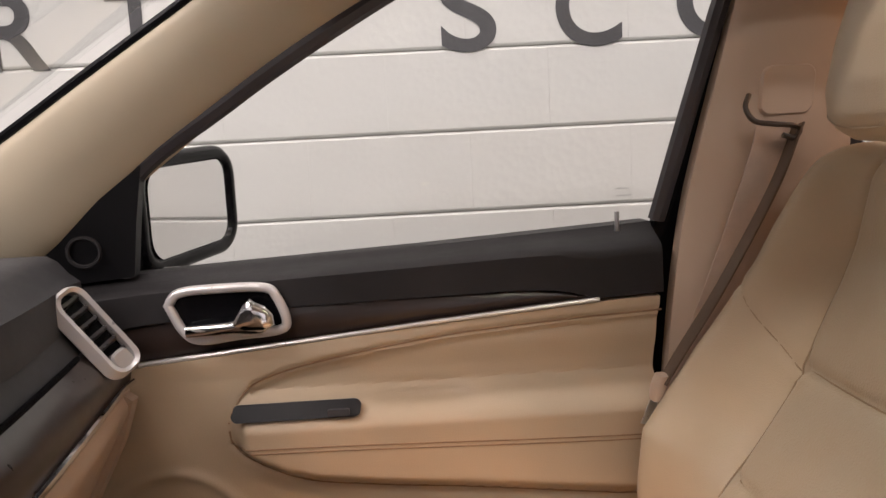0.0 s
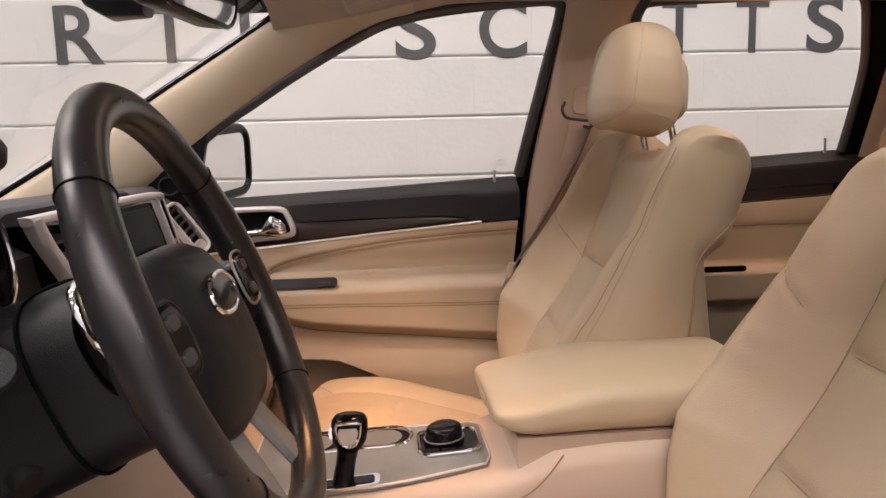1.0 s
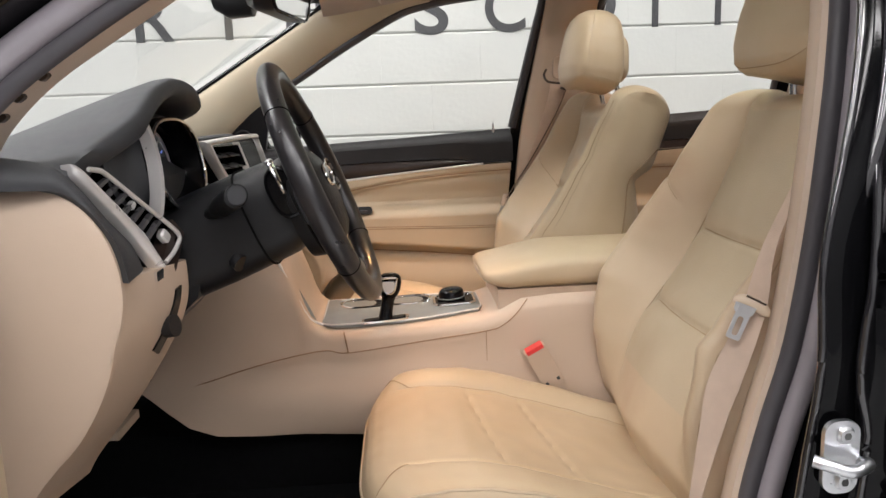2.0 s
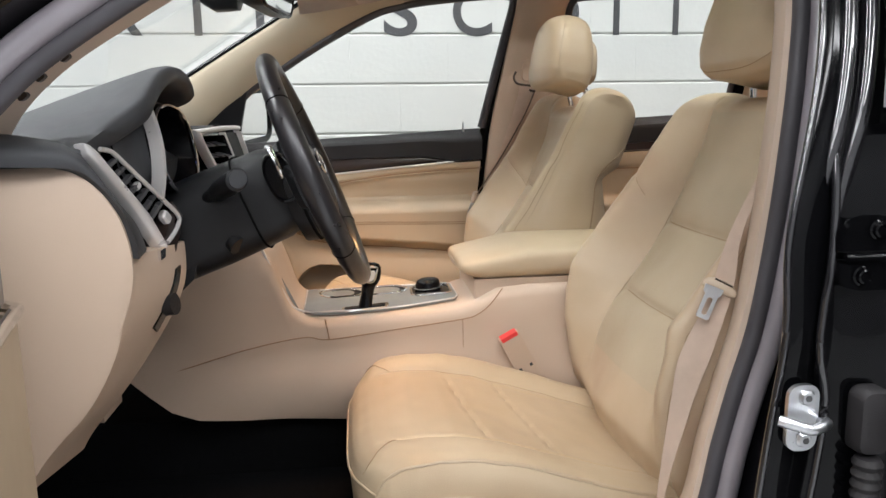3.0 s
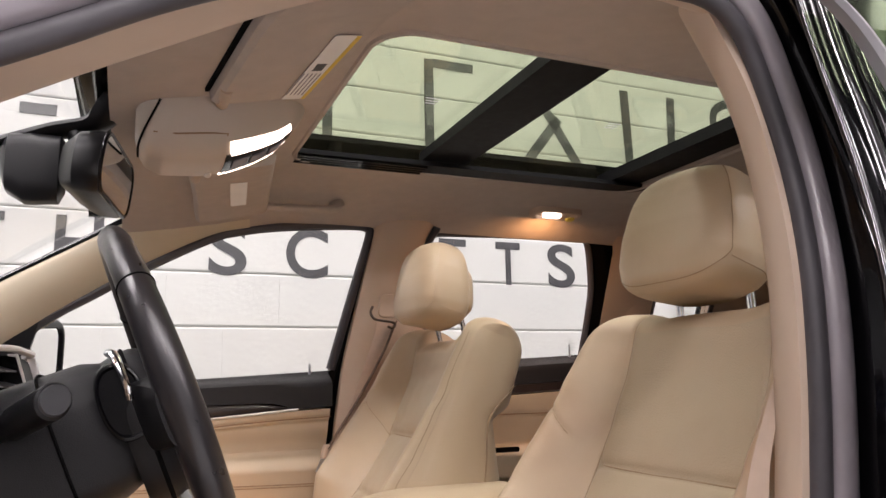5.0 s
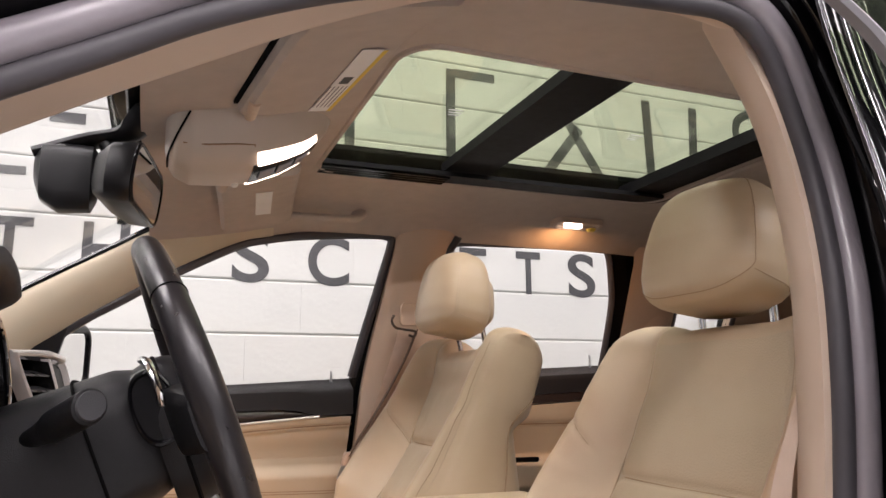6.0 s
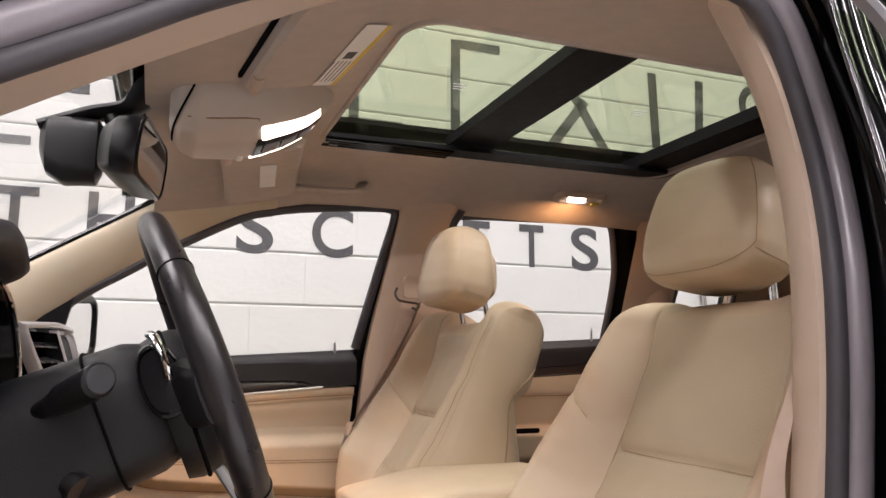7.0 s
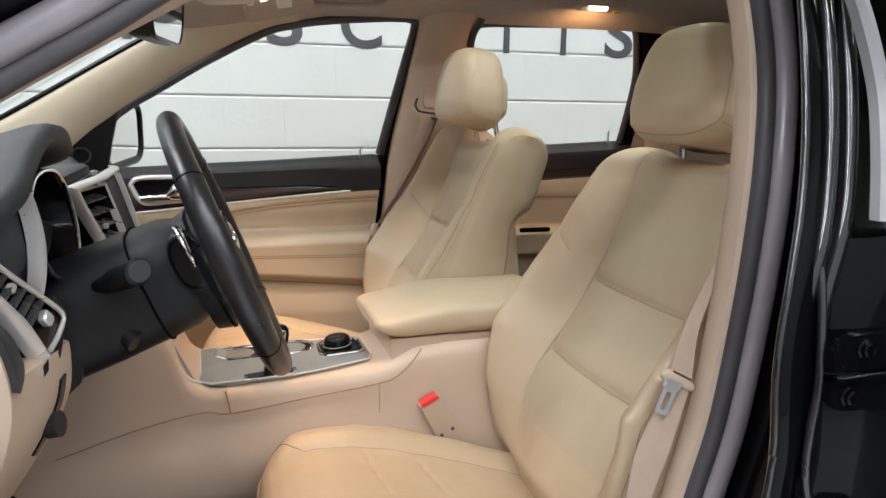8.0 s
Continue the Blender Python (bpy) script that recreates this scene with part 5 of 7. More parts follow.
def vent(name_parent, top, bot, half, face_n, side, n_slats=6, open_=0.58, off=0.0045):
    """A slanted air vent: satin frame, dark throat, slats, thumb wheel. top and bot: the frame's upper and lower ends; side: across."""
    t, b = Vector(top), Vector(bot)
    d = (b - t)
    L = d.length
    d.normalize()
    s = (Vector(side) - d * Vector(side).dot(d)).normalized()
    nrm = Vector(face_n)
    nrm = (nrm - d * nrm.dot(d) - s * nrm.dot(s)).normalized()
    c = (t + b) / 2

    def at(a, w, h):
        return c + d * a + s * w + nrm * h
    prof = round_rect(0, 0, L, half * 2, half * 0.75, 6)
    frame_ = part("vent_frame", loft([[at(a * k, w * k2, h) for a, w in prof] for k, k2, h in ((1.0, 1.0, -0.004), (1.02, 1.06, 0.004))] + [[at(a * k, w * k2 + off, h) for a, w in prof] for k, k2, h in ((0.97, (1 + open_) / 2, 0.010), (0.90, open_, 0.007), (0.89, open_ - 0.04, -0.010))], cap=False), SATIN, name_parent, "satin silver vent frame")
    part("vent_throat", slab([at(a * 0.9, w * open_ + off, -0.012) for a, w in prof], nrm * -0.012), GLOSSBLACK, name_parent, "dark vent opening")
    for k in range(n_slats):
        a = -L * 0.38 + L * 0.66 * k / (n_slats - 1)
        part("vent_slat", slab([at(a + da, off + half * (open_ - 0.06) * e, -0.001) for da, e in ((-0.002, -1), (0.002, -1), (0.002, 1), (-0.002, 1))], nrm * -0.010 + d * 0.004), SLAT, frame_)
    part("vent_wheel", pillow([at(L * 0.37, off, h) for h in (-0.008, 0.0, 0.004)], d, s, [(0.012, half * 0.5), (0.013, half * 0.5), (0.010, half * 0.42)], 16), SATIN, frame_, "silver vent thumb wheel")


def driver_vent():
    """Slanted outer vent: a wide satin band outboard, slats, and a thin chrome edge inboard."""
    c, d, s_, n_ = Vector((-0.2745, -0.606, 1.0455)), Vector((0.277, 0.642, -0.715)), Vector((0.118, 0.716, 0.688)), Vector((0.954, -0.275, 0.122))

    def at(a, w, h):
        return c + d * a + s_ * w + n_ * (h + 0.006)
    rows_ = []
    for t in np.linspace(0, 1, 24):
        a = -0.112 + 0.182 * t
        wo = interp(t, [(0, -0.004), (0.03, -0.010), (0.08, -0.012), (0.6, -0.012), (1, -0.021)])
        wi = interp(t, [(0, -0.003), (0.04, 0.002), (0.10, 0.004), (0.2, 0.004), (0.75, 0.005), (1, -0.008)])
        rows_.append([at(a, wo + (wi - wo) * k, h) for k, h in ((0, -0.012), (0.0, 0.0), (0.10, 0.003 * min(1, 0.2 + 12 * t)), (0.25, 0.0055 * min(1, 0.1 + 12 * t)), (0.45, 0.007 * min(1, 0.1 + 12 * t)), (0.65, 0.0062 * min(1, 0.1 + 12 * t)), (0.85, 0.003 * min(1, 0.1 + 12 * t)), (1.0, -0.001), (1.0, -0.012))])
    frame_ = part("vent_frame", loft(rows_), SATIN, DASH, "wide satin silver vent frame")
    throat = [(-0.082, 0.010), (-0.066, 0.021), (-0.015, 0.029), (0.03, 0.036), (0.068, 0.042), (0.080, 0.040), (0.076, 0.020), (0.058, 0.002), (0.0, 0.001), (-0.05, 0.001)]
    part("vent_throat", slab([at(a, w, -0.020) for a, w in throat], n_ * -0.004), GLOSSBLACK, DASH, "dark vent opening", smooth=False)
    part("vent_edge", tube(smoothed([at(a, w, 0.003) for a, w in ((-0.090, 0.008), (-0.078, 0.017), (-0.066, 0.022), (-0.015, 0.030), (0.03, 0.0375), (0.068, 0.0435), (0.0815, 0.041), (0.083, 0.031), (0.080, 0.014), (0.0725, -0.006))], 5), 0.0030, 8), SATIN, DASH, "thin silver vent edge")
    part("vent_wall", loft([[at(a, w + 0.001, h) for h in (0.002, -0.024)] for a, w in ((-0.080, 0.017), (-0.066, 0.0225), (-0.015, 0.0305), (0.03, 0.038), (0.068, 0.044), (0.081, 0.041), (0.078, 0.030))], cap=False, closed=False), GLOSSBLACK, DASH)
    for k in range(7):
        a = -0.066 + 0.0165 * k
        w1 = interp(a, [(-0.07, 0.021), (-0.015, 0.029), (0.03, 0.036), (0.07, 0.042)])
        part("vent_slat", slab([at(a - 0.002, 0.002, 0.001), at(a + 0.0025, 0.002, 0.001), at(a + 0.0095, w1, 0.003), at(a + 0.005, w1, 0.003)], n_ * -0.008), SLAT, frame_)
    part("vent_tab", pillow([at(-0.010, 0.021, h) for h in (-0.004, 0.001, 0.003)], d, s_, [(0.004, 0.0055), (0.004, 0.0055), (0.003, 0.0045)], 12), SATIN, frame_)
    part("vent_wheel", pillow([at(0.060, 0.027, h) for h in (-0.006, 0.000, 0.0025)], d, s_, [(0.009, 0.0075), (0.009, 0.0075), (0.007, 0.0055)], 16, 4.0), SATIN, frame_, "silver vent thumb wheel")
    rows_ = []
    for t in np.linspace(0, 1, 12):
        a = 0.066 + 0.030 * t
        rows_.append([at(a, -0.018 - 0.004 * t, -0.001), at(a, 0.0, 0.002), at(a, 0.030 - 0.004 * t, 0.0), at(a, 0.060, -0.004), at(a, 0.060, -0.03), at(a, -0.018, -0.03)])
    part("wood_corner", loft(rows_), WOOD, DASH, "dark wood below the vent")


driver_vent()
vent(DASH, (-0.363, 0.557, 1.085), (-0.298, 0.577, 0.984), 0.0235, (0.66, -0.75, 0.3), (0.75, 0.66, 0))


def centre_x(z, y=-0.015):
    """The sloping rear face of the centre stack; its vents turn away to both sides."""
    return -0.238 + 0.30 * (1.125 - z) - 0.21 * max(0.0, abs(y + 0.015) - 0.095)


def flat_bar(path, widths, thick=0.006):
    """A softly crowned silver bar in the plane of the centre stack: points (y, z) and half widths."""
    pts = smoothed([(0, y, z) for y, z in path], 5)
    rows_ = []
    for i, p in enumerate(pts):
        d = (pts[min(i + 1, len(pts) - 1)] - pts[max(i - 1, 0)]).normalized()
        n = Vector((0, -d.z, d.y))
        w = widths[0] + (widths[1] - widths[0]) * i / (len(pts) - 1)
        row = []
        for k, h in ((-1, -0.010), (-1, 0.0), (-0.7, thick * 0.7), (0, thick), (0.7, thick * 0.7), (1, 0.0), (1, -0.010)):
            q = p + n * (w * k)
            row.append((centre_x(q.z, q.y) + h, q.y, q.z))
        rows_.append(row)
    return loft(rows_)


for sgn in (-1, 1):
    def side(y):
        return -0.015 + (-y if sgn < 0 else 0.095 + (y - 0.095) * 0.62)
    hole = ((0.208, 1.122), (0.102, 1.122), (0.090, 1.006), (0.168, 1.004))
    part("vent_throat", loft([[(centre_x(z, side(y)) - h, side(y), z) for y, z in hole] for h in (0.001, 0.034)] + [[(centre_x(z, side(y)) - 0.034, side(0.14 + (y - 0.14) * 0.1), 1.06 + (z - 1.06) * 0.1) for y, z in hole]], cap=False), GLOSSBLACK, DASH, "dark vent opening", smooth=False)
    for k in range(5):
        z = 1.022 + 0.020 * k
        y1_ = 0.168 + 0.040 * (z - 1.008) / 0.114 - 0.004
        part("vent_slat", slab([(centre_x(z, side(0.100)) - 0.005, side(0.100), z), (centre_x(z, side(y1_)) - 0.005, side(y1_), z), (centre_x(z, side(y1_)) - 0.024, side(y1_), z + 0.006), (centre_x(z, side(0.100)) - 0.024, side(0.100), z + 0.006)], (0, 0, 0.002)), SLAT, DASH)
    part("vent_tab", box((centre_x(1.064, side(0.150)) - 0.008, side(0.150) - 0.007, 1.060), (centre_x(1.064, side(0.150)) - 0.001, side(0.150) + 0.007, 1.067)), SATIN, DASH, bevel=0.002)
    part("vent_frame", flat_bar([(side(0.220), 1.130), (side(0.214), 1.100), (side(0.196), 1.055), (side(0.172), 1.000)], (0.0080, 0.0060) if sgn < 0 else (0.005, 0.004), 0.006 if sgn < 0 else 0.002), SATIN, DASH, "satin silver vent frame")
    part("vent_divider", flat_bar([(side(0.099), 1.126), (side(0.093), 1.06), (side(0.087), 1.004)], (0.0028, 0.0028), 0.0015), SATIN, DASH, "thin silver divider")
part("centre_top_bar", flat_bar([(-0.243, 1.128), (-0.12, 1.133), (-0.015, 1.134), (0.09, 1.133), (0.162, 1.129)], (0.0042, 0.0042), 0.004), SATIN, DASH, "satin silver bar over the centre display")
part("centre_low_bar", flat_bar([(-0.190, 1.003), (-0.015, 0.998), (0.130, 1.003)], (0.003, 0.003), 0.003), SATIN, DASH, "satin silver bar under the centre display")
# centre screen with silver surround
part("centre_housing", loft([[(x, -0.040 + y * k, 1.064 + z * k2 + up) for y, z in round_rect(0, 0, 0.428, 0.150, 0.03, 6)] for x, k, k2, up in ((-0.50, 0.9, 0.8, -0.02), (-0.40, 0.97, 0.95, -0.006), (-0.32, 0.98, 1.0, 0.0), (-0.306, 0.97, 1.0, 0.0), (-0.300, 0.95, 0.95, 0.0))]), BLACKTRIM, DASH, "black centre housing")
part("centre_face", slab([(-0.292, -0.225, 1.122), (-0.292, 0.155, 1.122), (-0.256, 0.125, 1.005), (-0.256, -0.18, 1.005)], (-0.02, 0, 0)), GLOSSBLACK, DASH, "dark centre panel")
part("centre_panel", slab([(centre_x(z) - 0.012, y, z) for y, z in round_rect(-0.015, 1.064, 0.178, 0.120, 0.010)], (-0.004, 0, 0)), SCREEN, DASH, "black panel round the display", smooth=False)
part("centre_screen", slab([(centre_x(z) - 0.0115, y, z) for y, z in round_rect(-0.015, 1.064, 0.160, 0.108, 0.010)], (0.004, 0, 0)), SCREEN, DASH, "dark centre display", bevel=0.002)
# wood strip and chrome below the face
def climb(y):
    """How much higher the wood and chrome run before the passenger."""
    return 0.043 * step(y, 0.05, 0.22)


def wood_at(u, v):
    y = -0.62 + 1.275 * u
    z = 0.954 + 1.35 * climb(y) - (0.045 + 0.35 * climb(y)) * v
    f = face(u * 1.275 / 1.27, min(1.0, (1.085 - z) / 0.13))
    return (f[0] + 0.004 + 0.010 * math.sin(math.pi * v), y, z)


part("wood_strip", field(80, 6, wood_at, (-0.03, 0, 0)), WOOD, DASH, "dark wood dashboard strip")
part("dash_gap", tube([Vector(wood_at(u, 0.0)) + Vector((0.001, 0, 0.001)) for u in np.linspace(0.58, 0.905, 30)], 0.0035, 6), CARPET, DASH, "dark gap over the wood")
part("chrome_strip", tube([Vector(wood_at(u, 1.0)) + Vector((0.004, 0, -0.002)) for u in np.linspace(0, 1, 60)], 0.004, 8), CHROME, DASH, "thin chrome strip")
part("driver_corner_chrome", box((-0.266, -0.606, 0.974), (-0.246, -0.580, 0.986)), CHROME, DASH, bevel=0.002)


def lower(u, v):
    """Beige lower dash on the driver's side, falling away forward."""
    y = -0.702 + 0.205 * u
    z = 0.994 - 0.012 * u - 0.295 * v
    x = curve_at(z, [(0.68, -0.41), (0.72, -0.375), (0.784, -0.320), (0.857, -0.272), (0.90, -0.245), (0.935, -0.231), (0.965, -0.229), (0.978, -0.232), (0.994, -0.240)]) - 0.14 * (-0.5 - y) - 0.012 * step(u, 0.93, 1.0)
    return (x, y, z)


part("lower_panel", field(24, 40, lower, (-0.04, 0, 0)), PLASTIC, DASH, "beige lower dashboard panel")
part("lower_edge", loft([[Vector((lower(1, v)[0], -0.497, lower(1, v)[2])), Vector((lower(1, v)[0] - 0.06, -0.493, lower(1, v)[2]))] for v in np.linspace(0, 1, 20)], cap=False, closed=False), PLASTIC, DASH)
def recess(u, v):
    """Quad on the lower panel that holds the headlamp switch."""
    a = Vector((0.72, 0.11)).lerp(Vector((0.79, 0.10)), u)
    b = Vector((0.58, 0.36)).lerp(Vector((0.72, 0.40)), u)
    q = a.lerp(b, v)
    return Vector(lower(q.x, q.y)) + Vector((0.0025, -0.001, 0.0))


part("switch_recess", field(8, 10, recess, (-0.003, 0, 0)), GLOSSBLACK, DASH, "black headlamp switch panel")
part("headlamp_knob", tube([Vector(lower(0.66, 0.27)), Vector(lower(0.66, 0.27)) + Vector((0.013, -0.003, 0.002))], 0.0145, 24), DOORBLACK, DASH, "dark headlamp switch knob")
part("knee_panel", loft([[Vector((x, y, z)) for y in (-0.492, -0.44, -0.36, -0.27)] + [Vector((x - 0.05, -0.27, z)), Vector((x - 0.05, -0.492, z))] for x, z in ((-0.245, 0.985), (-0.225, 0.955), (-0.232, 0.925), (-0.30, 0.86), (-0.40, 0.78))]), COLUMNTRIM, DASH, "black knee panel under the column")
part("glovebox", field(30, 24, lambda u, v: (-0.262 - 0.75 * setback(0.10 + 0.56 * u) + 0.022 * step(v, 0.0, 0.12) - 0.15 * v, 0.10 + 0.56 * u, 0.902 + climb(0.10 + 0.56 * u) - 0.27 * v), (-0.04, 0, 0)), PLASTIC, DASH, "beige glovebox lid")
part("passenger_end", slab([(-0.345, 0.658, 0.945), (-0.322, 0.658, 0.928), (-0.340, 0.658, 0.875), (-0.380, 0.658, 0.80), (-0.45, 0.658, 0.67), (-0.70, 0.658, 0.62), (-0.80, 0.658, 0.945)], (0, -0.02, 0)), PLASTIC, DASH, "beige lower dashboard end")
part("passenger_end", slab([(-0.352, 0.650, 0.950), (-0.358, 0.650, 1.00), (-0.40, 0.650, 1.06), (-0.80, 0.650, 1.04), (-0.80, 0.650, 0.950)], (0, -0.02, 0)), BLACKTRIM, DASH, "black upper dashboard end")
part("dash_core", box((-0.90, -0.68, 0.70), (-0.42, 0.64, 1.06)), BLACKTRIM, DASH)
part("pedal_bracket", box((-0.52, -0.30, 0.640), (-0.44, -0.2, 0.655)), PLASTIC, DASH)

# ---- steering wheel and column ----
WC = Vector((-0.058, -0.412, 1.069))
WU = Vector((-0.372, 0, 0.928))
WN = Vector((0.928, 0, 0.372))
WS = Vector((0, 1, 0))
WHEEL = thing("steering_wheel", WC, "black leather steering wheel with airbag hub and silver spoke trim", "steering wheel")


def wp(a, r, h=0.0):
    return WC + WU * (r * math.sin(a)) + WS * (r * WIDE * math.cos(a) - 0.003) + WN * h


R0, WIDE = 0.1705, 0.942
rim_ = part("rim", tube([wp(a, R0) for a in np.linspace(0, 2 * math.pi, 96, endpoint=False)], [0.0148 + 0.0025 * abs(math.cos(a)) ** 3 for a in np.linspace(0, 2 * math.pi, 96, endpoint=False)], 20, wide=1.12, up=WN, loop=True), WHEEL_LEATHER, WHEEL, "black leather wheel rim")
for a in (radians(38), radians(142), radians(218), radians(322)):
    part("rim_seam", tube([wp(a, R0) + (wp(a, 1.0) - WC).normalized() * (0.0182 * math.cos(b)) + WN * (0.0165 * math.sin(b)) for b in np.linspace(0, 2 * math.pi, 24, endpoint=False)], 0.0008, 5, loop=True), CARPET, rim_)
part("airbag_cover", loft([[WC + WU * (y * k - 0.016) + WS * (x * k) + WN * h for x, y in round_rect(0, 0, 0.182, 0.150, 0.062, 10)] for k, h in ((0.98, -0.050), (1.03, -0.036), (1.03, -0.022), (0.98, -0.010), (0.88, 0.000), (0.72, 0.007), (0.45, 0.011), (0.15, 0.012))]), COLUMNTRIM, WHEEL, "black airbag cover")
BC = WC + WU * 0.010 + WN * 0.009
part("badge", pillow([BC + WN * h for h in (-0.003, 0.0035, 0.005)], WS, WU, [(0.036, 0.015), (0.036, 0.015), (0.031, 0.011)], 24), GLOSSBLACK, WHEEL, "plain dark oval badge")
part("badge_ring", tube(oval(BC + WN * 0.0035, WS, WU, 0.037, 0.016, 32), 0.0024, 8, loop=True, up=WN), CHROME, WHEEL, "chrome badge ring")
part("cover_joint", tube([WC + WU * (y * 1.035 - 0.016) + WS * (x * 1.035) - WN * 0.030 for x, y in round_rect(0, 0, 0.182, 0.150, 0.062, 10)], 0.0025, 6, loop=True, up=WN), CARPET, WHEEL)
for sgn in (-1, 1):
    part("spoke", loft([oval(WC + WS * sgn * (0.07 + 0.10 * t) + WU * (-0.004 - 0.006 * t) + WN * (-0.028 + 0.022 * t), WU, WN, 0.036 - 0.010 * t, 0.013, 16, 4) for t in np.linspace(0, 1, 6)]), COLUMNTRIM, WHEEL, "black side spoke")
    part("switch_pad", loft([oval(WC + WS * sgn * 0.118 + WU * (0.004) + WN * h, WS, WU, 0.027 * k, 0.024 * k, 20, 3) for k, h in ((1, -0.008), (1, 0.004), (0.9, 0.007))]), GLOSSBLACK, WHEEL, "gloss black switch pad")
    part("pad_rim", tube(oval(WC + WS * sgn * 0.118 + WU * 0.004 + WN * 0.005, WS, WU, 0.029, 0.026, 24, 3), 0.0014, 6, loop=True, up=WN), SILVERPLATE if sgn > 0 else COLUMNTRIM, WHEEL)
    for dz in (-0.012, 0.012):
        part("wheel_button", pillow([WC + WS * sgn * 0.118 + WU * (0.004 + dz) + WN * h for h in (0.005, 0.009)], WS, WU, [(0.012, 0.006), (0.010, 0.005)], 12), BLACKTRIM, WHEEL)
    part("lower_spoke", loft([oval(WC + WS * sgn * (0.032 + 0.022 * t) - WU * (0.065 + 0.10 * t) + WN * (-0.026 + 0.022 * t), WS, WN, 0.017 - 0.002 * t, 0.006, 16, 4) for t in np.linspace(0, 1, 6)]), SILVERPLATE, WHEEL, "grey metallic lower spoke")
part("hub", tube([WC - WN * 0.11, WC - WN * 0.04], 0.055, 24), COLUMNTRIM, WHEEL)

POD = WC - WN * 0.0425 - WS * 0.088 + WU * 0.015
part("paddle_pod", loft([oval(POD - WS * h, WU, WN, 0.036 * k, 0.020 * k, 28, 2.4) for k, h in ((1.05, -0.02), (1.05, 0.0), (1.0, 0.006), (0.92, 0.007), (0.85, 0.003))]), GLOSSBLACK, WHEEL, "gloss black pod behind the spoke")
PADDLE = smoothed([Vector((-0.116, -0.520, 1.110)), Vector((-0.112, -0.534, 1.107)), Vector((-0.106, -0.541, 1.095)), Vector((-0.100, -0.541, 1.080)), Vector((-0.097, -0.536, 1.070))], 5)
part("shift_paddle", tube(PADDLE, list(np.linspace(0.0040, 0.0028, len(PADDLE))), 10, wide=1.3), CHROME, WHEEL, "chrome shift paddle")
COL = thing("steering_column", WC - WN * 0.18, "black steering column cover with stalks", "steering column")
rows = []
for t in np.linspace(0, 1, 9):
    c = WC - WN * (0.042 + 0.203 * t) - WU * 0.005
    rows.append(oval(c, WS, WU, interp(t, [(0, 0.074), (0.15, 0.082), (0.6, 0.084), (1, 0.09)]), interp(t, [(0, 0.060), (0.12, 0.069), (0.6, 0.072), (1, 0.070)]), 32, 3.4))
part("shroud", loft(rows), COLUMNTRIM, COL, "black plastic column shroud")
part("shroud_joint", tube(oval(WC - WN * 0.104 - WU * 0.005, WS, WU, 0.0842, 0.0718, 40, 3.4), 0.0016, 5, loop=True, up=WN), CARPET, COL)
SE = Vector((-0.154, -0.556, 1.070))
S0 = Vector((-0.215, -0.475, 1.035))
sd = (SE - S0).normalized()
part("indicator_stalk", loft([oval(S0.lerp(SE, t), sd.cross(Vector((0, 0, 1))).normalized(), Vector((0, 0, 1)), r, r * 0.95, 18) for t, r in ((0, 0.009), (0.25, 0.010), (0.42, 0.0125), (0.5, 0.0155), (0.8, 0.0165), (0.99, 0.0165), (1.0, 0.015))]), COLUMNTRIM, COL, "black indicator stalk")
part("stalk_end", loft([oval(SE + sd * h, sd.cross(Vector((0, 0, 1))).normalized(), Vector((0, 0, 1)), r, r * 0.95, 18) for h, r in ((-0.001, 0.0142), (0.0025, 0.0132))]), BLACKTRIM, COL, "dark stalk end cap")
part("tilt_lever", tube(smoothed([(-0.184, -0.478, 0.982), (-0.176, -0.486, 0.976), (-0.168, -0.492, 0.970)], 4), [0.010] * 4 + [0.013] * 5, 12), COLUMNTRIM, COL, "small black adjuster knob")


# ---- centre console ----
CON = thing("centre_console", (0.05, -0.02, 0.44), "beige centre console with a grey gear plate", "centre console")


def con_top(x):
    return interp(x, [(-0.40, 0.99), (-0.30, 0.97), (-0.22, 0.93), (-0.172, 0.90), (-0.150, 0.84), (-0.135, 0.79), (-0.110, 0.764), (-0.06, 0.760), (0.05, 0.764), (0.15, 0.768), (0.205, 0.772), (0.25, 0.788), (0.29, 0.810), (0.60, 0.812)])


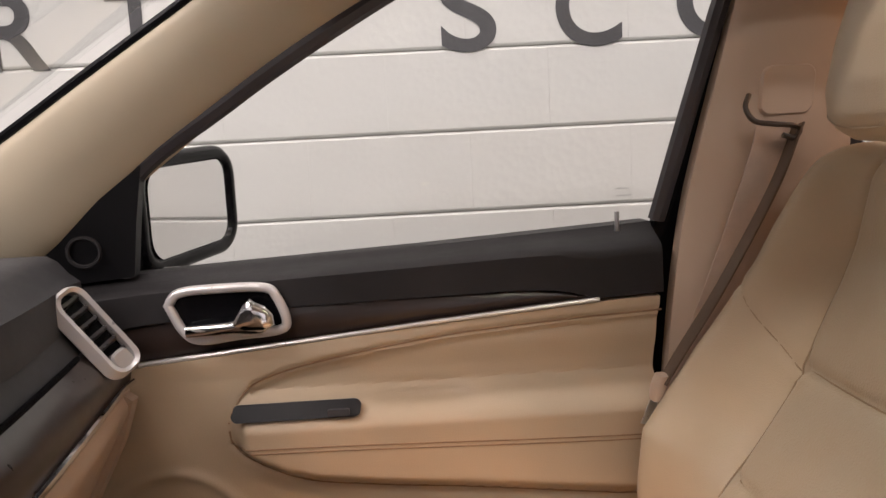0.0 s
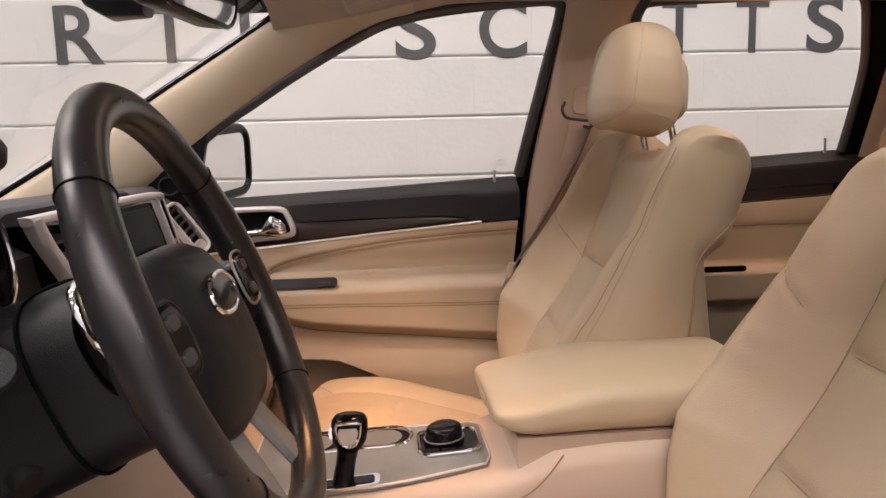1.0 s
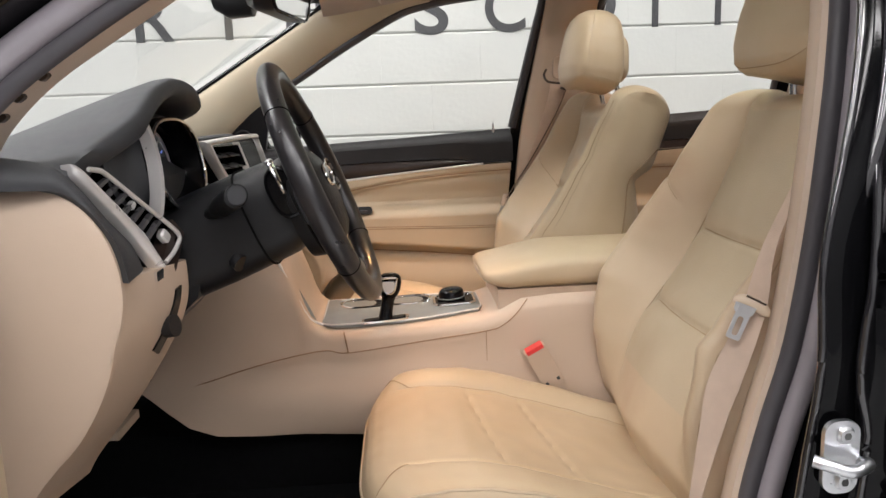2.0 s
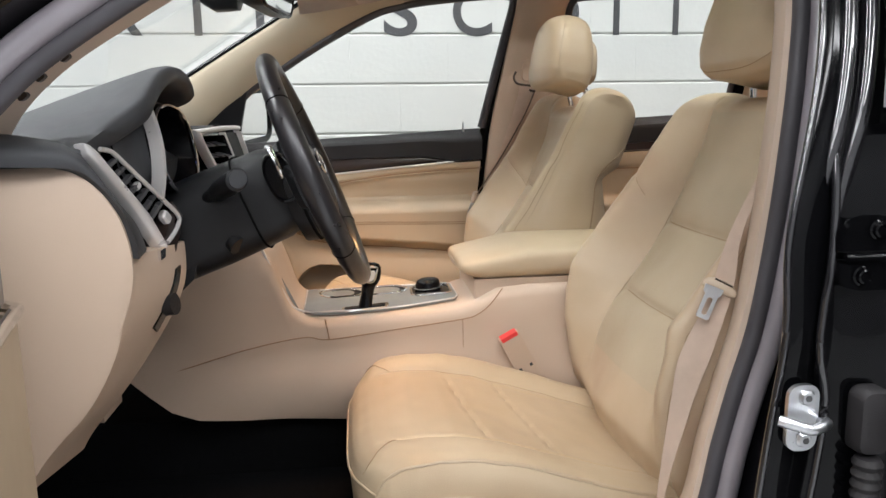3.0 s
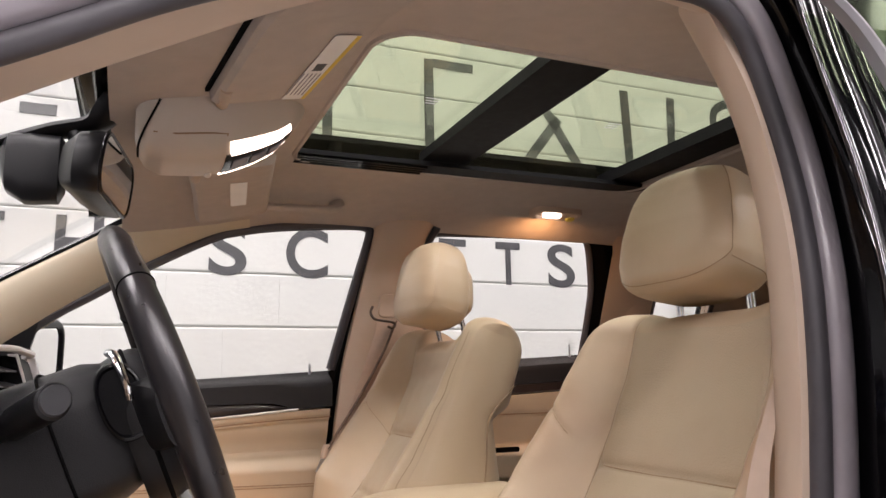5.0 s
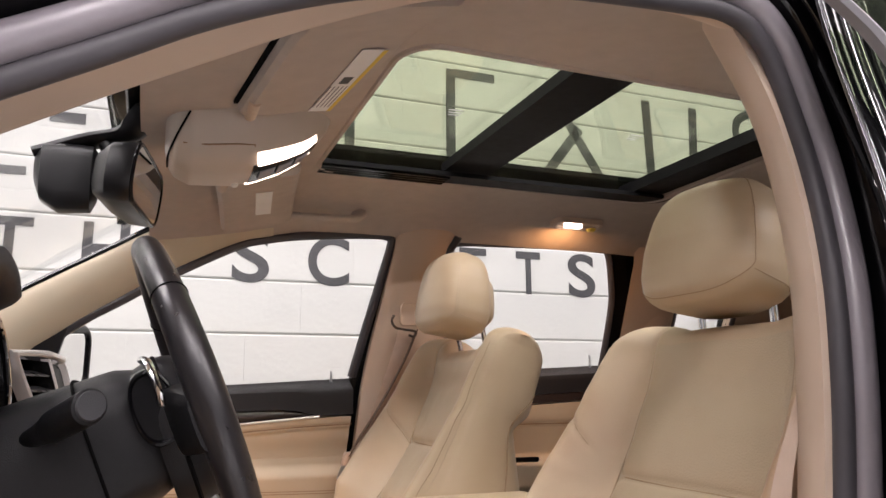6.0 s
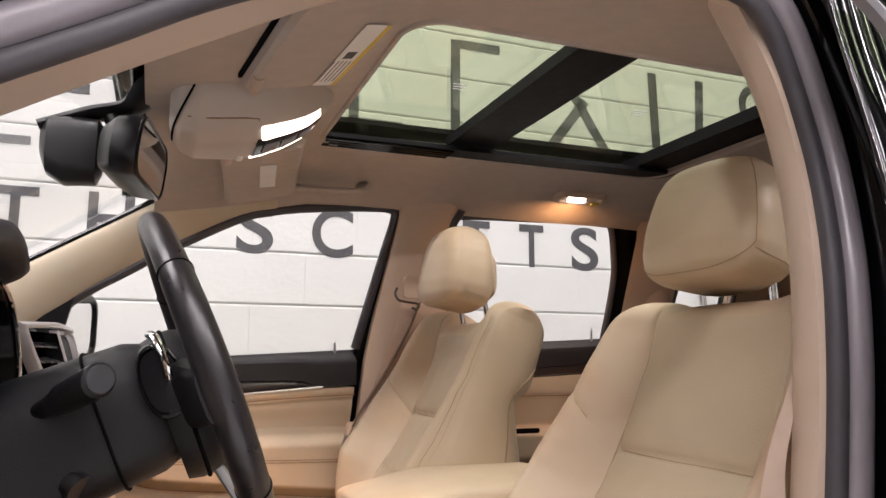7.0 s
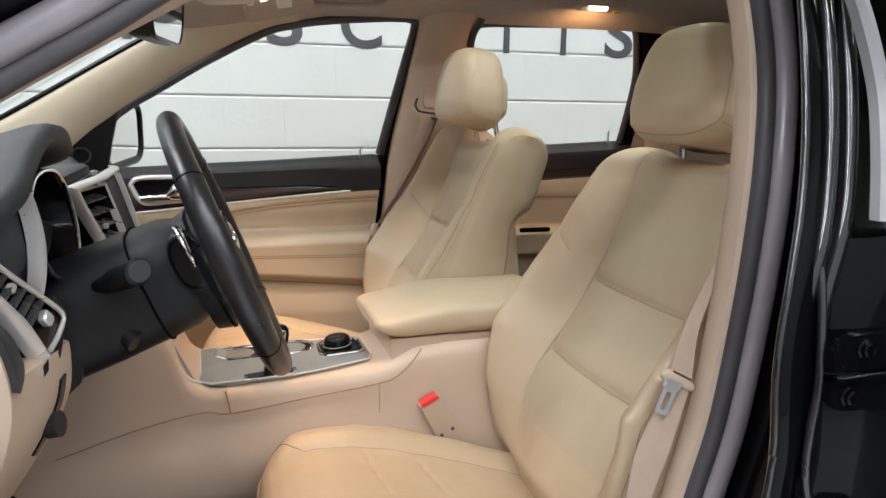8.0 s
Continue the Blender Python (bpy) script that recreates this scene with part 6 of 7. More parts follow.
rows = []
for x in [-0.55, -0.52, -0.49, -0.46, -0.443, -0.426, -0.412, -0.397, -0.378, -0.36, -0.335, -0.31, -0.295, -0.28, -0.26, -0.24, -0.22, -0.19, -0.172, -0.16, -0.15, -0.14, -0.13, -0.12, -0.10, -0.08, -0.04, 0.0, 0.05, 0.1, 0.15, 0.2, 0.24, 0.28, 0.35, 0.45, 0.6]:
    zt = con_top(x)
    wl = 0.132 + 0.03 * step(-x, 0.12, 0.35)
    wr = 0.110 + 0.03 * step(-x, 0.12, 0.35)
    zl = interp(x, [(-0.55, 0.735), (-0.46, 0.690), (-0.426, 0.662), (-0.397, 0.634), (-0.36, 0.602), (-0.31, 0.582), (-0.226, 0.571), (-0.02, 0.556), (0.6, 0.55)])
    swell = 0.010 * step(x, -0.30, -0.14)
    ring = []
    for y, z in ((-wl - 0.015, zl), (-wl - 0.014 - swell, zl + 0.02), (-wl - 0.013 - swell, zl + 0.06), (-wl - 0.009 - 0.8 * swell, zl + 0.095), (-wl - 0.005, zl + 0.125), (-wl, zt - 0.06), (-wl + 0.002, zt - 0.022), (-wl + 0.007, zt - 0.008), (-wl + 0.018, zt), (-0.06, zt + 0.003), (0.0, zt + 0.004), (0.06, zt + 0.003), (wr - 0.018, zt), (wr - 0.007, zt - 0.008), (wr, zt - 0.025), (wr, zt - 0.06), (wr + 0.006, zl + 0.1), (wr + 0.015, zl)):
        ring.append((x, y - 0.0, max(z, zl)))
    rows.append(ring)
part("console_body", loft(rows), PLASTIC, CON, "beige console body")


def side_y(x, z):
    return -(0.132 + 0.03 * step(-x, 0.12, 0.35)) - 0.0125 + 0.011 * step(z, 0.54, 0.76)


LINE = [(-0.41, 0.665), (-0.32, 0.688), (-0.215, 0.7115), (-0.11, 0.726), (-0.058, 0.719), (0.08, 0.734), (0.207, 0.748), (0.24, 0.758), (0.265, 0.778), (0.288, 0.808)]
part("console_joint", tube(smoothed([(x, side_y(x, z) - 0.0005 - 0.0035 * step(-x, 0.06, 0.16), z) for x, z in LINE], 6), 0.0011, 6), SEAM, CON)
part("console_joint", tube([(-0.060, side_y(-0.06, 0.72) - 0.0005, 0.719), (-0.064, -0.136, 0.745), (-0.067, -0.124, 0.757)], 0.0014, 6), SEAM, CON)
part("console_joint", tube([(0.207, side_y(0.2, 0.74) - 0.0005, 0.747), (0.207, side_y(0.2, 0.68) - 0.0005, 0.69)], 0.0006, 6), SEAM, CON)
part("tunnel", box((-0.9, -0.115, 0.44), (0.6, 0.095, 0.56)), CARPET, CON, "black carpeted tunnel")
# gear plate
PL = [(-0.108, -0.106), (-0.09, -0.116), (0.05, -0.112), (0.10, -0.104), (0.198, -0.080), (0.206, -0.06), (0.206, 0.05), (0.195, 0.066), (-0.09, 0.085), (-0.112, 0.07)]
near_edge, far_edge = PL[:5] + [(0.206, -0.06)], [(-0.112, 0.07), (-0.09, 0.085), (0.195, 0.066), (0.206, 0.05)]
rows = []
for x in np.linspace(-0.110, 0.205, 48):
    ya, yb, z = interp(x, near_edge), interp(x, far_edge), con_top(x)
    rows.append([(x, ya, z + 0.003), (x, ya, z + 0.0085), (x, ya + 0.002, z + 0.0095), (x, yb - 0.002, z + 0.0095), (x, yb, z + 0.0085), (x, yb, z + 0.003)])
part("gear_plate", loft(rows), SILVERPLATE, CON, "grey metallic gear plate")
part("plate_trim", tube([Vector((x, y, con_top(x) + 0.0075)) for x, y in PL], 0.0018, 8, loop=True), SATIN, CON, "satin plate edge")
CUPS = round_rect(0.012, 0.040, 0.190, 0.070, 0.034, 8)
part("cup_holder", tube([Vector((x, y, con_top(x) + 0.0100)) for x, y in CUPS], 0.0028, 8, loop=True), CHROME, CON, "low chrome surround of the cup holders")
for x0 in (-0.036, 0.060):
    zt_ = con_top(x0) + 0.0085
    part("cup_hollow", loft([oval((x0, 0.040, zt_ + h), (1, 0, 0.05), (0, 1, 0), 0.043 * k, 0.031 * k, 32) for k, h in ((1.0, -0.006), (1.0, 0.0014), (0.96, 0.0018), (0.93, 0.0008), (0.3, 0.0004))]), SUNBLACK, CON, "dark cup well")
part("stack_edge", tube(smoothed([(-0.185, -0.134, 0.915), (-0.168, -0.128, 0.87), (-0.150, -0.122, 0.825), (-0.132, -0.114, 0.785), (-0.108, -0.108, 0.770)], 5), 0.003, 8), SATIN, CON)
part("stack_panel", field(8, 20, lambda u, v: (-0.117 - 0.085 * v - 0.02 * v * v - 0.050 * u, -0.10 + 0.18 * u, 0.770 + 0.20 * v), (-0.02, 0, 0)), SILVERPLATE, CON, "grey metallic centre stack")
# shifter
gb = Vector((0.012, -0.098, con_top(0.01) + 0.008))
part("gear_gate", slab([(0.012 + x, -0.100 + y, con_top(0.012) + 0.0085 + 0.08 * x) for x, y in round_rect(0, 0, 0.096, 0.032, 0.010)], (0, 0, 0.003)), CHROME, CON, "chrome gear gate", bevel=0.001)
part("gate_slot", slab([(0.012 + x, -0.100 + y, con_top(0.012) + 0.0118 + 0.08 * x) for x, y in round_rect(0, 0, 0.082, 0.020, 0.006)], (0, 0, 0.001)), GLOSSBLACK, CON)
lever = part("gear_lever", loft([oval(gb + Vector((0.010 * t, 0, 0.050 * t)), (1, 0, 0), (0, 1, 0), r, r * 0.9, 18, 2.6) for t, r in ((0, 0.016), (0.12, 0.0135), (0.6, 0.0125), (0.9, 0.0135), (1.0, 0.015))]), GLOSSBLACK, CON, "gloss black gear lever shaft")
LH = gb + Vector((0.011, 0, 0.046))
head_l = part("lever_head", loft([oval(LH + Vector((0.002 * t, 0.004 * t, 0.046 * t)), (1, 0, 0), (0, 1, 0), rx_, ry_, 24, 2.8) for t, rx_, ry_ in ((0, 0.012, 0.012), (0.08, 0.0165, 0.015), (0.3, 0.0215, 0.018), (0.6, 0.0235, 0.0195), (0.82, 0.0225, 0.0185), (0.94, 0.018, 0.014), (1.0, 0.010, 0.008))]), PAINT, CON, "gloss dark gear lever head")
shield = [(-0.013, 0.016), (0.013, 0.016), (0.015, 0.008), (0.011, -0.008), (0.005, -0.014), (-0.005, -0.014), (-0.011, -0.008), (-0.015, 0.008)]
sh_at = [LH + Vector((x, -0.0185 - 0.10 * z, 0.025 + z)) for x, z in shield]
part("head_rim", tube(ring_path(sh_at, 3), 0.0022, 8, loop=True, up=(0, 1, 0)), CHROME, head_l, "chrome shield rim")
part("head_plate", slab([LH + Vector((x * 0.82, -0.0178 - 0.10 * z, 0.023 + z * 0.72)) for x, z in shield], (0, -0.0022, 0)), SATIN, head_l, "plain silver shield plate", bevel=0.0006)
part("lever_button", box((LH.x - 0.024, LH.y - 0.008, LH.z + 0.018), (LH.x - 0.020, LH.y + 0.008, LH.z + 0.032)), CHROME, head_l, bevel=0.0015)
# rotary drive selector
kz = con_top(0.155)
part("selector_plate", slab([(0.155 + x, -0.004 + y, con_top(0.155 + x) + 0.0095) for x, y in round_rect(0, 0, 0.082, 0.082, 0.014)], (0, 0, 0.003)), GLOSSBLACK, CON, "dark selector plate")
part("selector_trim", tube([Vector((0.155 + x, -0.004 + y, con_top(0.155 + x) + 0.0125)) for x, y in round_rect(0, 0, 0.082, 0.082, 0.014)], 0.003, 8, loop=True), CHROME, CON, "chrome selector frame")
part("selector_knob", loft([oval((0.150, 0.0, kz + h), (1, 0, 0.08), (0, 1, 0), r, r, 28) for h, r in ((0.012, 0.0285), (0.017, 0.0285), (0.019, 0.0268), (0.028, 0.0262), (0.033, 0.0240), (0.036, 0.0195), (0.0375, 0.012), (0.0380, 0.002))]), GLOSSBLACK, CON, "black rotary selector knob")
part("knob_ring", tube(oval((0.150, 0.0, kz + 0.0185), (1, 0, 0.08), (0, 1, 0), 0.0275, 0.0275, 28), 0.0010, 6, loop=True), SILVERPLATE, CON)
for k in range(3):
    part("selector_button", slab([(0.130 + 0.024 * k + x, -0.038 + y, con_top(0.15) + 0.0130) for x, y in round_rect(0, 0, 0.020, 0.012, 0.002)], (0, 0, 0.002)), SCREEN, CON)
# padded armrest
ARM = thing("armrest", (0.38, 0.0, 0.82), "padded beige leather armrest on the console", "armrest")
rows = []
steps_ = [(0.206 + 0.055 * (1 - math.cos(p) ** 0.7), math.sin(p) ** 0.7) for p in np.linspace(0.0, math.pi / 2, 22)] + [(0.261 + 0.30 * t, 1.0) for t in np.linspace(0.05, 1, 14)]
for x, k in steps_:
    t = (x - 0.206) / 0.36
    zt = 0.868 + 0.026 * step(t, 0.0, 0.45)
    zb = interp(t, [(0, 0.832), (0.09, 0.820), (0.15, 0.816), (1, 0.815)])
    zc, hh = (zt + zb) / 2, (zt - zb) / 2
    rows.append(oval((x, -0.002, zc - 0.004 * (1 - k)), (0, 1, 0), (0, 0, 1), 0.119 * (0.70 + 0.30 * k), hh * (0.26 + 0.74 * k), 56, 3.2))
part("pad", loft(rows), LEATHER, ARM, "beige leather armrest pad", crease=80)
part("latch", box((0.205, -0.03, 0.838), (0.213, 0.03, 0.848)), PLASTIC, ARM, bevel=0.002)
part("storage_box", box((0.235, -0.112, 0.78), (0.56, 0.10, 0.823)), PLASTIC, ARM, bevel=0.006)


# ---- under the roof ----
OH = thing("overhead_console", (0.03, 0.0, 1.54), "beige overhead console with lit reading lamps", "overhead console")
OH_ROWS = [(-0.112, 0.060, 0.028), (-0.107, 0.088, 0.054), (-0.095, 0.106, 0.073), (-0.07, 0.118, 0.087), (0.0, 0.121, 0.094), (0.04, 0.117, 0.090), (0.08, 0.106, 0.080), (0.112, 0.088, 0.066), (0.136, 0.066, 0.043), (0.152, 0.042, 0.026), (0.160, 0.016, 0.008)]
OH_Y = -0.003


def oh_half(x):
    return 0.90 * interp(x, [(a, b) for a, b, c in OH_ROWS])


def oh_z(x, k=0.0):
    """Underside of the console at x and at the fraction k of its half width."""
    return roof_z(x, 0) + 0.004 - interp(x, [(a, c) for a, b, c in OH_ROWS]) * (1 - abs(k) ** 4.2)


rows = []
for x in np.concatenate([np.linspace(-0.112, -0.06, 14), np.linspace(-0.05, 0.13, 16), np.linspace(0.137, 0.160, 8)]):
    hw = oh_half(x)
    ks = [math.copysign(abs(w) ** 0.8, w) for w in np.linspace(-1, 1, 31)]
    rows.append([(x, OH_Y + hw * k, oh_z(x, k)) for k in ks] + [(x, OH_Y + hw, roof_z(x, 0) + 0.014), (x, OH_Y - hw, roof_z(x, 0) + 0.014)])
part("console_shell", loft(rows), ROOFPLASTIC, OH, "beige overhead console shell")


def oh_patch(x0, x1, k0, k1, lift, slant=0.0):
    """A thin inlay on the console's underside."""
    def at(u, v):
        k = k0 + (k1 - k0) * v
        x = x0 + (x1 - x0) * u + slant * v
        return (x, OH_Y + oh_half(x) * k, oh_z(x, k) - lift)
    return field(12, 6, at, (0, 0, 0.004))


part("console_slot", tube(smoothed([(-0.078, OH_Y - 0.106, oh_z(-0.078, 0.97) + 0.004), (-0.098, OH_Y - 0.077, oh_z(-0.098, 0.8) - 0.001), (-0.106, OH_Y - 0.03, oh_z(-0.106, 0.4) - 0.001), (-0.106, OH_Y + 0.03, oh_z(-0.106, 0.4) - 0.001)], 6), 0.0019, 6), CARPET, OH, "dark slot")
part("hatch_joint", tube([(x, OH_Y + oh_half(x) * k, oh_z(x, k) - 0.0004) for x, k in ((-0.085, -0.80), (-0.05, -0.80), (0.0, -0.80), (0.024, -0.78), (0.026, -0.4), (0.026, 0.4), (0.024, 0.78))], 0.0013, 6), SEAM, OH)
part("hatch_release", pillow([(0.005, OH_Y + 0.03, oh_z(0.005, 0.25) - 0.002 * k) for k in range(3)], (1, 0, 0), (0, 1, 0), [(0.006, 0.012), (0.006, 0.012), (0.004, 0.009)], 12), LABEL, OH, "small pale release button")
part("lamp_panel", oh_patch(0.026, 0.136, -0.50, 0.34, 0.002), GLOSSBLACK, OH, "dark glossy switch panel")
part("reading_lens", oh_patch(0.030, 0.130, -0.70, -0.50, 0.003, 0.004), LAMPGLOW, OH, "lit reading lamp lens")
part("reading_lens", oh_patch(0.024, 0.132, 0.36, 0.62, 0.003), LAMPGLOW, OH, "lit reading lamp lens")
for k in range(3):
    part("roof_button", oh_patch(0.040 + 0.030 * k, 0.064 + 0.030 * k, -0.30, 0.10, 0.0045), GREYKNOB, OH)


def visor(y0, y1, label, inner, drop=0.0, ahead=0.0):
    """A flat cloth pad under the header; inner: the sign of the car's middle seen from it."""
    v = thing("sun_visor", (0.09, (y0 + y1) / 2, 1.53), label, "sun visor", "sun visors")

    def xs(x, y):
        return x + ahead + 0.12 * (abs(y + 0.02) - 0.30)

    def top(x, y):
        return roof_z(xs(x, y), y) - 0.003 - drop
    rows = []
    for x, k in ((0.010, 0.2), (0.013, 0.7), (0.022, 1.0), (0.07, 1.0), (0.12, 0.9), (0.165, 0.75), (0.172, 0.5), (0.175, 0.15)):
        ring = [(xs(x, y), y, top(x, y) - 0.024 * k) for y in (y0 + (y1 - y0) * w for w in np.linspace(0, 1, 20))]
        rows.append(ring + [(p, y, z + 0.024 * k + 0.002) for p, y, z in ring[::-1]])
    part("visor_pad", loft(rows), HEADLINER, v, "tan cloth visor pad")
    if inner > 0:
        # black strip that stands in for the shadow between visor and header
        part("visor_shadow_strip", loft([[(xs(x, y), y, top(x, y) - h) for x, h in ((0.003, -0.004), (0.004, 0.0025), (0.011, 0.0025), (0.012, -0.004))] for y in np.linspace(y0, y1, 20)]), CARPET, v, "black strip standing in for the shadow along the visor's hinge side")
    ya, yb, xa = (-0.378, -0.150, 0.112) if inner > 0 else (y0 + 0.10, y0 + 0.27, 0.085)

    def lab(a, b, c, d, dz):
        return [(xs(x, y), y, top(x, y) - 0.0245 - dz) for x, y in ((a, c), (b, c), (b, d), (a, d))]
    lb = part("warning_label", slab(lab(xa + 0.004, xa + 0.038, ya, yb, 0.0), (0, 0, 0.001)), LABEL, v, "white warning label", smooth=False)
    if inner > 0:
        part("label_stripe", slab(lab(xa + 0.033, xa + 0.039, ya, yb, 0.0006), (0, 0, 0.001)), YELLOW, lb, "yellow label stripe", smooth=False)
        part("label_mark", slab(lab(xa + 0.012, xa + 0.026, ya + 0.09, ya + 0.115, 0.0006), (0, 0, 0.0008)), PRINT, lb, smooth=False)
    for k in range(5):
        part("label_line", slab(lab(xa + 0.004 + 0.006 * k, xa + 0.0055 + 0.006 * k, ya + 0.125, yb - 0.02, 0.0008), (0, 0, 0.0008)), GREYKNOB, lb, smooth=False)
    ye = y1 if inner > 0 else y0
    part("pivot", tube([(xs(0.03, ye), ye - 0.05 * inner, top(0.03, ye) - 0.018), (xs(0.03, ye), ye + 0.012 * inner, top(0.03, ye) - 0.018), (xs(0.03, ye), ye + 0.03 * inner, top(0.03, ye) + 0.002)], 0.010, 10), PLASTIC, v, "beige visor pivot")
    return v


visor(-0.54, -0.145, "tan cloth sun visor with a white and yellow warning label", 1)
visor(0.155, 0.50, "tan cloth sun visor with a white label", -1, 0.028, -0.018)

MIRROR = thing("rear_view_mirror", (-0.16, 0.0, 1.50), "black rear-view mirror hanging from the windscreen", "rear-view mirror")
def mring(x, s, c=(-0.02, 1.402)):
    return [(x + 0.16 * (y - c[0]) + 0.10 * (z - c[1]), y, z) for y, z in round_rect(c[0], c[1], 0.240 * s, 0.092 * s, 0.036 * s, 6)]
part("mirror_shell", loft([mring(-0.135, 0.98), mring(-0.145, 1.0), mring(-0.170, 0.95), mring(-0.193, 0.7), mring(-0.200, 0.35)]), MIRRORBLACK, MIRROR, "black mirror shell")
part("mirror_face", slab([(x - 0.001, y, z) for x, y, z in mring(-0.134, 0.90)], (0.003, 0, 0)), MIRRORGLASS, MIRROR, "mirror glass", smooth=False)
part("mirror_lip", tube([Vector(p) for p in mring(-0.134, 0.95)], 0.004, 6, loop=True, up=(1, 0, 0)), GLOSSBLACK, MIRROR)
part("sensor_housing", loft([[(x, y, z) for y, z in round_rect(0.03, zc, w, h, 0.025, 6)] for x, zc, w, h in ((-0.210, 1.422, 0.05, 0.08), (-0.218, 1.420, 0.07, 0.105), (-0.265, 1.418, 0.078, 0.108), (-0.290, 1.424, 0.074, 0.09), (-0.300, 1.430, 0.05, 0.05))]), MIRRORBLACK, MIRROR, "black sensor housing")
part("mirror_arm", tube(smoothed([(-0.305, 0.03, 1.452), (-0.235, 0.03, 1.482), (-0.175, 0.02, 1.498), (-0.150, 0.0, 1.52), (-0.135, -0.03, 1.535)], 6), 0.013, 10, wide=2.2), MIRRORBLACK, MIRROR, "black mirror arm")
part("mirror_neck", tube([(-0.20, 0.02, 1.48), (-0.165, 0.0, 1.42)], 0.014, 10), MIRRORBLACK, MIRROR)

GH = thing("grab_handle", (0.23, 0.56, 1.52), "beige grab handle above the passenger window", "grab handle")
part("grip", tube(smoothed([(0.15, 0.530, 1.530), (0.156, 0.508, 1.512), (0.180, 0.498, 1.499), (0.26, 0.495, 1.498), (0.335, 0.496, 1.502), (0.356, 0.508, 1.516), (0.362, 0.530, 1.534)], 6), 0.0100, 12, wide=1.35), HEADLINER, GH, "tan plastic grip")
for x in (0.152, 0.360):
    part("mount", pillow([(x, 0.542 - 0.012 * k, 1.529 - 0.003 * k) for k in range(3)], (1, 0, 0), (0, 0.3, 1), [(0.020, 0.014), (0.019, 0.013), (0.014, 0.009)], 14), HEADLINER, GH)

DL = thing("dome_light", (0.97, 0.48, 1.53), "lit rear courtesy lamp with a warm bulb", "courtesy lamp")
zc_ = roof_z(0.97, 0.48)
part("lamp_base", loft([[(0.968 + x, 0.480 + y, roof_z(0.968 + x, 0.48 + y) - h) for x, y in round_rect(0, 0, 0.156 * k, 0.056 * k, 0.022, 6)] for k, h in ((1, -0.003), (1, 0.008), (0.95, 0.013), (0.84, 0.014), (0.78, 0.009), (0.74, 0.006))]), PLASTIC, DL, "beige lamp base with a hollow middle")
part("lens", slab([(0.955 + x, 0.480 + y, roof_z(0.955 + x, 0.48 + y) - 0.0065) for x, y in round_rect(0, 0, 0.056, 0.018, 0.008)], (0, 0, -0.009)), LAMPGLOW, DL, "glowing lamp lens")
part("lamp_switch", pillow([(1.012, 0.480, zc_ - 0.016 - 0.004 * k) for k in range(3)], (1, 0, 0), (0, 1, 0), [(0.012, 0.012), (0.012, 0.012), (0.008, 0.008)], 14), YELLOW, DL, "amber lamp switch")


# ---- driver's side hardware ----
# black centre pillar face behind the seal
def pillar_y(z):
    return -0.870 + 0.135 * step(z, 0.90, 1.60)


def pillar_x(z):
    return curve_at(z, [(0.38, 0.40), (0.72, 0.414), (0.76, 0.417), (0.873, 0.430), (0.928, 0.440), (0.983, 0.430), (1.05, 0.444), (1.12, 0.466), (1.20, 0.488), (1.30, 0.502), (1.46, 0.506)])


rows = []
for z in np.linspace(0.38, 1.54, 74):
    rows.append([(pillar_x(z) + dx, pillar_y(z) + dy, z) for dx, dy in ((0.100, 0.075), (0.050, 0.036), (0.016, 0.014), (0.003, 0.005), (0.009, 0.0), (0.022, -0.001), (0.038, 0.002), (0.052, 0.006), (0.066, 0.004), (0.085, -0.001), (0.12, -0.008), (0.17, -0.012), (0.22, -0.014), (0.22, 0.03))])
part("centre_pillar", loft(rows, cap=False, closed=False), PAINT, CAR, "gloss black painted centre pillar", crease=80)
part("pillar_ridge", tube(smoothed([(pillar_x(z) + 0.005, pillar_y(z) + 0.004, z) for z in np.linspace(0.50, 1.52, 26)], 3), 0.0042, 10), JAMB, CAR, "raised black pillar edge")
part("pillar_ridge", tube(smoothed([(0.497, -0.815, 1.16), (0.495, -0.846, 1.09), (0.484, -0.868, 1.00), (0.476, -0.872, 0.945), (0.474, -0.874, 0.90), (0.482, -0.876, 0.85), (0.478, -0.876, 0.78), (0.462, -0.876, 0.66)], 8), 0.0045, 10), JAMB, CAR, "raised black sealant ridge")
# beads added to shape the lamps' reflected streaks on the pillar paint
for dx, z0, r in ((0.034, 1.02, 0.008), (0.058, 1.04, 0.009)):
    part("streak_bead", tube([(pillar_x(z) + dx, pillar_y(z) + 0.002 + 0.012 * (1 - step(z, z0, z0 + 0.12)), z) for z in np.linspace(z0, 1.53, 30)], r, 18), JAMB, CAR, "rounded black bead added to catch streaks of light")
ST = thing("door_striker", (0.46, -0.87, 0.83), "shiny steel door striker plate with two bolts on the pillar", "door striker")
part("striker_plate", slab([(0.452 + x, -0.880, 0.834 + z) for x, z in round_rect(0, 0, 0.034, 0.072, 0.013)], (0, -0.006, 0)), STEEL, ST, "steel striker plate", bevel=0.002)
part("striker_loop", tube(smoothed([(0.472, -0.882, 0.826), (0.468, -0.902, 0.834), (0.448, -0.910, 0.832), (0.428, -0.905, 0.837), (0.418, -0.898, 0.839)], 6), 0.0058, 10), STEEL, ST, "steel striker bolt")
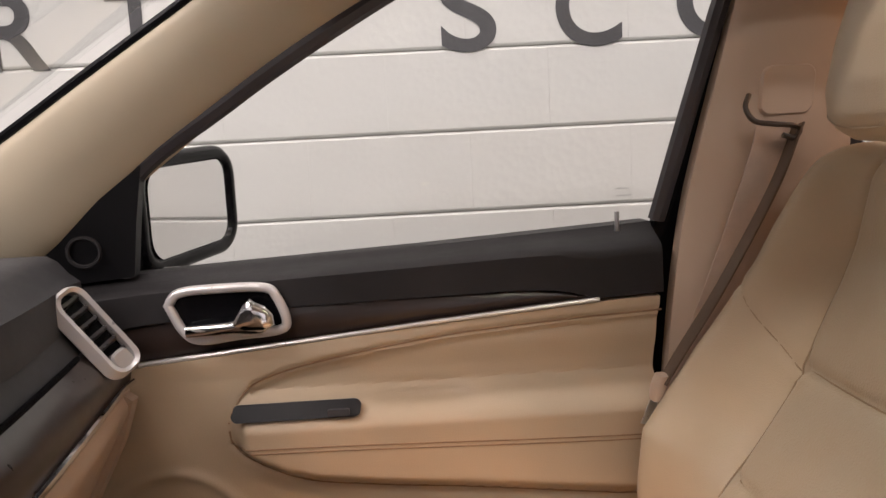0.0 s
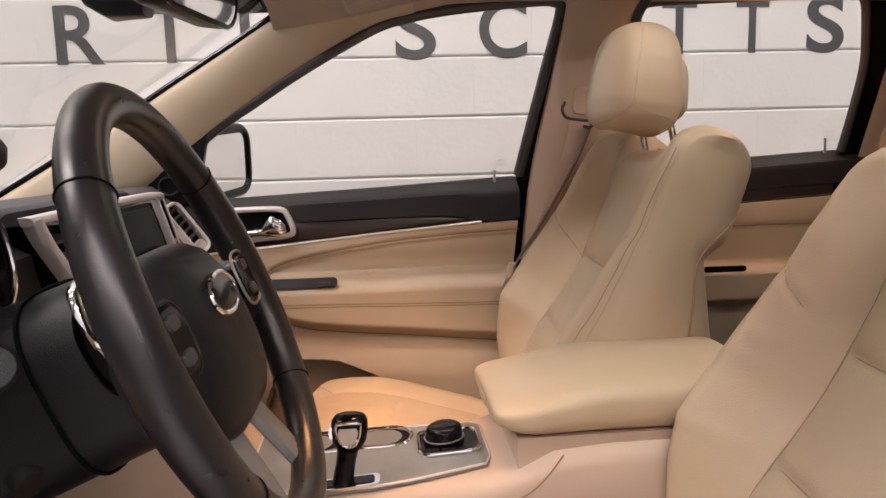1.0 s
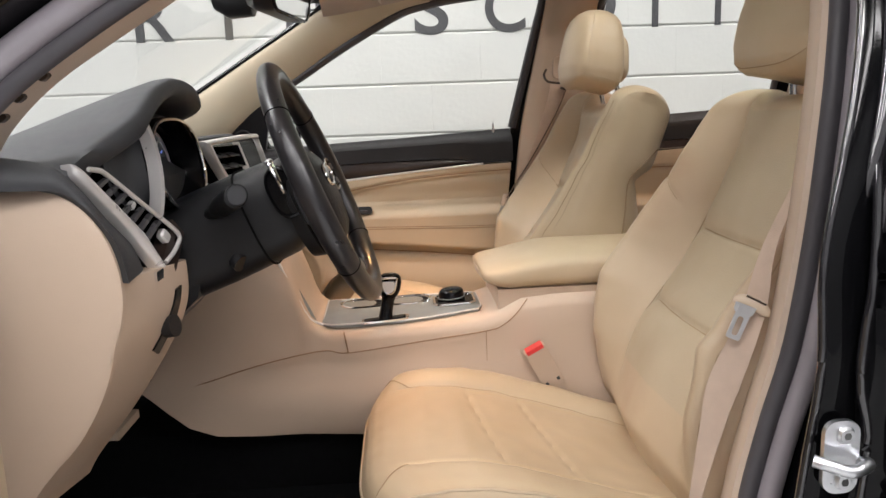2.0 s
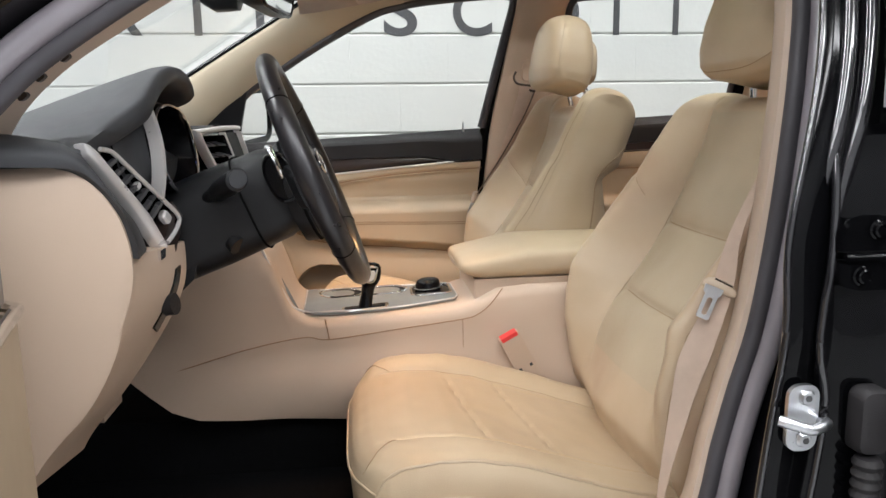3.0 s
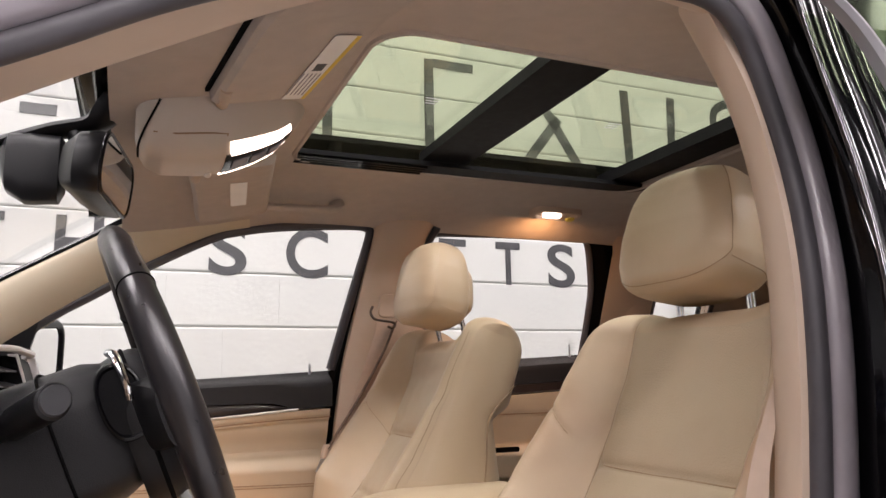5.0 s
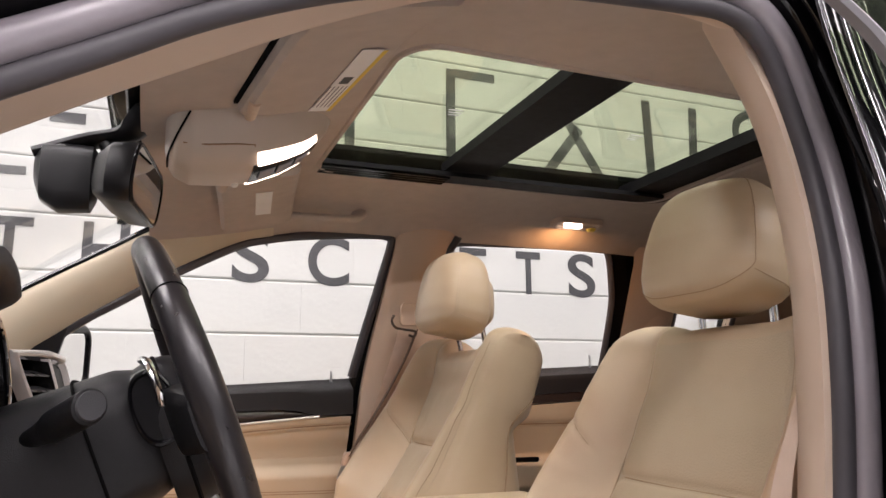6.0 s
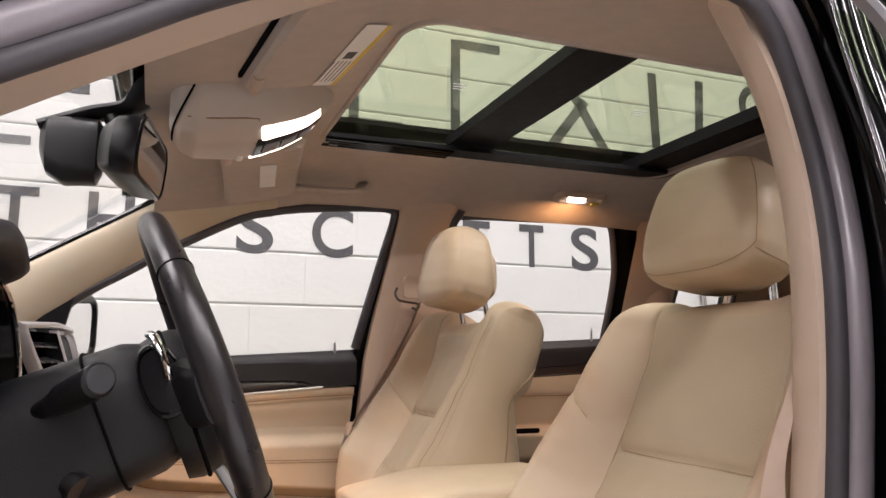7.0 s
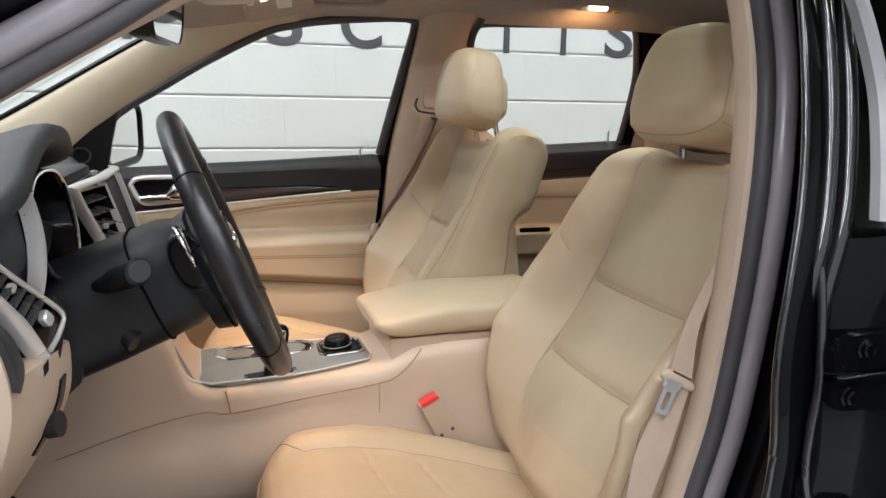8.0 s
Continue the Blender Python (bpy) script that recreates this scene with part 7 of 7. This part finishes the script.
for dz in (-0.023, 0.023):
    part("bolt", pillow([(0.454, -0.886 - 0.0025 * k, 0.834 + dz) for k in range(3)], (1, 0, 0), (0, 0, 1), [(0.008, 0.008), (0.008, 0.008), (0.006, 0.006)], 18), STEEL, ST, "steel torx bolt")
    part("bolt_socket", pillow([(0.454, -0.8905 - 0.001 * k, 0.834 + dz) for k in range(2)], (1, 0, 0), (0, 0, 1), [(0.0035, 0.0035), (0.0035, 0.0035)], 6), PRINT, ST)

RD = thing("rear_driver_door", (0.62, -0.9, 0.4), "open rear door, gloss black with chrome window line", "car door")
RDM = Matrix.Translation((0.655, -0.915, 0)) @ Matrix.Rotation(radians(-68), 4, "Z")
part("door_edge", loft([[RDM @ Vector((x, y, z)) for x, y in ((0.0, 0.02), (0.012, 0.0), (0.75, -0.02), (0.75, 0.10), (0.05, 0.13), (0.012, 0.11))] for z in (0.42, 0.70, 1.0, 1.14)]), PAINT, RD, "gloss black door frame")
part("door_inner_panel", loft([[RDM @ Vector((x, y, z)) for x, y in ((0.06, 0.131), (0.70, 0.101), (0.70, 0.16), (0.08, 0.17))] for z in (0.5, 0.8, 1.08)]), PAINT, RD, bevel=0.01)
part("window_frame", loft([[RDM @ Vector((x0 + dx, y, z)) for dx, y in ((0, 0.03), (0.045, 0.02), (0.045, 0.07), (0, 0.075))] for z, x0 in ((1.13, 0.0), (1.25, 0.03), (1.36, 0.065), (1.44, 0.10))]), PAINT, RD)
LINE = smoothed([(0.407, -0.790, 1.478), (0.457, -0.797, 1.440), (0.502, -0.802, 1.402), (0.535, -0.806, 1.355), (0.556, -0.820, 1.278), (0.548, -0.842, 1.213), (0.535, -0.862, 1.150)], 6)
part("window_line", loft([[p + Vector(q) for q in ((0, 0.006, 0), (0.002, -0.004, 0), (0.010, -0.008, 0), (0.018, -0.006, 0), (0.021, 0.004, 0))] for p in LINE]), WINDOWLINE, RD, "satin grey window frame strip")
part("window_pane", loft([[p + Vector((0.021, 0.002, 0)), p + Vector((0.36, -0.02, 0)), p + Vector((0.36, -0.016, 0)), p + Vector((0.021, 0.006, 0))] for p in LINE]), PRIVACY, RD, "tinted rear door window")
part("sill_line", tube([(0.545, -0.868, 1.148), (0.61, -0.876, 1.150), (0.88, -0.90, 1.162)], 0.007, 8), CHROME, RD, "chrome window sill line")
for z, up in ((1.003, 1), (0.999, -1)):
    leaf = [(0.484, 0.004), (0.484, 0.022), (0.494, 0.036 if up > 0 else 0.030), (0.510, 0.040 if up > 0 else 0.033), (0.575, 0.040 if up > 0 else 0.033), (0.575, 0.004)]
    part("hinge_leaf", slab([(x, -0.872, z + up * h) for x, h in leaf], (0, -0.010, 0)), PAINT, RD, "gloss black hinge leaf", bevel=0.004)
    part("hinge_bolt", loft([oval((0.521 if up > 0 else 0.507, -0.882 - h, z + (0.026 if up > 0 else -0.017)), (1, 0, 0), (0, 0, 1), r, r, 18) for h, r in ((0.0, 0.0105), (0.002, 0.0105), (0.003, 0.0085), (0.007, 0.0078), (0.008, 0.006), (0.005, 0.0045), (0.005, 0.001))]), PAINT, RD, "black painted hinge bolt")
part("hinge_pin", tube([(0.487, -0.884, 1.001), (0.575, -0.886, 1.001)], 0.0042, 12), PAINT, RD, "black hinge pin")
bt = [Vector((0.522, -0.895, 0.790 - 0.006 * k)) for k in range(20)]
part("cable_boot", tube(bt, [0.0125 + 0.003 * (k % 2) for k in range(20)], 14), DOORBLACK, RD, "ribbed black rubber cable boot")
part("boot_cap", loft([[(0.526 + x * k, -0.876 - h, 0.828 + z * k) for x, z in round_rect(0, 0, 0.036, 0.072, 0.012)] for k, h in ((1.0, 0.0), (1.0, 0.016), (0.92, 0.023), (0.7, 0.025))]), DOORBLACK, RD, "black rubber boot cap")

FD = thing("front_driver_door", (-0.47, -0.9, 0.45), "open driver's door, beige panel with wood strip and chrome line", "car door")
FDM = Matrix.Translation((-0.495, -0.835, 0)) @ Matrix.Rotation(radians(-72), 4, "Z")
part("door_shell", loft([[FDM @ Vector((x, y, z)) for x, y in ((0.0, -0.05), (0.98, -0.05), (0.98, 0.06), (0.0, 0.05))] for z in (0.42, 0.75, 1.08)]), PAINT, FD, "gloss black door shell")
part("door_panel", loft([[FDM @ Vector((x, y, z)) for x, y in ((0.03, 0.055), (0.94, 0.065), (0.94, 0.125), (0.10, 0.168), (0.03, 0.12))] for z in (0.46, 0.60, 0.80, 0.975)]), LEATHER_SIDE, FD, "beige leather door panel", bevel=0.012)
part("wood_strip", loft([[FDM @ Vector((x, y, z)) for x, y in ((0.03, 0.055), (0.94, 0.065), (0.94, 0.115), (0.10, 0.160), (0.03, 0.115))] for z in (0.99, 1.082)]), WOOD, FD, "dark wood strip", bevel=0.006)
part("chrome_strip", tube([FDM @ Vector((x, y, 0.983)) for x, y in ((0.03, 0.122), (0.10, 0.169), (0.94, 0.126))], 0.006, 8), CHROME, FD, "chrome strip")
part("upper_trim", loft([[FDM @ Vector((x, y, z)) for x, y in ((0.03, 0.0), (0.94, 0.0), (0.94, 0.100), (0.10, 0.145), (0.03, 0.11))] for z in (1.084, 1.125)]), BLACKTRIM, FD, "black upper door trim", bevel=0.008)


# ---- painted blocks of the long wall, joints recessed ----
def block_mesh(w, h):
    a = [(-w / 2, -h / 2), (w / 2, -h / 2), (w / 2, h / 2), (-w / 2, h / 2)]
    bx, bz = 0.0002, 0.0060
    bm = loft([[Vector((x, 0.012, z)) for x, z in a], [Vector((x, 0.0035, z)) for x, z in a], [Vector((math.copysign(abs(x) - bx, x), 0.0, math.copysign(abs(z) - bz, z))) for x, z in a]])
    bmesh.ops.recalc_face_normals(bm, faces=bm.faces)
    me = bpy.data.meshes.new("block")
    bm.to_mesh(me)
    bm.free()
    me.materials.append(BLOCK)
    return me


BW = 0.400
shared = block_mesh(BW, COURSE - 0.0035)
rest = bmesh.new()
count = 0
for row in range(-7, 14):
    z = BASE_Z + COURSE * (row + 0.5)
    for col in range(-15, 16):
        x = col * BW + (BW / 2 if row % 2 else 0.0)
        if -2.0 < x < 3.3 and -3 <= row <= 6:
            ob = new("block", shared)
            ob.parent = wall_north
            ob.location = (x, WALL_Y + random.uniform(-0.00008, 0.00008), z)
            count += 1
        elif abs(x) < 5.9:
            w, h = BW - 0.001, COURSE - 0.006
            vs = [rest.verts.new((x + sx * w / 2, WALL_Y, z + sz * h / 2)) for sx, sz in ((-1, -1), (1, -1), (1, 1), (-1, 1))]
            vb = [rest.verts.new((v.co.x, WALL_Y + 0.012, v.co.z)) for v in vs]
            rest.faces.new(vs)
            for i in range(4):
                rest.faces.new((vs[i], vb[i], vb[(i + 1) % 4], vs[(i + 1) % 4]))
far_blocks = part("far_blocks", rest, BLOCK, wall_north, smooth=False)
tagged(far_blocks, kind="stuff")
